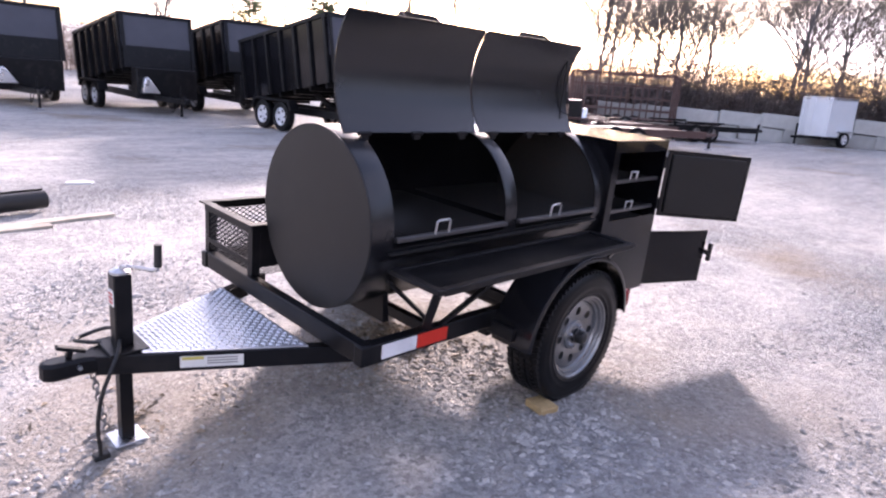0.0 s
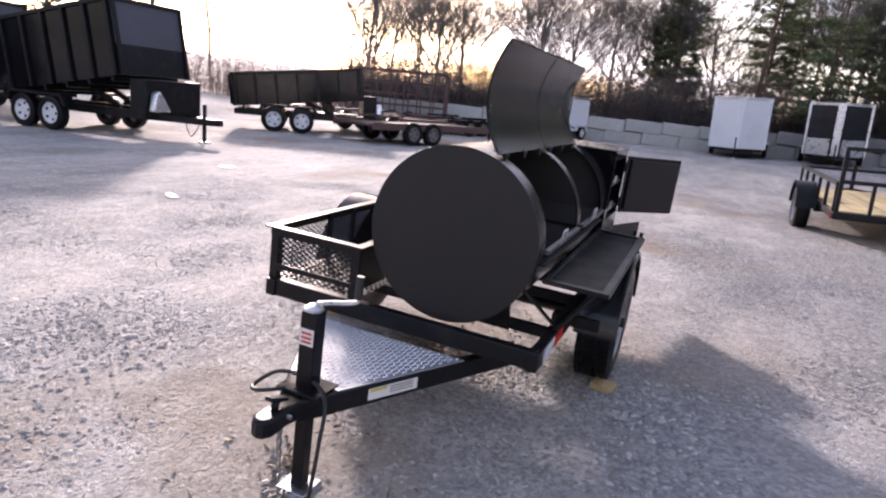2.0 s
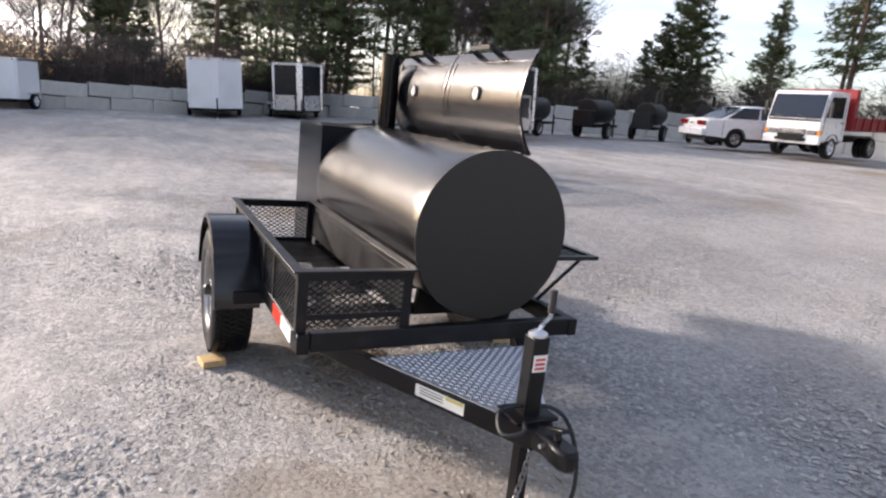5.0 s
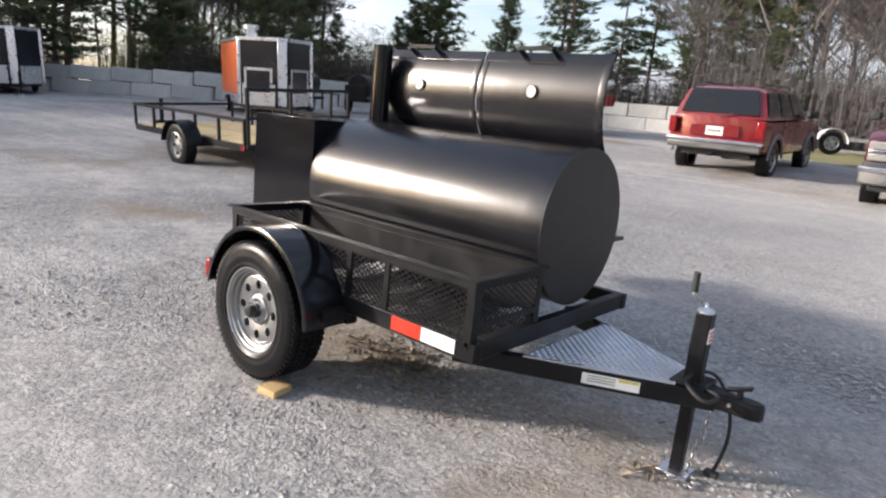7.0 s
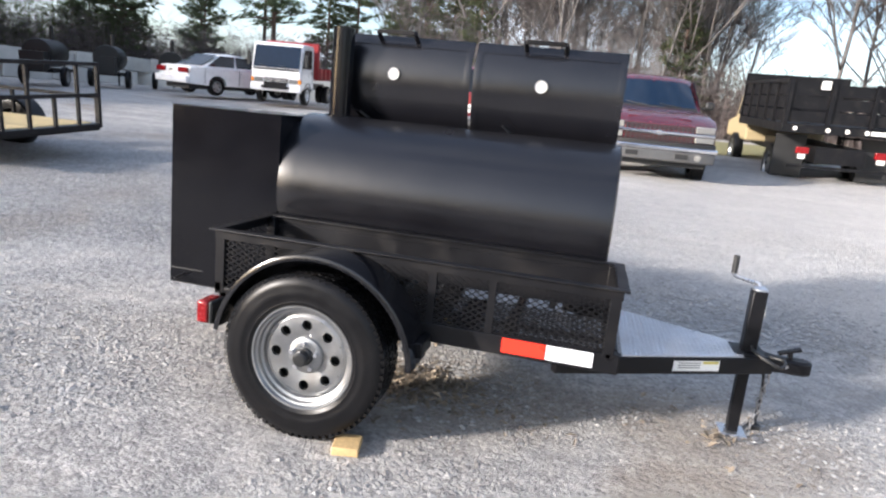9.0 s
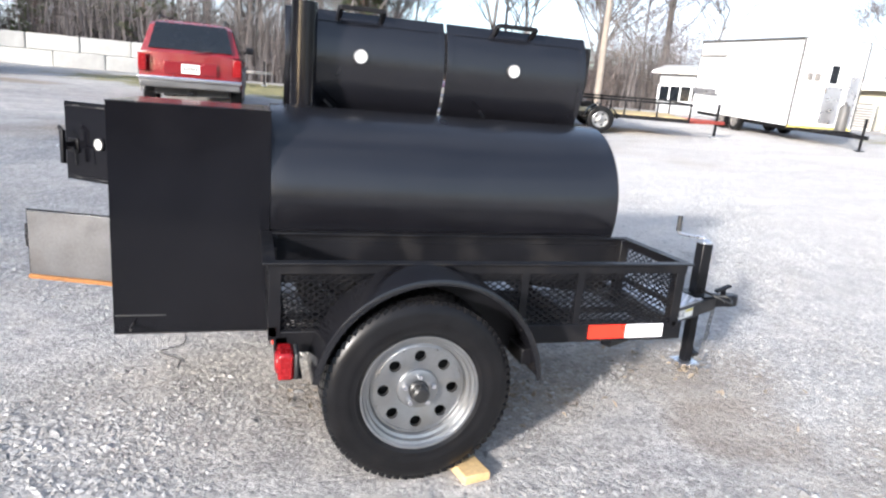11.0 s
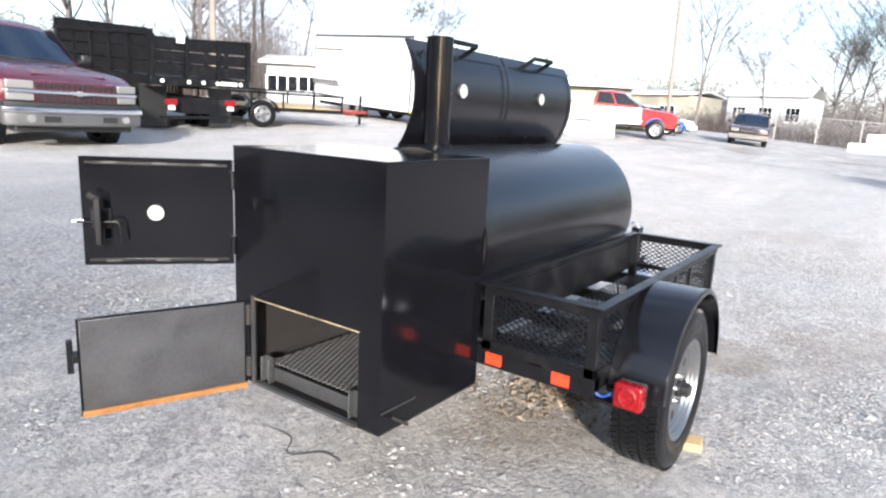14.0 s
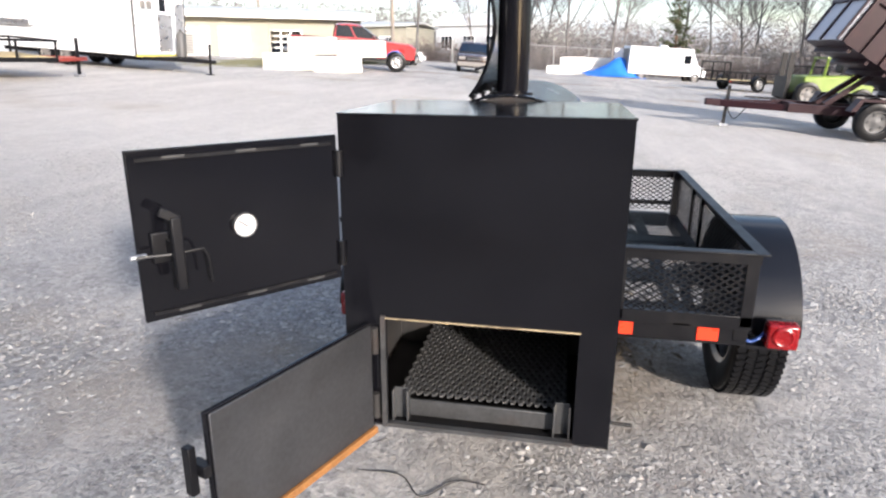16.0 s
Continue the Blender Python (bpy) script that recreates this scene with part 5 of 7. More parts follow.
def cab_over(m):
    """Faces +y; white cab, red dump body."""
    root = thing("dump_truck", "white cab-over truck with a low red bed", "truck", m)
    part("chassis", G().box((-0.42, -3.8, 0.55), (0.42, 1.2, 0.78)), BLACK_FRAME, root)
    cab = part("cab", G().prism([(-0.55, 0.55), (1.05, 0.55), (1.08, 1.25), (0.82, 2.15), (0.70, 2.22), (-0.5, 2.22)], 0, -0.95, 0.95), WHITE_CAR, root, "white cab", bevel=0.07)
    part("windscreen", pane([(0.92, 1.075, 1.28), (-0.92, 1.075, 1.28), (-0.90, 0.83, 2.12), (0.90, 0.83, 2.12)], 0.02, 0.98, 0.03, 0.97, 0.015), GLASS_SKY, cab)
    for s in (1, -1):
        part("side_window", G().prism([(-0.2, 1.35), (0.92, 1.35), (0.70, 2.02), (-0.2, 2.05)], 0, s * 0.952 - 0.008, s * 0.952 + 0.008), GLASS, cab)
        part("headlamp", G().box((s * 0.66 - 0.16, 1.05, 0.78), (s * 0.66 + 0.16, 1.11, 0.93)), HEADLIGHT, cab, bevel=0.02)
        part("indicator", G().box((s * 0.90 - 0.05, 1.03, 0.78), (s * 0.90 + 0.05, 1.10, 0.93)), AMBER, cab)
        part("mirror", G().box((s * 1.10 - 0.05, 0.90, 1.35), (s * 1.10 + 0.05, 0.98, 1.85)).bar((s * 0.94, 0.90, 1.9), (s * 1.10, 0.94, 1.85), 0.02, 0.02), BLACK_PLASTIC, cab, bevel=0.01)
        road_wheel(root, s * 0.85, 0.25, 0.37, 0.22, WHITE_CAR)
        part("wheel_arch", G().sheet([[(s * x, 0.25 + 0.45 * math.cos(a), 0.37 + 0.45 * math.sin(a)) for a in np.linspace(0.3, math.pi - 0.3, 11)] for x in (0.80, 0.97)]), BLACK_PLASTIC, cab, thick=0.02)
        for y in (-0.32, 0.98):
            part("door_gap", G().box((s * 0.953 - 0.004, y - 0.008, 0.80), (s * 0.953 + 0.004, y + 0.008, 1.95)), BLACK_PLASTIC, cab)
        part("door_handle", G().box((s * 0.955 - 0.02, -0.26, 1.18), (s * 0.955 + 0.02, -0.12, 1.23)), BLACK_PLASTIC, cab, bevel=0.006)
        part("fog_lamp", G().box((s * 0.45 - 0.08, 1.12, 0.56), (s * 0.45 + 0.08, 1.16, 0.66)), BLACK_PLASTIC, cab)
    part("grille", G().box((-0.46, 1.06, 0.80), (0.46, 1.105, 0.95)), DARK_TRIM, cab, bevel=0.01)
    for k in range(4):
        part("grille_slat", G().box((-0.44, 1.10, 0.815 + k * 0.034), (0.44, 1.118, 0.829 + k * 0.034)), SILVER_TRIM, cab)
    part("wiper_panel", G().box((-0.88, 1.07, 1.22), (0.88, 1.10, 1.285)), BLACK_PLASTIC, cab, bevel=0.01)
    for x in (-0.5, 0.25):
        part("wiper", G().tube([(x, 1.11, 1.28), (x + 0.42, 1.06, 1.42)], 0.010, 5), BLACK_PLASTIC, cab)
    part("front_bumper", G().box((-0.97, 0.98, 0.46), (0.97, 1.14, 0.72)), WHITE_CAR, cab, bevel=0.04)
    plate_of(cab, 0, 1.14, 0.50, 1)
    dual_axle(root, -2.6, 0.37, 0.88)
    body = part("bed", G().box((-1.05, -3.9, 0.95), (1.05, -0.75, 1.05)).box((-1.08, -3.9, 1.05), (-1.02, -0.75, 1.42)).box((1.02, -3.9, 1.05), (1.08, -0.75, 1.42))
                .box((-1.05, -3.92, 1.05), (1.05, -3.86, 1.42)), DUMP_RED, root, "red steel bed with low sides", bevel=0.015)
    part("headboard", G().box((-1.05, -0.95, 1.05), (1.05, -0.74, 2.34)), DUMP_RED, body, "tall red headboard behind the cab", bevel=0.03)
    for s in (1, -1):
        for k in range(6):
            part("body_rib", G().box((s * 1.11 - 0.03, -3.8 + k * 0.58, 1.0), (s * 1.11 + 0.03, -3.72 + k * 0.58, 1.42)), DUMP_RED, body)
    return root


def step_van(m):
    root = thing("step_van", "white step van with its rear door open", "van", m)
    body = part("body", G().box((-1.08, -3.3, 0.55), (1.08, 2.1, 2.75)), WHITE_PAINT, root, bevel=0.06)
    part("nose", G().prism([(2.05, 0.55), (3.35, 0.55), (3.38, 1.15), (2.65, 1.45), (2.15, 2.45), (2.05, 2.6)], 0, -1.02, 1.02), WHITE_PAINT, root, bevel=0.06)
    part("windscreen", pane([(1.0, 2.64, 1.47), (-1.0, 2.64, 1.47), (-0.98, 2.17, 2.42), (0.98, 2.17, 2.42)], 0.04, 0.96, 0.05, 0.95, 0.015), GLASS, root)
    for s in (1, -1):
        part("side_window", G().box((s * 1.09 - 0.01, 1.35, 1.55), (s * 1.09 + 0.01, 1.95, 2.25)), GLASS, body)
        for y in (-2.1, 2.5):
            road_wheel(root, s * 0.92, y, 0.40, 0.24, GREY_PLASTIC)
    part("rear_door", G().box((-1.16, -4.0, 0.75), (-1.10, -3.3, 2.55)), WHITE_PAINT, root, "open white rear door")
    part("doorway", G().box((-0.8, -3.33, 0.75), (0.8, -3.30, 2.55)), GREY_PLASTIC, body)
    part("roof_vent", G().box((-0.3, -0.5, 2.75), (0.3, 0.1, 2.95)), WHITE_PAINT, body, bevel=0.03)
    return root


def forklift(m):
    root = thing("forklift", "lime green rough-terrain forklift", "forklift", m)
    part("body", G().prism([(-1.5, 0.5), (1.1, 0.5), (1.1, 1.15), (0.2, 1.2), (-0.5, 1.25), (-1.5, 1.05)], 0, -0.75, 0.75), LIME, root, bevel=0.06)
    for s in (1, -1):
        road_wheel(root, s * 0.85, 0.95, 0.48, 0.36, GREY_PLASTIC)
        road_wheel(root, s * 0.80, -1.1, 0.40, 0.30, GREY_PLASTIC)
        for y in (0.35, -0.75):
            part("guard_post", G().bar((s * 0.62, y, 1.15), (s * 0.55, y * 0.8, 1.85), 0.07, 0.07), LIME, root)
        part("mast", G().box((s * 0.36 - 0.06, 1.45, 0.25), (s * 0.36 + 0.06, 1.65, 2.0)), BLACK_FRAME, root)
        part("fork", G().box((s * 0.3 - 0.06, 1.65, 0.2), (s * 0.3 + 0.06, 2.8, 0.25)), BLACK_FRAME, root)
    part("guard_roof", G().box((-0.6, -0.65, 1.83), (0.6, 0.35, 1.90)), LIME, root)
    part("carriage", G().box((-0.6, 1.62, 0.3), (0.6, 1.68, 1.1)), BLACK_FRAME, root)
    part("seat", G().box((-0.25, -0.45, 1.2), (0.25, 0.05, 1.35)).box((-0.25, -0.5, 1.35), (0.25, -0.4, 1.8)), BLACK_PLASTIC, root, bevel=0.03)
    return root


TAN = material("tan_paint", (0.38, 0.30, 0.17), 0.5, vary=0.1)
LIME = material("lime_paint", (0.17, 0.24, 0.035), 0.45, vary=0.12, scale=3, stain=(0.2, 0.2, 0.08))


def stand(x, y, yaw=0.0, dz=0.0):
    """On the ground at x, y, facing yaw degrees from +y, tilted with the slope."""
    e = 1.0
    gx, gy = (ground_z(x + e, y) - ground_z(x - e, y)) / (2 * e), (ground_z(x, y + e) - ground_z(x, y - e)) / (2 * e)
    up = Vector((-gx, -gy, 1)).normalized()
    ahead = Vector((-math.sin(radians(yaw)), math.cos(radians(yaw)), 0))
    ahead = (ahead - up * ahead.dot(up)).normalized()
    m = Matrix.Identity(4)
    m.col[0][:3], m.col[1][:3], m.col[2][:3] = ahead.cross(up), ahead, up
    m.translation = (x, y, ground_z(x, y) + dz)
    return m


pickup(stand(-1.95, -11.55, 2, -0.10) @ Matrix.Scale(1.04, 4), MAROON, "maroon extended-cab pickup truck with chrome bumper")
suv(stand(1.70, -12.95, 180, -0.10) @ Matrix.Scale(1.05, 4), RED_CAR, "red four-door sport utility vehicle with a chrome step bumper")
stake_truck(stand(-5.8, -13.4, 180, -0.25))
sedan(stand(12.35, -18.7, 160, 0.12), WHITE_CAR, "white four-door sedan parked near the block wall")
cab_over(stand(9.4, -17.25, 8, 0.12) @ Matrix.Scale(0.87, 4))
pickup(stand(-25.2, -9.4, 18), BRIGHT_RED, "bright red pickup truck behind concrete blocks", False)
sedan(stand(-31.5, -10.6, 20), BLUE_CAR, "blue and white sedan in the far row")
sedan(stand(-35.0, -11.0, 20), WHITE_CAR, "white sedan in the far row")
suv(stand(-33.5, -5.4, -80, -0.15), DARK_CAR, "dark red sport utility vehicle facing the yard")
step_van(stand(-43.5, 6.0, 12, -0.1) @ Matrix.Scale(0.78, 4))
forklift(stand(-21.6, 8.45, 185, 0.0) @ Matrix.Scale(0.86, 4))


# ---- other trailers ----
WOOD_DECK = material("yellow_pine_deck", (0.52, 0.40, 0.20), 0.75, vary=0.2, scale=4, stain=(0.36, 0.28, 0.16), random=0.18)
RED_FRAME = material("red_oxide_frame", (0.22, 0.03, 0.02), 0.55, vary=0.2)
BROWN_FRAME = material("brown_primer", (0.10, 0.055, 0.045), 0.6, vary=0.25)
PALE_PANEL = material("pale_grey_panel", (0.42, 0.43, 0.47), 0.5, vary=0.15, scale=2)
MAROON_FRAME = material("dark_maroon_paint", (0.022, 0.007, 0.010), 0.45, vary=0.25, scale=3, stain=(0.045, 0.016, 0.012), spec=0.25)
# grey for the daylight on the upper headboards of the black dump trailers
HEADBOARD_LIT = material("lit_headboard_grey", (0.06, 0.062, 0.08), 0.45, vary=0.2, scale=2)


def tongue_jack(root, y, h=0.55):
    part("jack", G().box((-0.03, y - 0.03, 0.05), (0.03, y + 0.03, h + 0.35)), BLACK_FRAME, root)
    part("jack_foot", G().box((-0.09, y - 0.09, 0.0), (0.09, y + 0.09, 0.05)), ZINC, root)


def utility_trailer(m, L=3.6, W=0.97, frame=BLACK_FRAME, gate=True, label="black utility trailer with a pine plank deck and raised mesh gate", tongue=BLACK_FRAME):
    """Tongue towards +y, gate at the back."""
    root = thing("utility_trailer", label, "trailer", m)
    deck = part("deck_frame", G().box((-W, -L / 2, 0.40), (-W + 0.06, L / 2, 0.50)).box((W - 0.06, -L / 2, 0.40), (W, L / 2, 0.50)).box((-W, -L / 2, 0.40), (W, -L / 2 + 0.06, 0.50)).box((-W, L / 2 - 0.06, 0.40), (W, L / 2, 0.50)), frame, root, bevel=0.005)
    n = 9
    for k in range(n):
        a = -W + 0.07 + k * (2 * W - 0.14) / n
        part("plank", G().box((a, -L / 2 + 0.06, 0.47), (a + (2 * W - 0.14) / n - 0.012, L / 2 - 0.06, 0.508)), WOOD_DECK, deck)
    for s in (1, -1):
        rail = part("top_rail", G().box((s * W - 0.025, -L / 2, 0.83), (s * W + 0.025, L / 2, 0.88)), frame, root)
        for k in range(6):
            y = -L / 2 + 0.03 + k * (L - 0.06) / 5
            part("stanchion", G().box((s * W - 0.02, y - 0.02, 0.5), (s * W + 0.02, y + 0.02, 0.84)), frame, rail)
        road_wheel(root, s * (W + 0.17), -0.2, 0.34, 0.21)
        part("fender", G().sheet([[(s * x, -0.2 + 0.42 * math.cos(a), 0.34 + 0.40 * math.sin(a)) for a in np.linspace(0.1, math.pi - 0.1, 15)] for x in (W + 0.03, W + 0.30)]), frame, root, thick=0.006)
        part("tongue_tube", G().bar((s * W * 0.75, L / 2 - 0.05, 0.42), (0, L / 2 + 1.2, 0.42), 0.06, 0.08), tongue, root)
        part("side_marker", G().box((s * (W + 0.01) - 0.008, -L / 2 + 0.02, 0.41), (s * (W + 0.01) + 0.008, -L / 2 + 0.12, 0.48)), RED_LENS, root)
    part("front_rail", G().box((-W, L / 2 - 0.025, 0.83), (W, L / 2 + 0.025, 0.88)), frame, root)
    part("axle", G().cyl((-W, -0.2, 0.34), (W, -0.2, 0.34), 0.04, 10), frame, root)
    tongue_jack(root, L / 2 + 1.0)
    if gate:
        gt = part("gate", G().box((-W, -L / 2 - 0.05, 0.44), (W, -L / 2, 0.50)), frame, root, "black tailgate frame, standing up", bevel=0.004)
        for z in (0.86, 1.27):
            part("gate_rail", G().box((-W + 0.05, -L / 2 - 0.05, z), (W - 0.05, -L / 2, z + 0.05)), frame, gt, bevel=0.004)
        for x in (-W, W - 0.05):
            part("gate_post", G().box((x, -L / 2 - 0.05, 0.50), (x + 0.05, -L / 2, 1.32)), frame, gt, bevel=0.004)
        for k in range(1, 5):
            x = -W + k * 2 * W / 5
            part("gate_bar", G().box((x - 0.02, -L / 2 - 0.045, 0.5), (x + 0.02, -L / 2 - 0.005, 1.27 if k in (2, 4) else 0.87)), frame, gt)
    return root


def vnose_trailer(m, label, L, W, H, nose=0.9, body=WHITE_PAINT, side=None, panel=None, wide=None, vent=False, hatches=False):
    """An enclosed box trailer on a low chassis, its pointed nose and tongue towards +y."""
    root = thing("enclosed_trailer", label, "trailer", m, "enclosed trailers")
    side = side or body
    z0 = 0.42
    out = [(-W, -L / 2), (W, -L / 2), (W, L / 2), (0.12, L / 2 + nose), (-0.12, L / 2 + nose), (-W, L / 2)]
    box = part("box", G().prism(out, 2, z0, z0 + H), side, root, bevel=0.03)
    part("chassis", G().box((-W + 0.1, -L / 2 + 0.1, 0.30), (W - 0.1, L / 2, z0)), BLACK_FRAME, root)
    part("roof_trim", G().prism([(x * 1.012, y * 1.008) for x, y in out], 2, z0 + H - 0.09, z0 + H + 0.012), SILVER_TRIM, box, "aluminium roof edge", bevel=0.01)
    part("corner_trim", G().box((-0.14, L / 2 + nose - 0.10, z0), (0.14, L / 2 + nose + 0.02, z0 + H)), SILVER_TRIM if panel else body, box, bevel=0.02)
    for s in (1, -1):
        a, b = Vector((s * W, L / 2, 0)), Vector((s * 0.14, L / 2 + nose, 0))
        quad = [(a.x, a.y, z0), (b.x, b.y, z0), (b.x, b.y, z0 + H), (a.x, a.y, z0 + H)]
        if s < 0:
            quad = [quad[1], quad[0], quad[3], quad[2]]
        if panel:
            part("nose_panel", pane(quad, 0.08, 0.92, 0.0, 0.32, 0.008), SILVER_TRIM, box, "bright tread-plate stone guard")
            part("nose_panel", pane(quad, 0.08, 0.92, 0.33, 0.94, 0.008), panel, box, "dark nose panel")
        if hatches:
            part("hatch_frame", pane(quad, 0.14, 0.86, 0.16, 0.56, 0.016), SILVER_TRIM, box)
            part("hatch", pane(quad, 0.20, 0.80, 0.20, 0.52, 0.024), panel, box)
        part("corner_trim", G().box((s * W - 0.05, L / 2 - 0.06, z0), (s * W + 0.05, L / 2 + 0.05, z0 + H)), SILVER_TRIM if panel else body, box, bevel=0.02)
        if wide:
            part("side_panel", G().box((s * (W + 0.006) - 0.006, -L / 2 + 0.05, z0 + 0.30), (s * (W + 0.006) + 0.006, L / 2 - 0.08, z0 + H - 0.12)), wide, box, "orange side panel")
        road_wheel(root, s * (W + 0.02), -0.25, 0.33, 0.20, WHITE_CAR)
        part("fender", G().box((s * (W + 0.06) - 0.09, -0.70, 0.62), (s * (W + 0.06) + 0.09, 0.20, 0.70)), SILVER_TRIM, root, bevel=0.02)
        part("skirt", G().box((s * W - 0.012, -L / 2, z0), (s * W + 0.012, L / 2, z0 + 0.28)), SILVER_TRIM if panel else body, box)
        part("tongue_tube", G().bar((s * W * 0.6, L / 2, 0.36), (0, L / 2 + nose + 0.95, 0.36), 0.06, 0.09), BLACK_FRAME, root)
    for s in (1, -1):
        part("rear_door", G().box((s * W * 0.5 - W * 0.46, -L / 2 - 0.03, z0 + 0.08), (s * W * 0.5 + W * 0.46, -L / 2, z0 + H - 0.12)), body, box, bevel=0.01)
    tongue_jack(root, L / 2 + nose + 0.7)
    if vent:
        part("roof_vent", G().box((0.52, L / 2 - 0.55, z0 + H), (0.84, L / 2 - 0.23, z0 + H + 0.16)).lathe([(0.0, 0.0), (0.0, 0.15), (0.10, 0.15), (0.10, 0.24), (0.22, 0.24), (0.24, 0.22), (0.24, 0.0)], (0.68, L / 2 - 0.39, z0 + H + 0.16), (0, 0, 1), 20), SILVER_TRIM, root, "metal roof exhaust vent")
    return root


def dump_trailer(m, tilt=34, label="black dump trailer with its bed raised", L=3.9, W=1.0, H=1.15, inner=HEADBOARD_LIT, pump=True, paint=BLACK_FRAME, hinge=0.66):
    """Tongue towards +y; the bed hinges at the back."""
    root = thing("dump_trailer", label, "trailer", m, "dump trailers")
    for s in (1, -1):
        part("frame_rail", G().box((s * 0.55 - 0.06, -L / 2, 0.42), (s * 0.55 + 0.06, L / 2 + 0.2, 0.60)), paint, root)
        part("tongue_tube", G().bar((s * 0.55, L / 2 + 0.1, 0.50), (0, L / 2 + 1.5, 0.48), 0.08, 0.14), paint, root)
        for y in (-0.75, 0.08):
            road_wheel(root, s * (W + 0.12), y, 0.37, 0.22, WHITE_CAR if pump else DARK_TRIM)
        part("fender", G().prism([(-1.25, 0.55), (-1.1, 0.80), (0.45, 0.80), (0.60, 0.55), (0.50, 0.55), (0.40, 0.75), (-1.05, 0.75), (-1.15, 0.55)], 0, s * (W + 0.12) - 0.13, s * (W + 0.12) + 0.13), paint, root)
    part("crossbar", G().box((-0.6, L / 2 - 0.1, 0.44), (0.6, L / 2, 0.58)), paint, root)
    hb = Matrix.Translation((0, -L / 2, hinge)) @ Matrix.Rotation(radians(tilt), 4, "X")
    bed = part("bed", G().box((-W, 0, 0), (W, L, 0.06), hb), paint if paint != BLACK_FRAME else BLACK, root, "raised black steel bed")
    for s in (1, -1):
        part("side_wall", G().box((s * (W - 0.025) - 0.025, 0, 0.06), (s * (W - 0.025) + 0.025, L, H), hb), paint if paint != BLACK_FRAME else BLACK, bed)
    # with a pump: daylight and shade on the headboard painted as pale top, dark base
    low = 0.42 * H if pump else 0.0
    if pump:
        part("headboard", G().box((-W, L - 0.05, 0.0), (W, L + 0.01, low), hb), paint, bed)
    part("headboard_panel", G().box((-W, L - 0.05, low), (W, L + 0.012, H), hb), inner, bed, "paler headboard panel")
    for k in range(2 if pump else 3):
        x = (-1 + 2 * k / (1 if pump else 2)) * (W - 0.05)
        part("headboard_rib", G().box((x - 0.04, L + 0.01, 0.0), (x + 0.04, L + 0.05, H), hb), paint, bed)
    part("headboard_rail", G().box((-W - 0.02, L - 0.05, H), (W + 0.02, L + 0.06, H + 0.08), hb), paint, bed)
    for s in (1, -1):
        part("bed_rail", G().box((s * W - 0.05, 0, H), (s * W + 0.05, L, H + 0.08), hb), paint, bed)
        for k in range(7):
            y = 0.1 + k * (L - 0.2) / 6
            part("bed_rib", G().box((s * (W + 0.03) - 0.03, y - 0.04, 0.0), (s * (W + 0.03) + 0.03, y + 0.04, H), hb), paint, bed)
    for k in range(6):
        y = 0.3 + k * (L - 0.6) / 5
        part("floor_beam", G().box((-W + 0.05, y - 0.03, -0.10), (W - 0.05, y + 0.03, 0.0), hb), paint, bed)
    part("tailgate", G().box((-W, -0.06, 0.05), (W, 0.0, H), hb), BLACK, bed)
    top = hb @ Vector((0, L * 0.55, 0))
    for s in (1, -1):
        part("hoist_arm", G().bar((s * 0.25, L * 0.28, 0.6), top + Vector((s * 0.25, 0, 0)), 0.08, 0.10), paint, root)
    if pump:
        # box drawn far larger than the pump, filling in the shade under the bed
        part("pump_box", G().box((-0.85, L / 2 + 0.02, 0.45), (0.85, L / 2 + 0.42, 1.28)), paint, root, "black battery and pump box, enlarged to stand for shade under the bed", bevel=0.02)
        part("pump_cover", G().prism([(0.28, 0.62), (0.78, 0.62), (0.70, 1.02), (0.60, 1.06)], 1, L / 2 + 0.44, L / 2 + 0.62), SILVER_TRIM, root, "crumpled pale cover over the pump", bevel=0.03)
    part("spare_cable", G().tube(smooth_path([(0.05, L / 2 + 1.2, 0.50), (0.12, L / 2 + 1.15, 0.30), (0.14, L / 2 + 1.0, 0.15), (0.1, L / 2 + 0.85, 0.35), (0.0, L / 2 + 0.75, 0.5)], 4), 0.012, 6), DARK_RUBBER, root)
    tongue_jack(root, L / 2 + 1.25, 0.5)
    part("coupler", G().box((-0.08, L / 2 + 1.35, 0.42), (0.08, L / 2 + 1.7, 0.56)), paint, root, bevel=0.02)
    return root


def flatbed(m, L=4.6, W=1.0, frame=BROWN_FRAME, ramps=False, label="low brown flatbed car-hauler trailer"):
    root = thing("flatbed_trailer", label, "trailer", m)
    part("deck", G().box((-W, -L / 2, 0.50), (W, L / 2, 0.58)), frame, root, bevel=0.01)
    for s in (1, -1):
        part("side_rail", G().box((s * W - 0.04, -L / 2, 0.42), (s * W + 0.04, L / 2, 0.62)), frame, root)
        part("tongue_tube", G().bar((s * 0.7, L / 2, 0.5), (0, L / 2 + 1.3, 0.48), 0.07, 0.10), frame, root)
        for y in (-0.9, -0.15):
            road_wheel(root, s * (W + 0.02), y, 0.33, 0.2, GREY_PLASTIC)
        part("fender", G().box((s * (W + 0.05) - 0.12, -1.35, 0.70), (s * (W + 0.05) + 0.12, 0.30, 0.76)), frame, root)
        if ramps:
            part("ramp", G().bar((s * 0.6, -L / 2, 0.58), (s * 0.6, -L / 2 - 0.5, 1.35), 0.36, 0.05, (1, 0, 0)), SILVER_TRIM, root)
    tongue_jack(root, L / 2 + 1.1, 0.4)
    return root


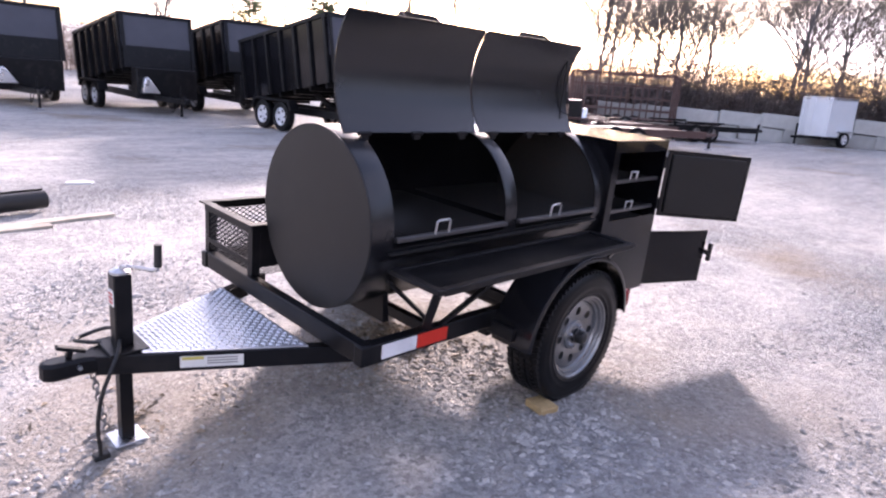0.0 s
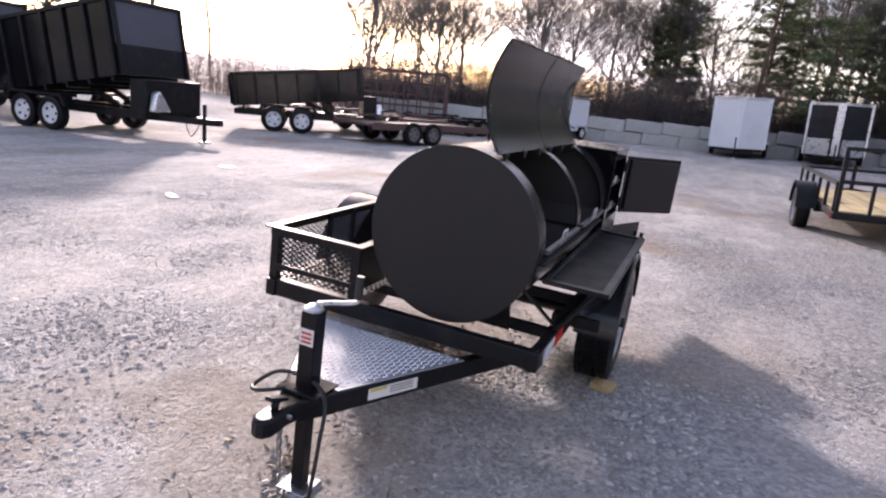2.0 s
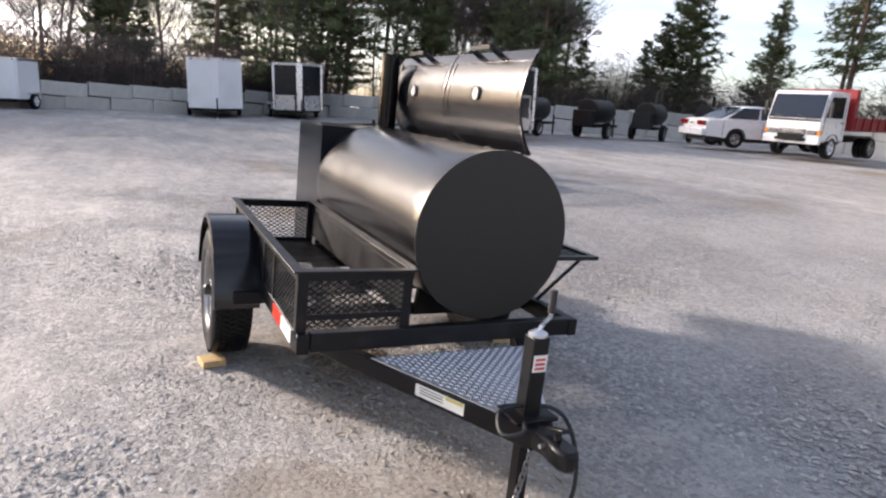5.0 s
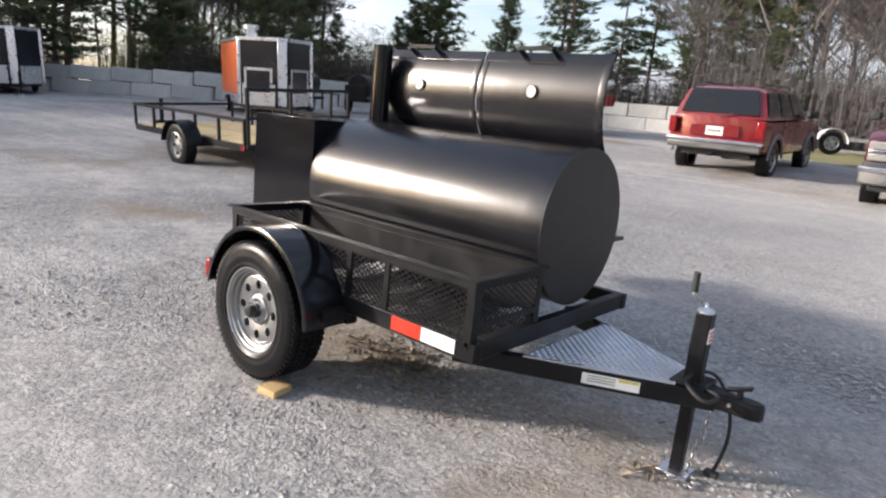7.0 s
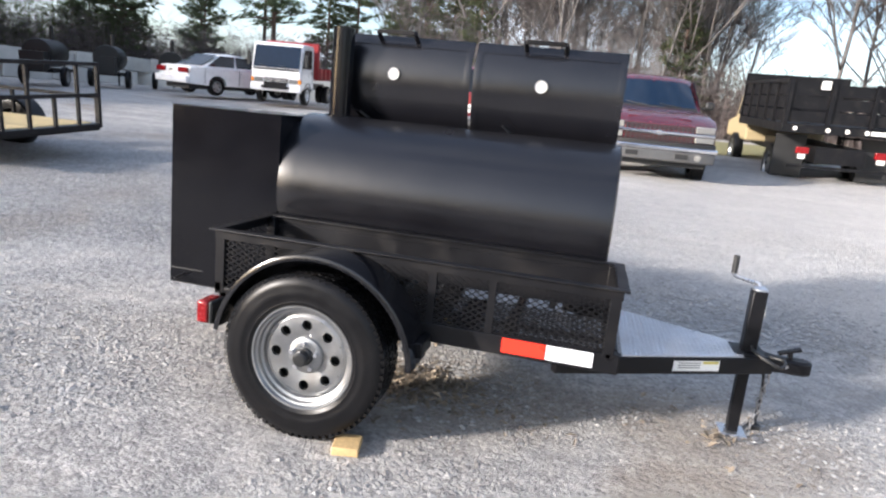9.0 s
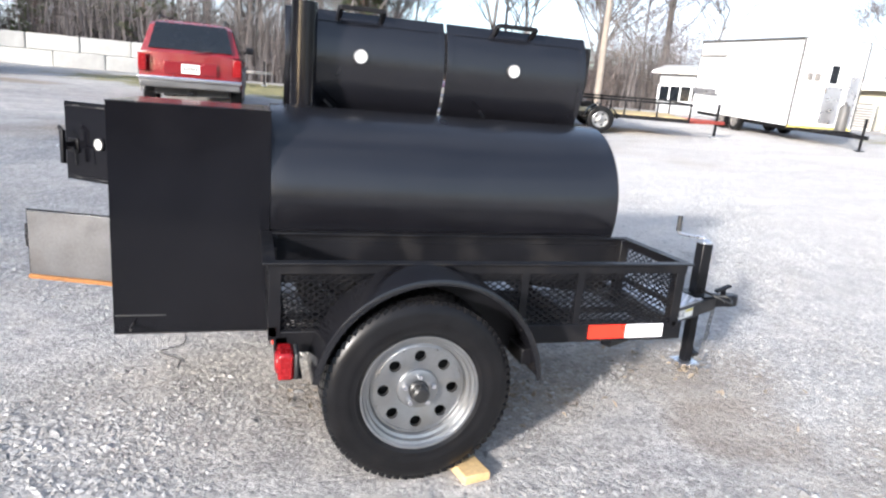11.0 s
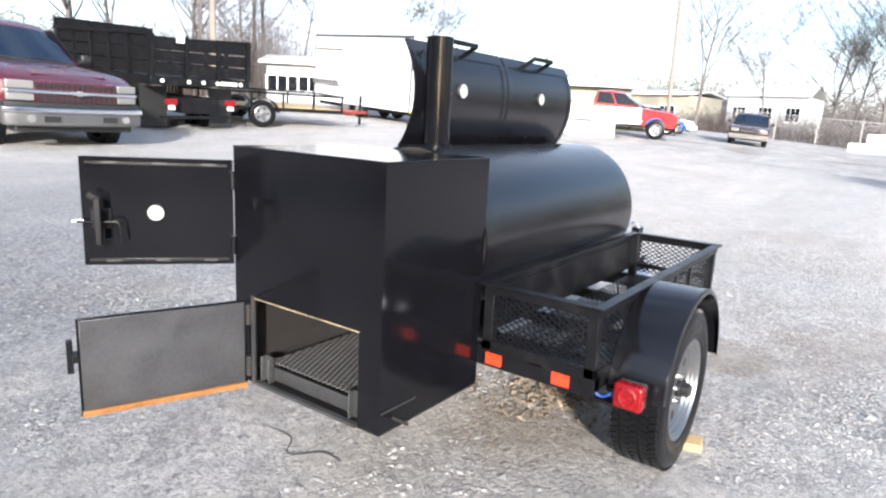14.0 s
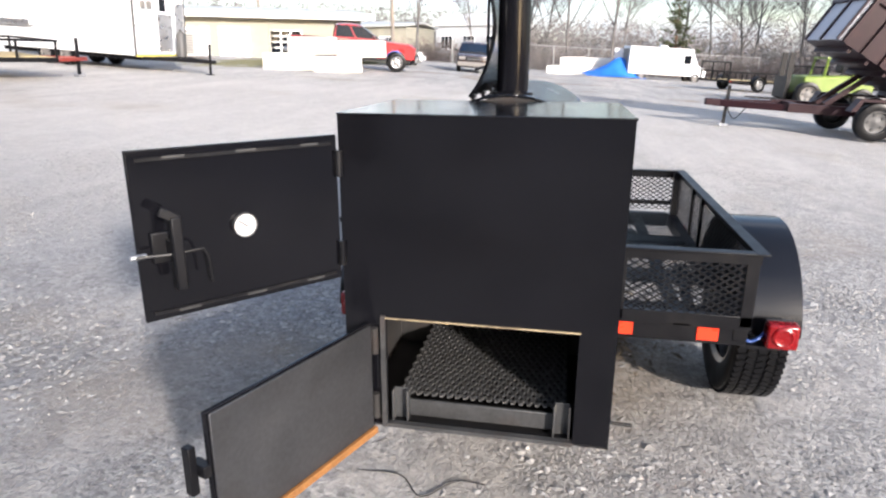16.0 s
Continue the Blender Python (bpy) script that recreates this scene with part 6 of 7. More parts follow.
def cage_trailer(m):
    root = thing("cage_trailer", "brown steel stock-rack trailer with tall barred sides", "trailer", m)
    part("deck", G().box((-1.0, -2.2, 0.5), (1.0, 2.2, 0.6)), BROWN_FRAME, root)
    for s in (1, -1):
        for z in (0.95, 1.45, 1.95, 2.45):
            part("rail", G().box((s * 1.0 - 0.03, -2.2, z - 0.03), (s * 1.0 + 0.03, 2.2, z + 0.03)), BROWN_FRAME, root)
        for k in range(8):
            y = -2.15 + k * 0.614
            part("bar", G().box((s * 1.0 - 0.03, y - 0.03, 0.6), (s * 1.0 + 0.03, y + 0.03, 2.48)), BROWN_FRAME, root)
        for y in (-0.4, 0.4):
            road_wheel(root, s * 1.05, y, 0.34, 0.2)
    for y in (-2.2, 2.2):
        for k in range(5):
            part("bar", G().box((-1.0 + k * 0.5 - 0.03, y - 0.03, 0.6), (-1.0 + k * 0.5 + 0.03, y + 0.03, 2.48)), BROWN_FRAME, root)
        part("rail", G().box((-1.0, y - 0.03, 2.42), (1.0, y + 0.03, 2.48)), BROWN_FRAME, root)
    return root


def drum_trailer(m):
    """A smaller smoker on a trailer, drum along x."""
    root = thing("small_smoker_trailer", "black drum smoker on a small trailer by the block wall", "smoker trailer", m, "smokers along the wall")
    part("frame", G().box((-1.1, -0.5, 0.45), (1.1, -0.42, 0.55)).box((-1.1, 0.42, 0.45), (1.1, 0.5, 0.55)).box((-1.1, -0.5, 0.45), (-1.02, 0.5, 0.55)).box((1.02, -0.5, 0.45), (1.1, 0.5, 0.55)), BLACK_FRAME, root)
    part("drum", G().lathe([(-0.9, 0.0), (-0.9, 0.44), (-0.86, 0.46), (0.86, 0.46), (0.9, 0.44), (0.9, 0.0)], (0, 0, 1.05), (1, 0, 0), 36), BLACK_FLAT, root, "round black drum")
    part("firebox", G().box((0.9, -0.35, 0.5), (1.45, 0.35, 1.1)), BLACK_FLAT, root, bevel=0.01)
    part("chimney", G().cyl((-0.7, 0, 1.45), (-0.7, 0, 1.95), 0.07, 14), BLACK_FLAT, root)
    part("tongue", G().bar((-1.1, 0, 0.5), (-2.0, 0, 0.48), 0.08, 0.08), BLACK_FRAME, root)
    part("jack", G().box((-1.93, -0.03, 0.0), (-1.87, 0.03, 0.8)), BLACK_FRAME, root)
    for s in (1, -1):
        road_wheel_y(root, 0.3, s * 0.62)
    return root


def road_wheel_y(root, x, y, r=0.33, w=0.2):
    p, ax = (x, y, r), (0, 1 if y > 0 else -1, 0)
    wh = part("wheel", G().lathe([(w * 0.15, r * 0.6), (w * 0.42, r * 0.62), (w * 0.25, r * 0.5), (w * 0.3, 0.0)], p, ax, 20), RIM, root)
    part("tyre", G().lathe([(-w * 0.45, r * 0.60), (-w * 0.5, r * 0.8), (-w * 0.35, r), (w * 0.35, r), (w * 0.5, r * 0.8), (w * 0.46, r * 0.62)], p, ax, 24, closed=True), RUBBER, wh)


utility_trailer(stand(7.55, -3.72, -90, -0.06))
utility_trailer(stand(-8.5, -12.9, 70), L=4.2, label="long black utility trailer with a red tongue and ramp gate", tongue=RED_FRAME)
vnose_trailer(stand(17.4, -10.8, 67, -0.05), "silver-trimmed black and orange concession trailer", 4.0, 1.15, 2.05, 1.0, body=BLACK_PANEL, panel=BLACK_PANEL, wide=ORANGE_PANEL, vent=True, hatches=True)
vnose_trailer(stand(29.0, -2.3, 86), "plain white enclosed trailer with a pointed nose", 3.6, 1.1, 2.15, 0.7)
vnose_trailer(stand(28.8, -6.0, 84), "black enclosed trailer with silver trim by the block wall", 3.4, 1.1, 2.1, 0.7, body=BLACK_PANEL, side=BLACK_PANEL, panel=BLACK_PANEL)
vnose_trailer(stand(28.6, 5.6, 70), "small white enclosed trailer by the block wall", 1.7, 0.62, 1.6, 0.3)
dump_trailer(stand(7.35, 12.35, 183), 10, H=1.5)
dump_trailer(stand(7.7, 18.2, 182), 10, H=1.45)
dump_trailer(stand(4.9, 18.6, 181), 9, H=1.4)
dump_trailer(stand(2.0, 20.6, 180), 9, H=1.4)
dump_trailer(stand(13.9, 11.2, 215), 7, H=0.9)
dump_trailer(stand(-12.2, 5.9, 181, 0.02), 29, "dark maroon dump trailer with its bed raised", 2.7, 0.9, 0.85, PALE_PANEL, False, MAROON_FRAME, 0.55)
flatbed(stand(14.6, 7.4, 245))
flatbed(stand(17.5, 10.2, 240), ramps=True, label="brown flatbed trailer with pale loading ramps")
cage_trailer(stand(23.5, 12.5, 200))
flatbed(stand(22.5, 8.6, 245), 4.2, frame=BLACK_FRAME, label="black flatbed trailer parked by the wall")
utility_trailer(stand(-31.5, 8.3, 30), label="black utility trailer beside the van")
utility_trailer(stand(-30.0, 12.0, 30), label="black utility trailer in the far row")
def skeleton_trailer(m):
    """A bare trailer frame with bright fenders."""
    root = thing("small_trailer", "small bare trailer frame with white fenders on the grass", "trailer", m)
    for s in (1, -1):
        part("side_rail", G().box((s * 0.6 - 0.04, -1.2, 0.45), (s * 0.6 + 0.04, 1.2, 0.55)), SILVER_TRIM, root)
        part("fender", G().sheet([[(s * x, 0.46 * math.cos(a), 0.36 + 0.46 * math.sin(a)) for a in np.linspace(0.05, math.pi - 0.05, 13)] for x in (0.72, 1.02)]), WHITE_CAR, root, "white rounded fender", thick=0.02)
        road_wheel(root, s * 0.86, 0.0, 0.36, 0.2)
        part("tongue_tube", G().bar((s * 0.58, 1.15, 0.48), (0, 2.3, 0.48), 0.06, 0.08), SILVER_TRIM, root)
    for y in (-1.15, 0.0, 1.15):
        part("crossbar", G().box((-0.58, y - 0.04, 0.46), (0.58, y + 0.04, 0.54)), SILVER_TRIM, root)
    tongue_jack(root, 2.0)


skeleton_trailer(stand(1.9, -21.7, 120))
for x, y, a in ((17.4, -15.6, 118), (17.0, -18.1, 122), (16.0, -20.3, 124), (18.6, -13.2, 114)):
    drum_trailer(stand(x, y, a) @ Matrix.Scale(1.0, 4))


def vending():
    """The big white vending trailer; its tongue and door end point along +y."""
    root = thing("vending_trailer", "large white enclosed vending trailer with a gas bottle on its tongue", "trailer", stand(-15.52, -14.76, -9.3))
    L, W, H, z0 = 2.8, 1.0, 2.42, 0.42
    box = part("box", G().box((-W, -L, z0), (W, L, z0 + H)), WHITE_PAINT, root, bevel=0.03)
    for s in (1, -1):
        part("roof_trim", G().box((s * W - 0.03, -L - 0.01, z0 + H - 0.07), (s * W + 0.02, L + 0.01, z0 + H + 0.02)), DARK_TRIM, box, "dark grey roof trim", bevel=0.006)
        part("end_trim", G().box((-W + 0.02, s * L - 0.015, z0 + H - 0.02), (W - 0.02, s * L + 0.015, z0 + H + 0.018)), GREY_PLASTIC, box, bevel=0.006)
        for e in (1, -1):
            part("corner_trim", G().box((s * W - 0.035, e * L - 0.035, z0), (s * W + 0.015, e * L + 0.015, z0 + H - 0.075)), DARK_TRIM, box, bevel=0.006)
        part("chassis_rail", G().box((s * 0.75 - 0.05, -L + 0.1, 0.30), (s * 0.75 + 0.05, L, z0)), BLACK_FRAME, root)
        part("tongue_tube", G().bar((s * 0.75, L - 0.1, 0.36), (0, L + 1.9, 0.36), 0.07, 0.10), BLACK_FRAME, root)
        for y in (-0.75, 0.05):
            road_wheel(root, s * (W - 0.12), y, 0.34, 0.20, GREY_PLASTIC)
    part("skirt", G().box((-W - 0.012, L, z0 - 0.02), (W + 0.012, L + 0.014, z0 + 0.05)), LABEL_YELLOW, box, "faded yellow rail along the lower edge")
    door = part("door", G().box((-0.48, L + 0.002, z0 + 0.08), (0.16, L + 0.03, z0 + 1.98)), WHITE_PAINT, box, "white door with a slim window and metal kick plate", bevel=0.01)
    part("kick_plate", G().box((-0.44, L + 0.03, z0 + 0.12), (0.12, L + 0.036, z0 + 1.18)), SILVER_TRIM, door, "dull metal kick plate")
    part("door_window", G().box((-0.20, L + 0.03, z0 + 1.25), (0.03, L + 0.045, z0 + 1.74)), GLASS, door)
    part("door_handle", G().box((0.08, L + 0.036, z0 + 0.98), (0.13, L + 0.075, z0 + 1.10)), GREY_PLASTIC, door)
    part("rain_strip", G().box((-0.56, L + 0.002, z0 + 2.02), (0.24, L + 0.03, z0 + 2.045)), GREY_PLASTIC, box)
    part("light_panel", G().box((-0.94, L + 0.002, z0 + 0.08), (-0.60, L + 0.02, z0 + 1.5)), SILVER_TRIM, box, "bright metal corner guard")
    for x in (0.36, 0.60):
        part("meter_box", G().box((x, L + 0.002, z0 + 1.30), (x + 0.13, L + 0.09, z0 + 1.50)), GREY_PLASTIC, box, bevel=0.01)
    part("front_shelf", G().box((0.24, L + 0.002, z0 + 0.82), (0.95, L + 0.04, z0 + 0.845)), GREY_PLASTIC, box)
    part("hatch", G().box((W, -2.62, z0 + 0.90), (W + 0.02, -1.05, z0 + 1.86)), WHITE_PAINT, box, "white serving hatch, shut", bevel=0.006)
    part("awning_bar", G().box((W, -2.66, z0 + 1.89), (W + 0.07, -1.0, z0 + 1.95)), GREY_PLASTIC, box, bevel=0.01)
    part("hatch_shelf", G().box((W, -2.66, z0 + 0.66), (W + 0.18, -1.0, z0 + 0.82)), SILVER_TRIM, box, "folded metal serving shelf", bevel=0.02)
    part("gas_bottle", G().lathe([(0, 0.0), (0, 0.14), (0.62, 0.14), (0.70, 0.09), (0.72, 0.04), (0.78, 0.04), (0.78, 0.0)], (-0.36, L + 0.40, 0.42), (0, 0, 1), 18), DARK_TRIM, root, "grey gas bottle")
    part("bottle_rack", G().box((-0.56, L + 0.18, 0.40), (0.42, L + 0.62, 0.42)), BLACK_FRAME, root)
    part("jack", G().box((-0.025, L + 1.70, 0.02), (0.025, L + 1.75, 0.85)).box((-0.09, L + 1.64, 0.0), (0.09, L + 1.81, 0.02)), BLACK_FRAME, root)


vending()


# ---- walls, buildings and clutter of the yard ----
CREAM = material("cream_painted_block", (0.30, 0.285, 0.23), 0.8, vary=0.06, scale=1.0, stain=(0.55, 0.5, 0.38), stain_scale=0.5)
ROOF_METAL = material("pale_metal_roof", (0.62, 0.62, 0.60), 0.5, 0.2, vary=0.08, scale=0.6)
GREY_WALL = material("grey_siding", (0.34, 0.35, 0.36), 0.8, vary=0.08, scale=0.5)
WEATHERED = material("weathered_lumber", (0.50, 0.44, 0.35), 0.8, vary=0.25, scale=8, stain=(0.3, 0.25, 0.18), random=0.15)
TARP = material("blue_tarp", (0.02, 0.16, 0.60), 0.45, vary=0.2, scale=3, bump=0.3, bump_scale=8)
GALV = material("galvanised_wire", (0.38, 0.38, 0.37), 0.5, 0.6, vary=0.15)
POLE_WOOD = material("weathered_pole", (0.22, 0.19, 0.16), 0.85, vary=0.2, scale=3)
WHITE_BLOCK = material("white_concrete", (0.68, 0.66, 0.61), 0.9, vary=0.12, scale=2, bump=0.4, bump_scale=50, random=0.1)


def block_mesh(name, mat, size=(1.80, 0.60, 0.60)):
    """A cast block with worn, slightly uneven edges."""
    a, b, c = (s / 2 for s in size)
    bm = bmesh.new()
    bmesh.ops.create_cube(bm, size=1.0)
    bmesh.ops.scale(bm, vec=size, verts=bm.verts)
    bmesh.ops.bevel(bm, geom=bm.edges, offset=0.03, segments=1, affect="EDGES")
    rnd = random.Random(5)
    for v in bm.verts:
        v.co += Vector((rnd.uniform(-0.012, 0.012), rnd.uniform(-0.012, 0.012), rnd.uniform(-0.012, 0.012)))
    me = bpy.data.meshes.new(name)
    bm.to_mesh(me)
    bm.free()
    me.materials.append(mat)
    return me


def block_wall(name, label, line, rows=2, mat=CONCRETE, size=(1.80, 0.60, 0.60), seed=1):
    """Big interlocking blocks laid along a line of points, in courses."""
    root = thing(name, label, "wall", kind="structure")
    me = block_mesh("concrete_block", mat, size)
    rnd = random.Random(seed)
    for row in range(rows):
        carry = size[0] * 0.5 * (row % 2)
        for (x0, y0), (x1, y1) in zip(line, line[1:]):
            d = Vector((x1 - x0, y1 - y0))
            n, yaw = d.length, math.atan2(d.y, d.x)
            s = carry
            while s < n:
                x, y = x0 + d.x * s / n, y0 + d.y * s / n
                ob = new("concrete_block", me)
                ob.parent = root
                ob.matrix_basis = Matrix.Translation((x + rnd.uniform(-0.03, 0.03), y + rnd.uniform(-0.03, 0.03), ground_z(x, y) + size[2] * (row + 0.5) - 0.03)) @ Matrix.Rotation(yaw + rnd.uniform(-0.02, 0.02), 4, "Z")
                s += size[0] + 0.02
            carry = s - n
    return root


block_wall("wall_east", "long wall of stacked grey concrete barrier blocks", [(24.5, 14.5), (29.5, 5.0), (31.5, -2.5), (30.5, -8.0), (25.0, -12.5), (21.5, -18.0), (19.5, -23.5), (12.0, -26.0), (3.0, -26.5)])
pile = block_wall("block_pile", "stack of pale concrete blocks", [(-20.4, -10.4), (-21.75, -7.6)], 2, WHITE_BLOCK, (1.80, 0.75, 0.62), 3)
block_wall("block_pile_far", "low stack of white concrete blocks by the fence", [(-45.0, -0.8), (-45.2, 2.0)], 2, WHITE_BLOCK, (1.80, 0.70, 0.60), 4)


def long_building():
    """Low painted block building with a shallow metal roof and loading doors."""
    root = thing("workshop_building", "long low cream block building with pale metal roof", "building", Matrix.Translation((-33.0, -11.6, 1.1)) @ Matrix.Rotation(radians(-57), 4, "Z"))
    L, D, H = 34.0, 9.0, 2.4
    wall = part("wall", G().box((0, -D, -0.3), (L, 0, H)), CREAM, root, bevel=0.02)
    roof = part("roof", G().prism([(0.7, H - 0.02), (0.7, H + 0.20), (-D / 2, H + 0.75), (-D - 0.6, H + 0.2), (-D - 0.6, H - 0.02)], 0, -0.6, L + 0.6), ROOF_METAL, root, bevel=0.02)
    part("fascia", G().box((-0.6, 0.70, H - 0.10), (L + 0.6, 0.74, H + 0.22)), WHITE_PAINT, roof)
    for k in range(9):
        x = 1.2 + k * 3.7
        part("pilaster", G().box((x - 0.12, 0.0, -0.3), (x + 0.12, 0.05, H)), CREAM, wall)
    for x, w in ((6.0, 1.6), (8.0, 1.9), (15.0, 2.4), (26.0, 2.4)):
        door = part("roller_door", G().box((x, 0.005, 0.0), (x + w, 0.04, 1.9)), GREY_WALL, wall, "white roller door")
        for k in range(5):
            part("door_panel", G().box((x + 0.03, 0.04, 0.05 + k * 0.36), (x + w - 0.03, 0.055, 0.37 + k * 0.36)), WHITE_PAINT, door)
    for x in (3.3, 11.6, 22.5):
        win = part("window", G().box((x, 0.005, 0.55), (x + 1.7, 0.05, 1.75)), WHITE_PAINT, wall, "steel-framed window with dark panes")
        for i in range(3):
            for j in range(4):
                part("pane", G().box((x + 0.06 + i * 0.55, 0.05, 0.60 + j * 0.29), (x + 0.54 + i * 0.55, 0.06, 0.83 + j * 0.29)), GLASS, win)
    return root


long_building()


def condenser(m):
    """A boxed cooling unit with a louvred face and a fan grille."""
    root = thing("cooling_unit", "grey metal cooling unit standing beside the building", "air conditioner", m, "cooling units")
    part("case", G().box((-0.55, -0.4, 0.0), (0.55, 0.4, 1.1)), UNIT_GREY, root, bevel=0.03)
    for k in range(8):
        part("louvre", G().box((-0.48, 0.40, 0.14 + k * 0.11), (0.48, 0.425, 0.20 + k * 0.11)), DARK_TRIM, root)
    part("fan_guard", G().lathe([(0.0, 0.34), (0.05, 0.33), (0.06, 0.25), (0.05, 0.0)], (0, 0, 1.1), (0, 0, 1), 20), DARK_TRIM, root)


UNIT_GREY = material("unit_enamel", (0.34, 0.335, 0.31), 0.55, vary=0.12, scale=2)
for k, (u, v) in enumerate(((9.4, 2.2), (10.9, 2.0))):
    a = radians(-57)
    x, y = -33.0 + u * math.cos(a) - v * math.sin(a), -11.6 + u * math.sin(a) + v * math.cos(a)
    condenser(stand(x, y, -57))


def shed(m, W, D, H, mat, label, pitch=0.8, windows=2):
    root = thing("building", label, "building", m)
    wall = part("wall", G().box((-W / 2, -D / 2, -0.5), (W / 2, D / 2, H)), mat, root)
    part("roof", G().prism([(-D / 2 - 0.4, H), (0, H + pitch), (D / 2 + 0.4, H), (D / 2 + 0.4, H + 0.12), (0, H + pitch + 0.14), (-D / 2 - 0.4, H + 0.12)], 0, -W / 2 - 0.3, W / 2 + 0.3), ROOF_METAL, root)
    for k in range(windows):
        x = -W / 2 + (k + 0.5) * W / windows
        for s in (1, -1):
            win = part("window", G().box((x - 0.8, s * (D / 2 + 0.02) - 0.03, H * 0.35), (x + 0.8, s * (D / 2 + 0.02) + 0.03, H * 0.75)), WHITE_PAINT, wall)
            for j in range(3):
                part("pane", G().box((x - 0.74 + j * 0.5, s * (D / 2 + 0.05) - 0.02, H * 0.38), (x - 0.30 + j * 0.5, s * (D / 2 + 0.05) + 0.02, H * 0.72)), GLASS, win)
    return root


shed(pose(-20.9, -23.8, 1.5, 0, 0, -52), 4.6, 3.0, 2.0, GREY_WALL, "small grey shed with dark windows behind the truck", 0.4, 3)
shed(pose(-88.0, -13.0, 1.0, 0, 0, 86), 9.0, 9.0, 4.6, GREY_WALL, "grey gabled warehouse beyond the fence", 1.6, 3)
shed(pose(-62.0, -20.5, 0.9, 0, 0, 80), 12.0, 7.0, 3.4, CREAM, "tan commercial building in the distance", 0.4, 3)
shed(pose(-75.0, -32.0, 1.0, 0, 0, 80), 22.0, 9.0, 4.0, WHITE_PAINT, "white commercial building in the distance", 0.5, 5)


def chain_fence(points):
    root = thing("chain_link_fence", "tall chain-link fence along the road", "fence", kind="structure")
    for (x0, y0), (x1, y1) in zip(points, points[1:]):
        n = max(1, round(math.hypot(x1 - x0, y1 - y0) / 2.6))
        z0, z1 = ground_z(x0, y0), ground_z(x1, y1)
        for k in range(n + 1):
            x, y = x0 + (x1 - x0) * k / n, y0 + (y1 - y0) * k / n
            part("post", G().cyl((x, y, ground_z(x, y) - 0.1), (x, y, ground_z(x, y) + 1.9), 0.035, 8), GALV, root)
        part("top_rail", G().cyl((x0, y0, z0 + 1.85), (x1, y1, z1 + 1.85), 0.025, 6), GALV, root)
        part("fence_wire", G().lattice((x0, y0, z0 + 0.05), (x1 - x0, y1 - y0, z1 - z0), (0, 0, 1.8), 0.30, 0.30, 0.012, 0.012), GALV, root)


chain_fence([(-50.0, -9.5), (-50.5, 4.0), (-51.0, 14.0)])

# blue tarpaulin over a heap
g = G()
rows = []
for i in range(15):
    u = i / 14
    rows.append([(-1.6 + 3.2 * u, -1.9 + 3.8 * v, (1.25 * math.exp(-((u - 0.55) / 0.26) ** 2 - ((v - 0.66) / 0.30) ** 2) + 0.30 * math.exp(-((u - 0.3) / 0.3) ** 2 - ((v - 0.3) / 0.3) ** 2))
                  + 0.10 * noise.noise(Vector((u * 6, v * 7, 3)))) for v in np.linspace(0, 1, 17)])
g.sheet(rows)
heap = thing("tarp_heap", "crumpled blue tarpaulin over a heap", "tarpaulin", stand(-43.0, 2.6, 20, 0.0))
part("tarp", g, TARP, heap, thick=0.01)


def pole(x, y, h, lean=0.0, arm=False):
    root = thing("utility_pole", "tall weathered wooden utility pole", "utility pole", pose(x, y, ground_z(x, y) - 0.3, 0, lean, 0), "utility poles")
    part("shaft", G().tube([(0, 0, 0), (0, 0, h)], 0.15, 10, r_end=0.09), POLE_WOOD, root)
    if arm:
        part("crossarm", G().box((-0.06, -1.1, h - 0.9), (0.06, 1.1, h - 0.75)), POLE_WOOD, root)
        for y2 in (-1.0, -0.4, 0.4, 1.0):
            part("insulator", G().cyl((0, y2, h - 0.75), (0, y2, h - 0.6), 0.035, 8), GREY_PLASTIC, root)


pole(-43.0, -12.5, 12.0, 2)
pole(-58.0, -30.0, 13.0, 0, True)
pole(-24.0, -33.0, 11.0, 0, True)
pole(31.0, 36.0, 12.0)
pole(-13.5, -22.0, 9.5, 0)

# lumber and a rolled mat on the gravel
for k, (x, y, yaw, L) in enumerate(((-1.45, 3.78, 8, 1.75), (-1.75, 3.62, 4, 1.2))):
    m = pose(x, y, ground_z(x, y) - 0.01, 3.1, 0, yaw)
    plank = thing("lumber", "weathered pine two-by-four lying on the gravel", "lumber", m, "lumber on the gravel")
    part("board", G().box((-L / 2, -0.045, 0.0), (L / 2, 0.045, 0.04)), WEATHERED, plank, bevel=0.003)
mat_roll = thing("rolled_mat", "dark rubber mat rolled up on the gravel", "rubber mat", pose(-1.72, 4.25, ground_z(-1.5, 4.2), 0, 0, 12))
spiral = [(0.02 * a / 6.28 + 0.03, a) for a in np.linspace(0, 6.28 * 3.2, 60)]
g = G().sheet([[(x, r * math.cos(a), 0.11 + r * math.sin(a)) for r, a in spiral] for x in (-0.75, -0.2, 0.3, 0.72)])
part("mat", g, DARK_RUBBER, mat_roll, thick=0.008)
for x, y, s in ((-0.3, 5.9, 0.16), (4.75, 6.1, 0.14), (2.1, 4.6, 0.12), (8.0, 4.0, 0.1)):
    debris = thing("scrap_piece", "flat pale scrap lying on the gravel", "scrap", pose(x, y, ground_z(x, y), 0, 0, 30 * x), "scraps on the gravel")
    part("scrap", G().prism([(-s, -s * 0.4), (s * 0.7, -s * 0.5), (s, 0.1 * s), (0.2 * s, s * 0.5), (-s * 0.8, s * 0.3)], 2, 0.0, 0.02), LABEL, debris, bevel=0.004)
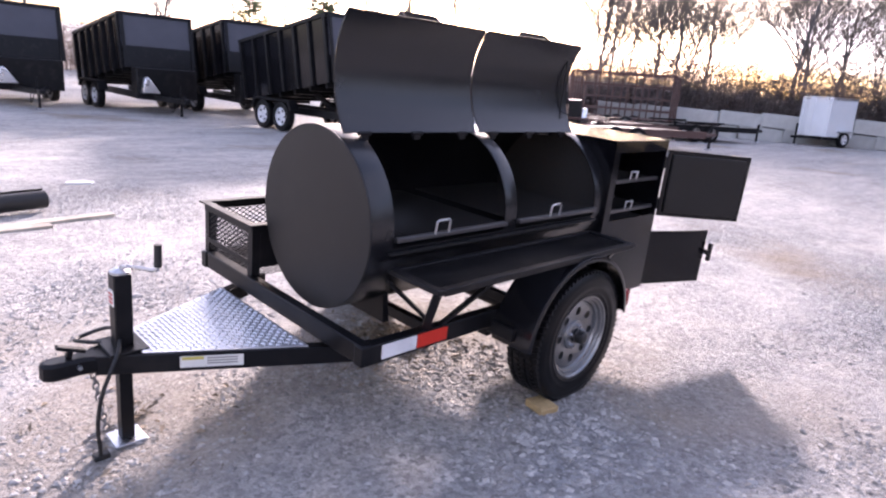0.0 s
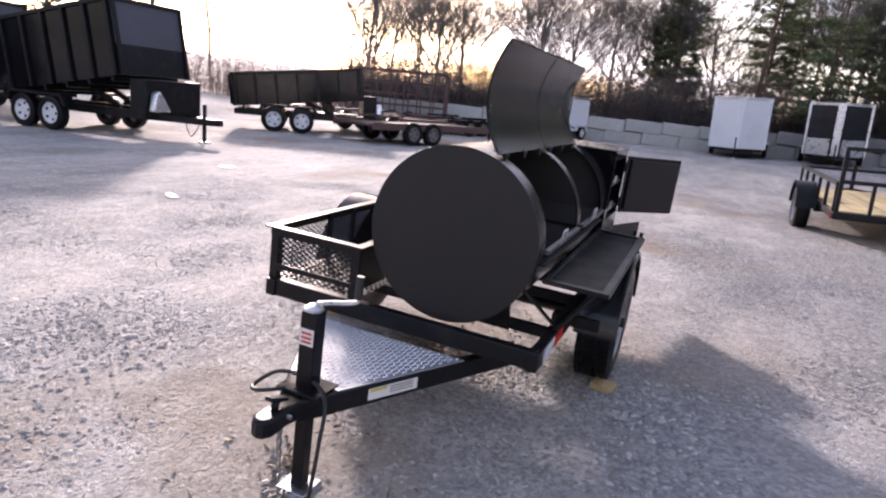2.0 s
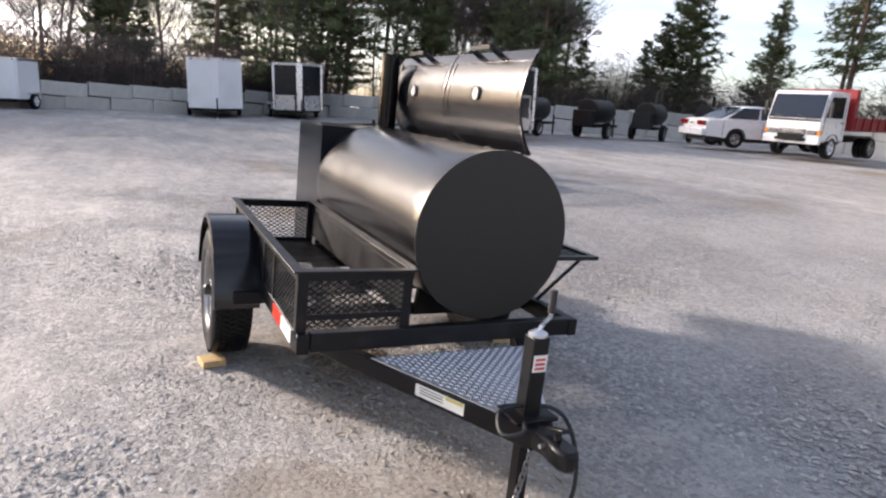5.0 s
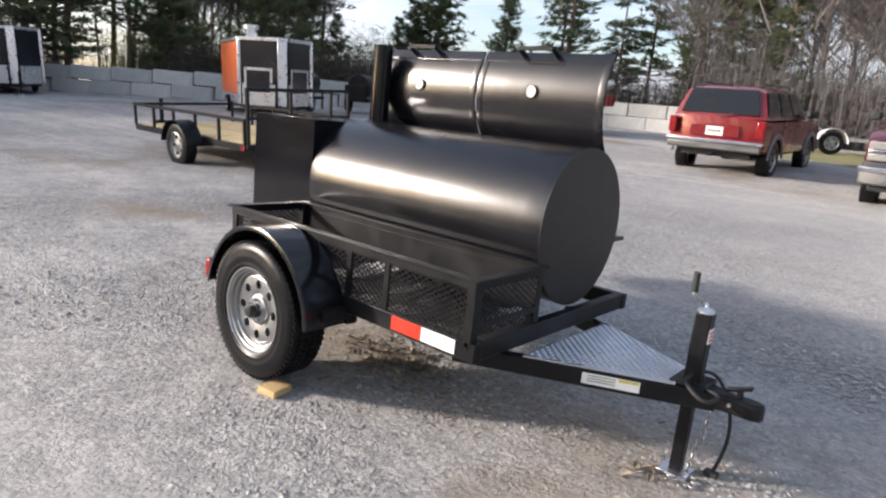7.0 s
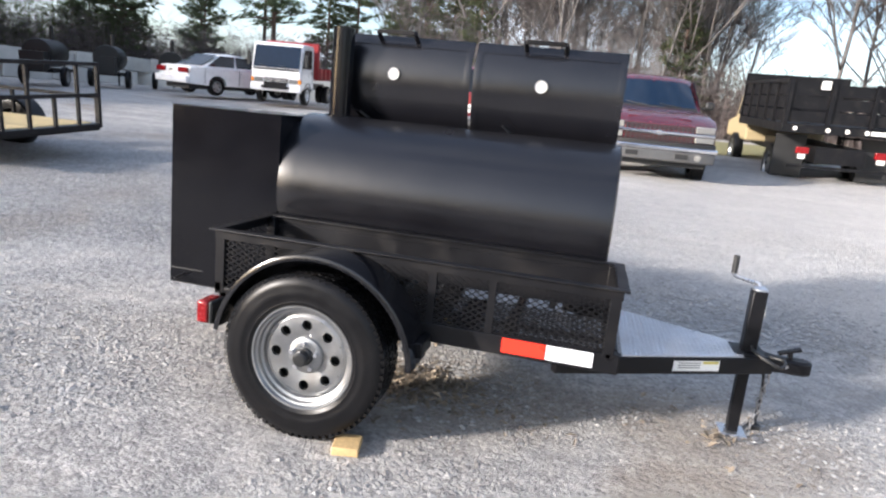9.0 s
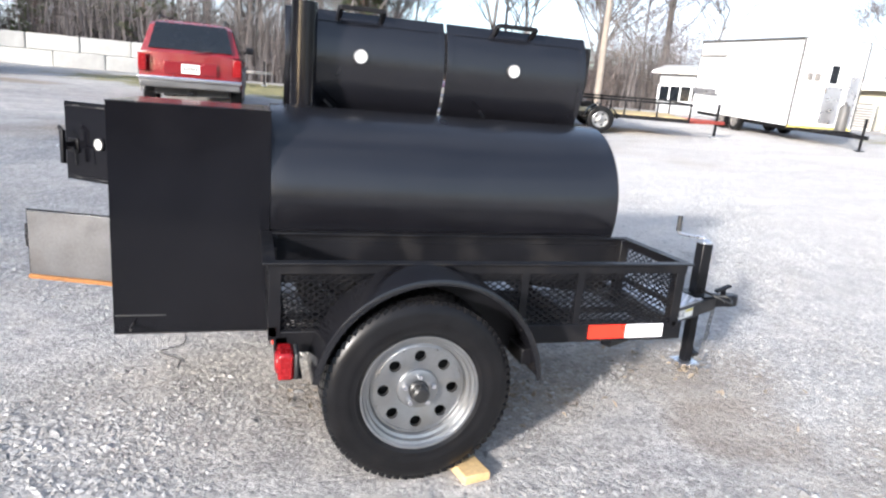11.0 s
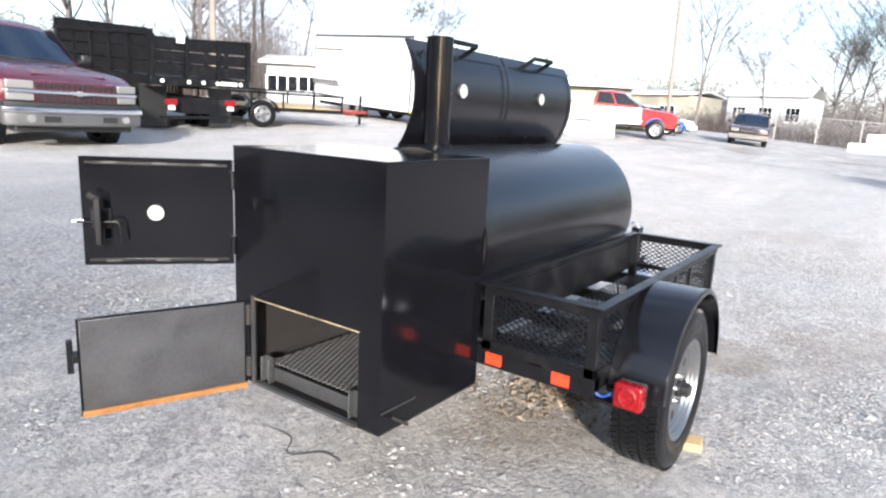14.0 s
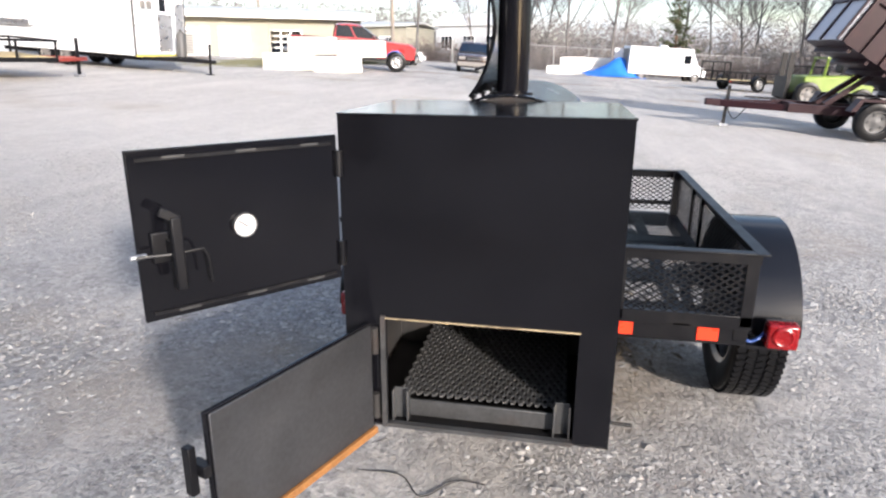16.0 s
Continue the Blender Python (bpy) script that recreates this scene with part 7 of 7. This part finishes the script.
# length of loose wire under the firebox door
wire = thing("loose_wire", "thin dark wire lying on the gravel", "wire")
pts = [(0.70, -0.60, 0.006), (0.80, -0.70, 0.006), (0.90, -0.70, 0.006), (0.90, -0.50, 0.006), (1.00, -0.40, 0.006), (0.90, -0.30, 0.006), (0.90, -0.20, 0.006)]
part("strand", G().tube(smooth_path(pts, 5), 0.0022, 5), SOOT, wire)
cone = thing("traffic_cone", "fallen orange and white traffic cone in the grass", "traffic cone", pose(-2.3, -20.5, ground_z(-2.3, -20.5) + 0.12, 80, 0, 30))
part("cone_body", G().lathe([(0, 0.16), (0.7, 0.03), (0.72, 0.0)], (0, 0, 0), (0, 0, 1), 20), ORANGE_TAPE, cone)
part("cone_band", G().lathe([(0.3, 0.108), (0.45, 0.082)], (0, 0, 0), (0, 0, 1), 20), LABEL, cone)


# ---- trees, brush and gravel ----
BARK = material("grey_bark", (0.135, 0.125, 0.12), 0.9, vary=0.3, scale=3, fine=30, bump=0.6, bump_scale=25, random=0.2)
TWIG = material("brown_twigs", (0.185, 0.165, 0.158), 0.9, vary=0.25, scale=2, random=0.2)
PINE_BARK = material("pine_bark", (0.16, 0.105, 0.075), 0.9, vary=0.3, scale=4, bump=0.5, bump_scale=20)
NEEDLE = material("pine_needles", (0.18, 0.215, 0.115), 0.7, vary=0.3, scale=1.5, island=0.3, random=0.25)
CEDAR = material("cedar_needles", (0.12, 0.145, 0.075), 0.75, vary=0.3, scale=1.5, island=0.3, random=0.2)
BRUSH = material("winter_brush", (0.18, 0.15, 0.14), 0.9, vary=0.35, scale=0.8, island=0.35)
SAPLING = material("bare_sapling", (0.145, 0.13, 0.127), 0.9, vary=0.3, scale=0.8, island=0.3)
BRUSH_GREEN = material("green_brush", (0.13, 0.15, 0.06), 0.85, vary=0.35, scale=0.8, island=0.35)


def let_light_through(m, share):
    """Thin needles pass some of the light that falls on them."""
    t = m.node_tree
    b = t.nodes["Principled BSDF"]
    thin, both = t.nodes.new("ShaderNodeBsdfTranslucent"), t.nodes.new("ShaderNodeMixShader")
    both.inputs["Fac"].default_value = share
    t.links.new(b.inputs["Base Color"].links[0].from_socket, thin.inputs["Color"])
    t.links.new(b.outputs["BSDF"], both.inputs[1])
    t.links.new(thin.outputs["BSDF"], both.inputs[2])
    t.links.new(both.outputs[0], t.nodes["Material Output"].inputs["Surface"])


for m in (NEEDLE, CEDAR, BRUSH_GREEN, BRUSH, TWIG):
    let_light_through(m, 0.55)


def bare_tree(seed, H, spread=0.55):
    """Trunk and limbs in one mesh, fine twigs in another."""
    rnd = random.Random(seed)
    trunk, fine = G(), G()

    def grow(p, d, length, r, depth):
        if depth == 4:
            o = d.cross(Vector((rnd.random(), rnd.random(), rnd.random() - 0.5))).normalized() * 0.013
            q = p + (d + Vector((rnd.uniform(-0.3, 0.3), rnd.uniform(-0.3, 0.3), rnd.uniform(0.0, 0.3)))) * length
            fine.add([p - o, p + o, q], [(0, 1, 2)])
            return
        pts, n = [p], (5, 4, 3, 2)[depth]
        for k in range(n):
            d = (d + Vector((rnd.uniform(-1, 1), rnd.uniform(-1, 1), rnd.uniform(-0.4, 0.8))) * (0.10 + 0.06 * depth)).normalized()
            p = p + d * (length / n)
            pts.append(p)
        (trunk if depth < 3 else fine).tube(pts, r, (7, 5, 4, 3)[depth], r_end=r * (0.55 if depth < 3 else 0.4))
        for k in range((8, 6, 5, 5)[depth] + rnd.randint(0, 1)):
            t = rnd.uniform(0.30, 1.0)
            i = min(int(t * n), n - 1)
            q = pts[i].lerp(pts[i + 1], t * n - i)
            a = rnd.uniform(0, 2 * math.pi)
            side = Vector((math.cos(a), math.sin(a), 0))
            nd = (d * rnd.uniform(0.5, 0.9) + side * spread * rnd.uniform(0.8, 1.5) + Vector((0, 0, 0.18))).normalized()
            grow(q, nd, length * rnd.uniform(0.42, 0.66), max(0.011, r * (1 - 0.45 * t) * rnd.uniform(0.42, 0.62)), depth + 1)

    grow(Vector((0, 0, -0.3)), Vector((rnd.uniform(-0.08, 0.08), rnd.uniform(-0.08, 0.08), 1)), H * 0.56, H * 0.0075, 0)
    return trunk, fine


def conifer(seed, H, base, radius, mat, drop=-0.15, gaps=0.25, count=34, low=0.25):
    """Trunk with whorled limbs, and a crown of many needle sprays."""
    rnd = random.Random(seed)
    trunk, crown = G(), G()
    trunk.tube([(0, 0, -0.3), (0.05, 0.02, H * 0.5), (0.0, 0.06, H)], base, 7, r_end=0.03)
    for k in range(count):
        t = low + (1 - low) * (k + rnd.random()) / count
        if rnd.random() < gaps:
            continue
        z = H * t
        reach = radius * (1 - t) ** 0.65 * rnd.uniform(0.55, 1.15) + 0.15
        for j in range(rnd.randint(3, 5)):
            a = rnd.uniform(0, 2 * math.pi)
            d = Vector((math.cos(a), math.sin(a), drop + rnd.uniform(-0.1, 0.35)))
            tip = Vector((0, 0, z)) + d * reach
            trunk.tube([(0, 0, z), tip], 0.02 + 0.012 * reach, 3, r_end=0.006)
            for s in range(max(3, int(reach * 4.5))):
                c = Vector((0, 0, z)).lerp(tip, 0.25 + 0.75 * (s + rnd.random()) / max(3, int(reach * 4.5)))
                c += Vector((rnd.uniform(-1, 1), rnd.uniform(-1, 1), rnd.uniform(-0.5, 0.7))) * 0.20
                for q in range(9):
                    w, e = rnd.uniform(0, 2 * math.pi), rnd.uniform(-0.5, 1.0)
                    ray = Vector((math.cos(w), math.sin(w), e)).normalized() * rnd.uniform(0.22, 0.46)
                    o = ray.cross(Vector((rnd.random(), rnd.random(), 1))).normalized() * 0.05
                    crown.add([c - o, c + o, c + ray], [(0, 1, 2)])
    return trunk, crown


def tree_model(name, label, trunk, crown, bark, leaf, leaf_name, group):
    root = thing(name, label, "tree", None, group)
    part("trunk", trunk, bark, root, sharp=180)
    ob = new(leaf_name, simple_mesh(leaf_name, crown, leaf))
    ob.parent = root
    tagged(ob, kind="stuff")
    return root


def simple_mesh(name, geo, mat):
    me = bpy.data.meshes.new(name)
    me.from_pydata(geo.v, [], geo.f)
    me.materials.append(mat)
    return me


def plant_row(models, spots, seed, lo=0.8, hi=1.2):
    """Each model stands at its first spot, and its copies at the others."""
    rnd = random.Random(seed)
    used = set()
    for i, (x, y) in enumerate(spots):
        k = i % len(models)
        m = pose(x, y, ground_z(x, y) - 0.1, 0, 0, rnd.uniform(0, 360))
        s = rnd.uniform(lo, hi)
        if k not in used:
            used.add(k)
            models[k].matrix_basis = m @ Matrix.Scale(s, 4)
        else:
            keep = models[k].scale.copy()
            models[k].scale = (s, s, s)
            copy_thing(models[k], m)
            models[k].scale = keep


def along(points, n, jitter, seed):
    """Spots strung along a line, scattered to either side."""
    rnd = random.Random(seed)
    seg = [math.dist(a, b) for a, b in zip(points, points[1:])]
    total, out = sum(seg), []
    for i in range(n):
        s = total * (i + rnd.random()) / n
        k = 0
        while k < len(seg) - 1 and s > seg[k]:
            s -= seg[k]
            k += 1
        a, b = points[k], points[k + 1]
        out.append((a[0] + (b[0] - a[0]) * s / seg[k] + rnd.uniform(-jitter, jitter), a[1] + (b[1] - a[1]) * s / seg[k] + rnd.uniform(-jitter, jitter)))
    return out


bare = [tree_model("bare_tree", "leafless grey deciduous tree behind the yard", *bare_tree(s, h, sp), BARK, TWIG, "crown", "bare trees") for s, h, sp in
        ((1, 13, 0.62), (2, 15, 0.55), (3, 11, 0.75), (4, 14, 0.65), (5, 12, 0.58), (6, 16, 0.52))]
pines = [tree_model("pine_tree", "tall green pine with an open crown", *conifer(s, h, 0.16, r, NEEDLE, -0.05, g, 30, low), PINE_BARK, NEEDLE, "crown", "pine trees") for s, h, r, g, low in
         ((11, 12, 2.8, 0.25, 0.30), (12, 14, 2.6, 0.3, 0.40), (13, 10, 2.6, 0.2, 0.2))]
cedars = [tree_model("cedar_tree", "dense dark evergreen tree", *conifer(s, h, 0.13, r, CEDAR, 0.2, 0.08, 34, 0.06), PINE_BARK, CEDAR, "crown", "dark evergreens") for s, h, r in
          ((21, 8, 2.2), (22, 9.5, 2.5))]

EAST = [(36.0, 22.0), (37.0, 8.0), (37.5, -6.0), (33.0, -16.0), (29.0, -21.0)]
spots = along(EAST, 32, 3.5, 1) + along([(40.0, 30.0), (41.0, -5.0), (34.0, -24.0)], 14, 3.0, 8) + along([(9.0, -33.0), (0.0, -33.0), (-16.0, -32.0)], 20, 3.5, 2) + along([(4, -37), (-20, -40)], 10, 3, 12) + along([(36.0, -16.0), (31.0, -24.0)], 10, 2.5, 22) + along([(8.0, -29.5), (-8.0, -30.0), (-22.0, -27.5)], 26, 1.8, 21)
spots += along([(-57.0, -4.0), (-55.0, 12.0), (-44.0, 26.0), (-28.0, 32.0)], 20, 3.0, 3) + [(-50.0, -12.5), (-57.0, -9.0), (-49.0, 3.0), (-36.0, -27.0)]
spots += along([(38.0, 34.0), (24.0, 44.0), (6.0, 44.0), (-8.0, 42.0)], 14, 3.5, 4) + [(29.5, 18.0), (33.0, 15.0)]
# the wood opens towards the west
spots = [p for k, p in enumerate(spots) if not (-16.5 < p[0] < -6.5 and p[1] < -25) or k % 3 == 0]
plant_row(bare, spots, 7, 0.75, 1.15)
plant_row(pines, along([(36.0, 1.0), (33.5, -7.0), (30.0, -15.0), (25.5, -20.5)], 26, 2.8, 5) + along([(22.0, -31.0), (6.0, -35.0)], 9, 2.5, 6), 9, 0.75, 1.1)
plant_row(cedars, along([(26.0, -21.5), (21.0, -28.0)], 6, 1.5, 13) + along([(9.0, -29.5), (5.0, -29.0)], 4, 1.2, 14) + [(-4.4, -28.6)] + along([(36.0, 4.0), (35.5, -1.0)], 2, 1.2, 16) + [(18.0, 36.0), (23.0, 35.5), (-52.0, 8.0)], 15, 0.6, 1.0)


def thicket(name, label, points, n, height, depth, mat, seed, leaf=(0.006, 0.024), reach=(0.25, 0.85)):
    """Tangled stems and dead leaves in a belt along a line."""
    rnd = random.Random(seed)
    g = G()
    for x, y in along(points, n, depth, seed):
        z = ground_z(x, y)
        h = height * rnd.uniform(0.4, 1.1)
        top = Vector((x + rnd.uniform(-0.5, 0.5), y + rnd.uniform(-0.5, 0.5), z + h))
        base = Vector((x, y, z - 0.05))
        o = Vector((rnd.uniform(-1, 1), rnd.uniform(-1, 1), 0)).normalized() * 0.022
        g.add([base - o, base + o, top], [(0, 1, 2)])
        for k in range(9):
            c = base.lerp(top, rnd.uniform(0.1, 1.0)) + Vector((rnd.uniform(-0.35, 0.35), rnd.uniform(-0.35, 0.35), rnd.uniform(-0.1, 0.1)))
            d = Vector((rnd.uniform(-1, 1), rnd.uniform(-1, 1), rnd.uniform(-0.2, 1.0))).normalized() * rnd.uniform(*reach)
            w = d.cross(Vector((rnd.random(), rnd.random(), rnd.random() - 0.5))).normalized() * rnd.uniform(*leaf)
            g.add([c - w, c + w, c + d], [(0, 1, 2)])
    ob = new(name, simple_mesh(name, g, mat))
    tagged(ob, label, "brush", kind="stuff")


thicket("brush", "belt of brown winter brush behind the block wall", [(27.5, 18.0), (32.5, 6.0), (34.0, -3.0), (33.0, -9.0)], 6500, 3.6, 1.3, BRUSH, 31)
thicket("brush_south", "belt of brown winter brush at the edge of the yard", [(30.0, -13.0), (24.0, -20.0), (21.0, -26.5), (10.0, -29.5), (-4.0, -29.0), (-18.0, -28.0)], 6500, 3.0, 1.4, BRUSH, 32)
thicket("brush_tall", "tangle of tall bare saplings at the edge of the yard", [(8.5, -28.5), (-6.5, -29.5)], 1900, 5.5, 1.6, SAPLING, 36, (0.004, 0.012), (0.4, 1.1))
thicket("brush_corner", "clump of tall bare saplings by the building", [(-22.5, -27.0), (-17.0, -28.0)], 800, 5.0, 1.3, SAPLING, 38, (0.004, 0.014), (0.4, 1.1))
thicket("brush_green", "belt of green undergrowth below the pines", [(32.0, -12.0), (26.0, -18.5), (23.0, -26.0)], 2200, 4.0, 1.5, BRUSH_GREEN, 33)
thicket("brush_west", "belt of brown winter brush beyond the fence", [(-53.0, -14.0), (-53.5, 2.0), (-50.0, 16.0), (-34.0, 28.0)], 3000, 1.7, 1.4, BRUSH, 34)
thicket("brush_north", "belt of brush beyond the dump trailers", [(34.0, 24.0), (24.0, 38.0), (2.0, 40.0), (-12.0, 38.0)], 2600, 3.2, 1.5, BRUSH, 35)


FAR_WOOD = material("distant_bare_wood", (0.17, 0.155, 0.15), 0.9, vary=0.3, scale=0.3, island=0.25)
thicket("far_woods", "distant grey line of leafless woods", [(-70.0, -70.0), (-96.0, -40.0), (-104.0, -6.0), (-98.0, 26.0), (-76.0, 54.0)], 5200, 7.0, 7.0, FAR_WOOD, 37, (0.02, 0.10), (0.5, 1.7))


def gravel():
    """Loose stones round the trailer: small faceted pebbles pressed into the ground."""
    rng = np.random.default_rng(3)
    shape = np.array([(1, 0, 0), (-1, 0, 0), (0, 1, 0), (0, -1, 0), (0, 0, 1), (0, 0, -1)], float)
    tris = np.array([(0, 2, 4), (2, 1, 4), (1, 3, 4), (3, 0, 4)])
    n = 190000
    u = rng.random(n)
    r = 6.5 * u ** 0.6
    a = rng.random(n) * 2 * np.pi
    x, y = r * np.cos(a) - 0.4, r * np.sin(a) + 0.2
    size = 0.005 + 0.013 * rng.random(n) ** 2.2
    size *= np.where(rng.random(n) < 0.006, 1.9, 1.0)
    rough = np.array([noise.noise(Vector((px * 0.8, py * 0.8, 2))) for px, py in zip(x, y)])
    keep = rng.random(n) < 0.42 + 1.4 * rough
    heap = ((x + 1.2) / 1.5) ** 2 + ((y + 1.55) / 0.6) ** 2 < 1.0 + 0.8 * rough
    size = np.where(heap, size * 1.25, size)
    x, y, size = x[keep], y[keep], size[keep]
    z = np.array([ground_z(px, py) for px, py in zip(x, y)])
    n = len(x)
    v = shape[None] * rng.uniform(0.6, 1.3, (n, 6, 1)) * size[:, None, None] * np.stack([rng.uniform(0.8, 1.5, n), rng.uniform(0.7, 1.2, n), rng.uniform(0.22, 0.45, n)], 1)[:, None]
    w = rng.random(n) * 2 * np.pi
    c, s = np.cos(w)[:, None], np.sin(w)[:, None]
    vx, vy = v[..., 0] * c - v[..., 1] * s, v[..., 0] * s + v[..., 1] * c
    pts = np.stack([vx + x[:, None], vy + y[:, None], v[..., 2] + z[:, None] + 0.002], -1).reshape(-1, 3)
    f = (tris[None] + (np.arange(n) * 6)[:, None, None]).reshape(-1, 3)
    me = bpy.data.meshes.new("gravel_stones")
    me.from_pydata(pts.tolist(), [], f.tolist())
    me.materials.append(STONE)
    tagged(new("gravel_stones", me), "loose grey limestone gravel", "gravel", kind="stuff")


STONE = material("limestone_chips", (0.36, 0.345, 0.325), 0.9, vary=0.2, scale=30, fine=200, island=0.38)
gravel()


def leaf_litter(x, y, rx, ry, n, seed):
    """Curled dead leaves and straw heaped on bare soil."""
    rnd = random.Random(seed)
    g = G()
    for k in range(n):
        a, d = rnd.uniform(0, 2 * math.pi), abs(rnd.gauss(0, 0.62))
        reach = 1 + 0.28 * math.sin(2 * a + seed) + 0.22 * math.sin(5 * a + 1.3)
        px, py = x + rx * d * reach * math.cos(a), y + ry * d * reach * math.sin(a)
        c = Vector((px, py, ground_z(px, py) + 0.004 + 0.022 * max(0.0, 1 - d) * rnd.random()))
        u = Vector((rnd.uniform(-1, 1), rnd.uniform(-1, 1), rnd.uniform(-0.4, 0.4))).normalized() * rnd.uniform(0.012, 0.04)
        w = u.cross(Vector((rnd.uniform(-0.5, 0.5), rnd.uniform(-0.5, 0.5), 1))).normalized() * rnd.uniform(0.002, 0.014)
        up = Vector((0, 0, rnd.uniform(0.002, 0.01)))
        g.add([c - u, c - w + up, c + u, c + w + up], [(0, 1, 2), (0, 2, 3)])
    tagged(new("dead_leaves", simple_mesh("dead_leaves", g, LITTER)), "heap of tan dead leaves and straw under the trailer", "leaves", kind="stuff")


LITTER = material("dead_leaf", (0.25, 0.20, 0.145), 0.85, vary=0.3, scale=20, island=0.4)
leaf_litter(-0.32, 0.16, 0.42, 0.30, 800, 41)
leaf_litter(-1.75, 0.10, 0.45, 0.40, 50, 42)
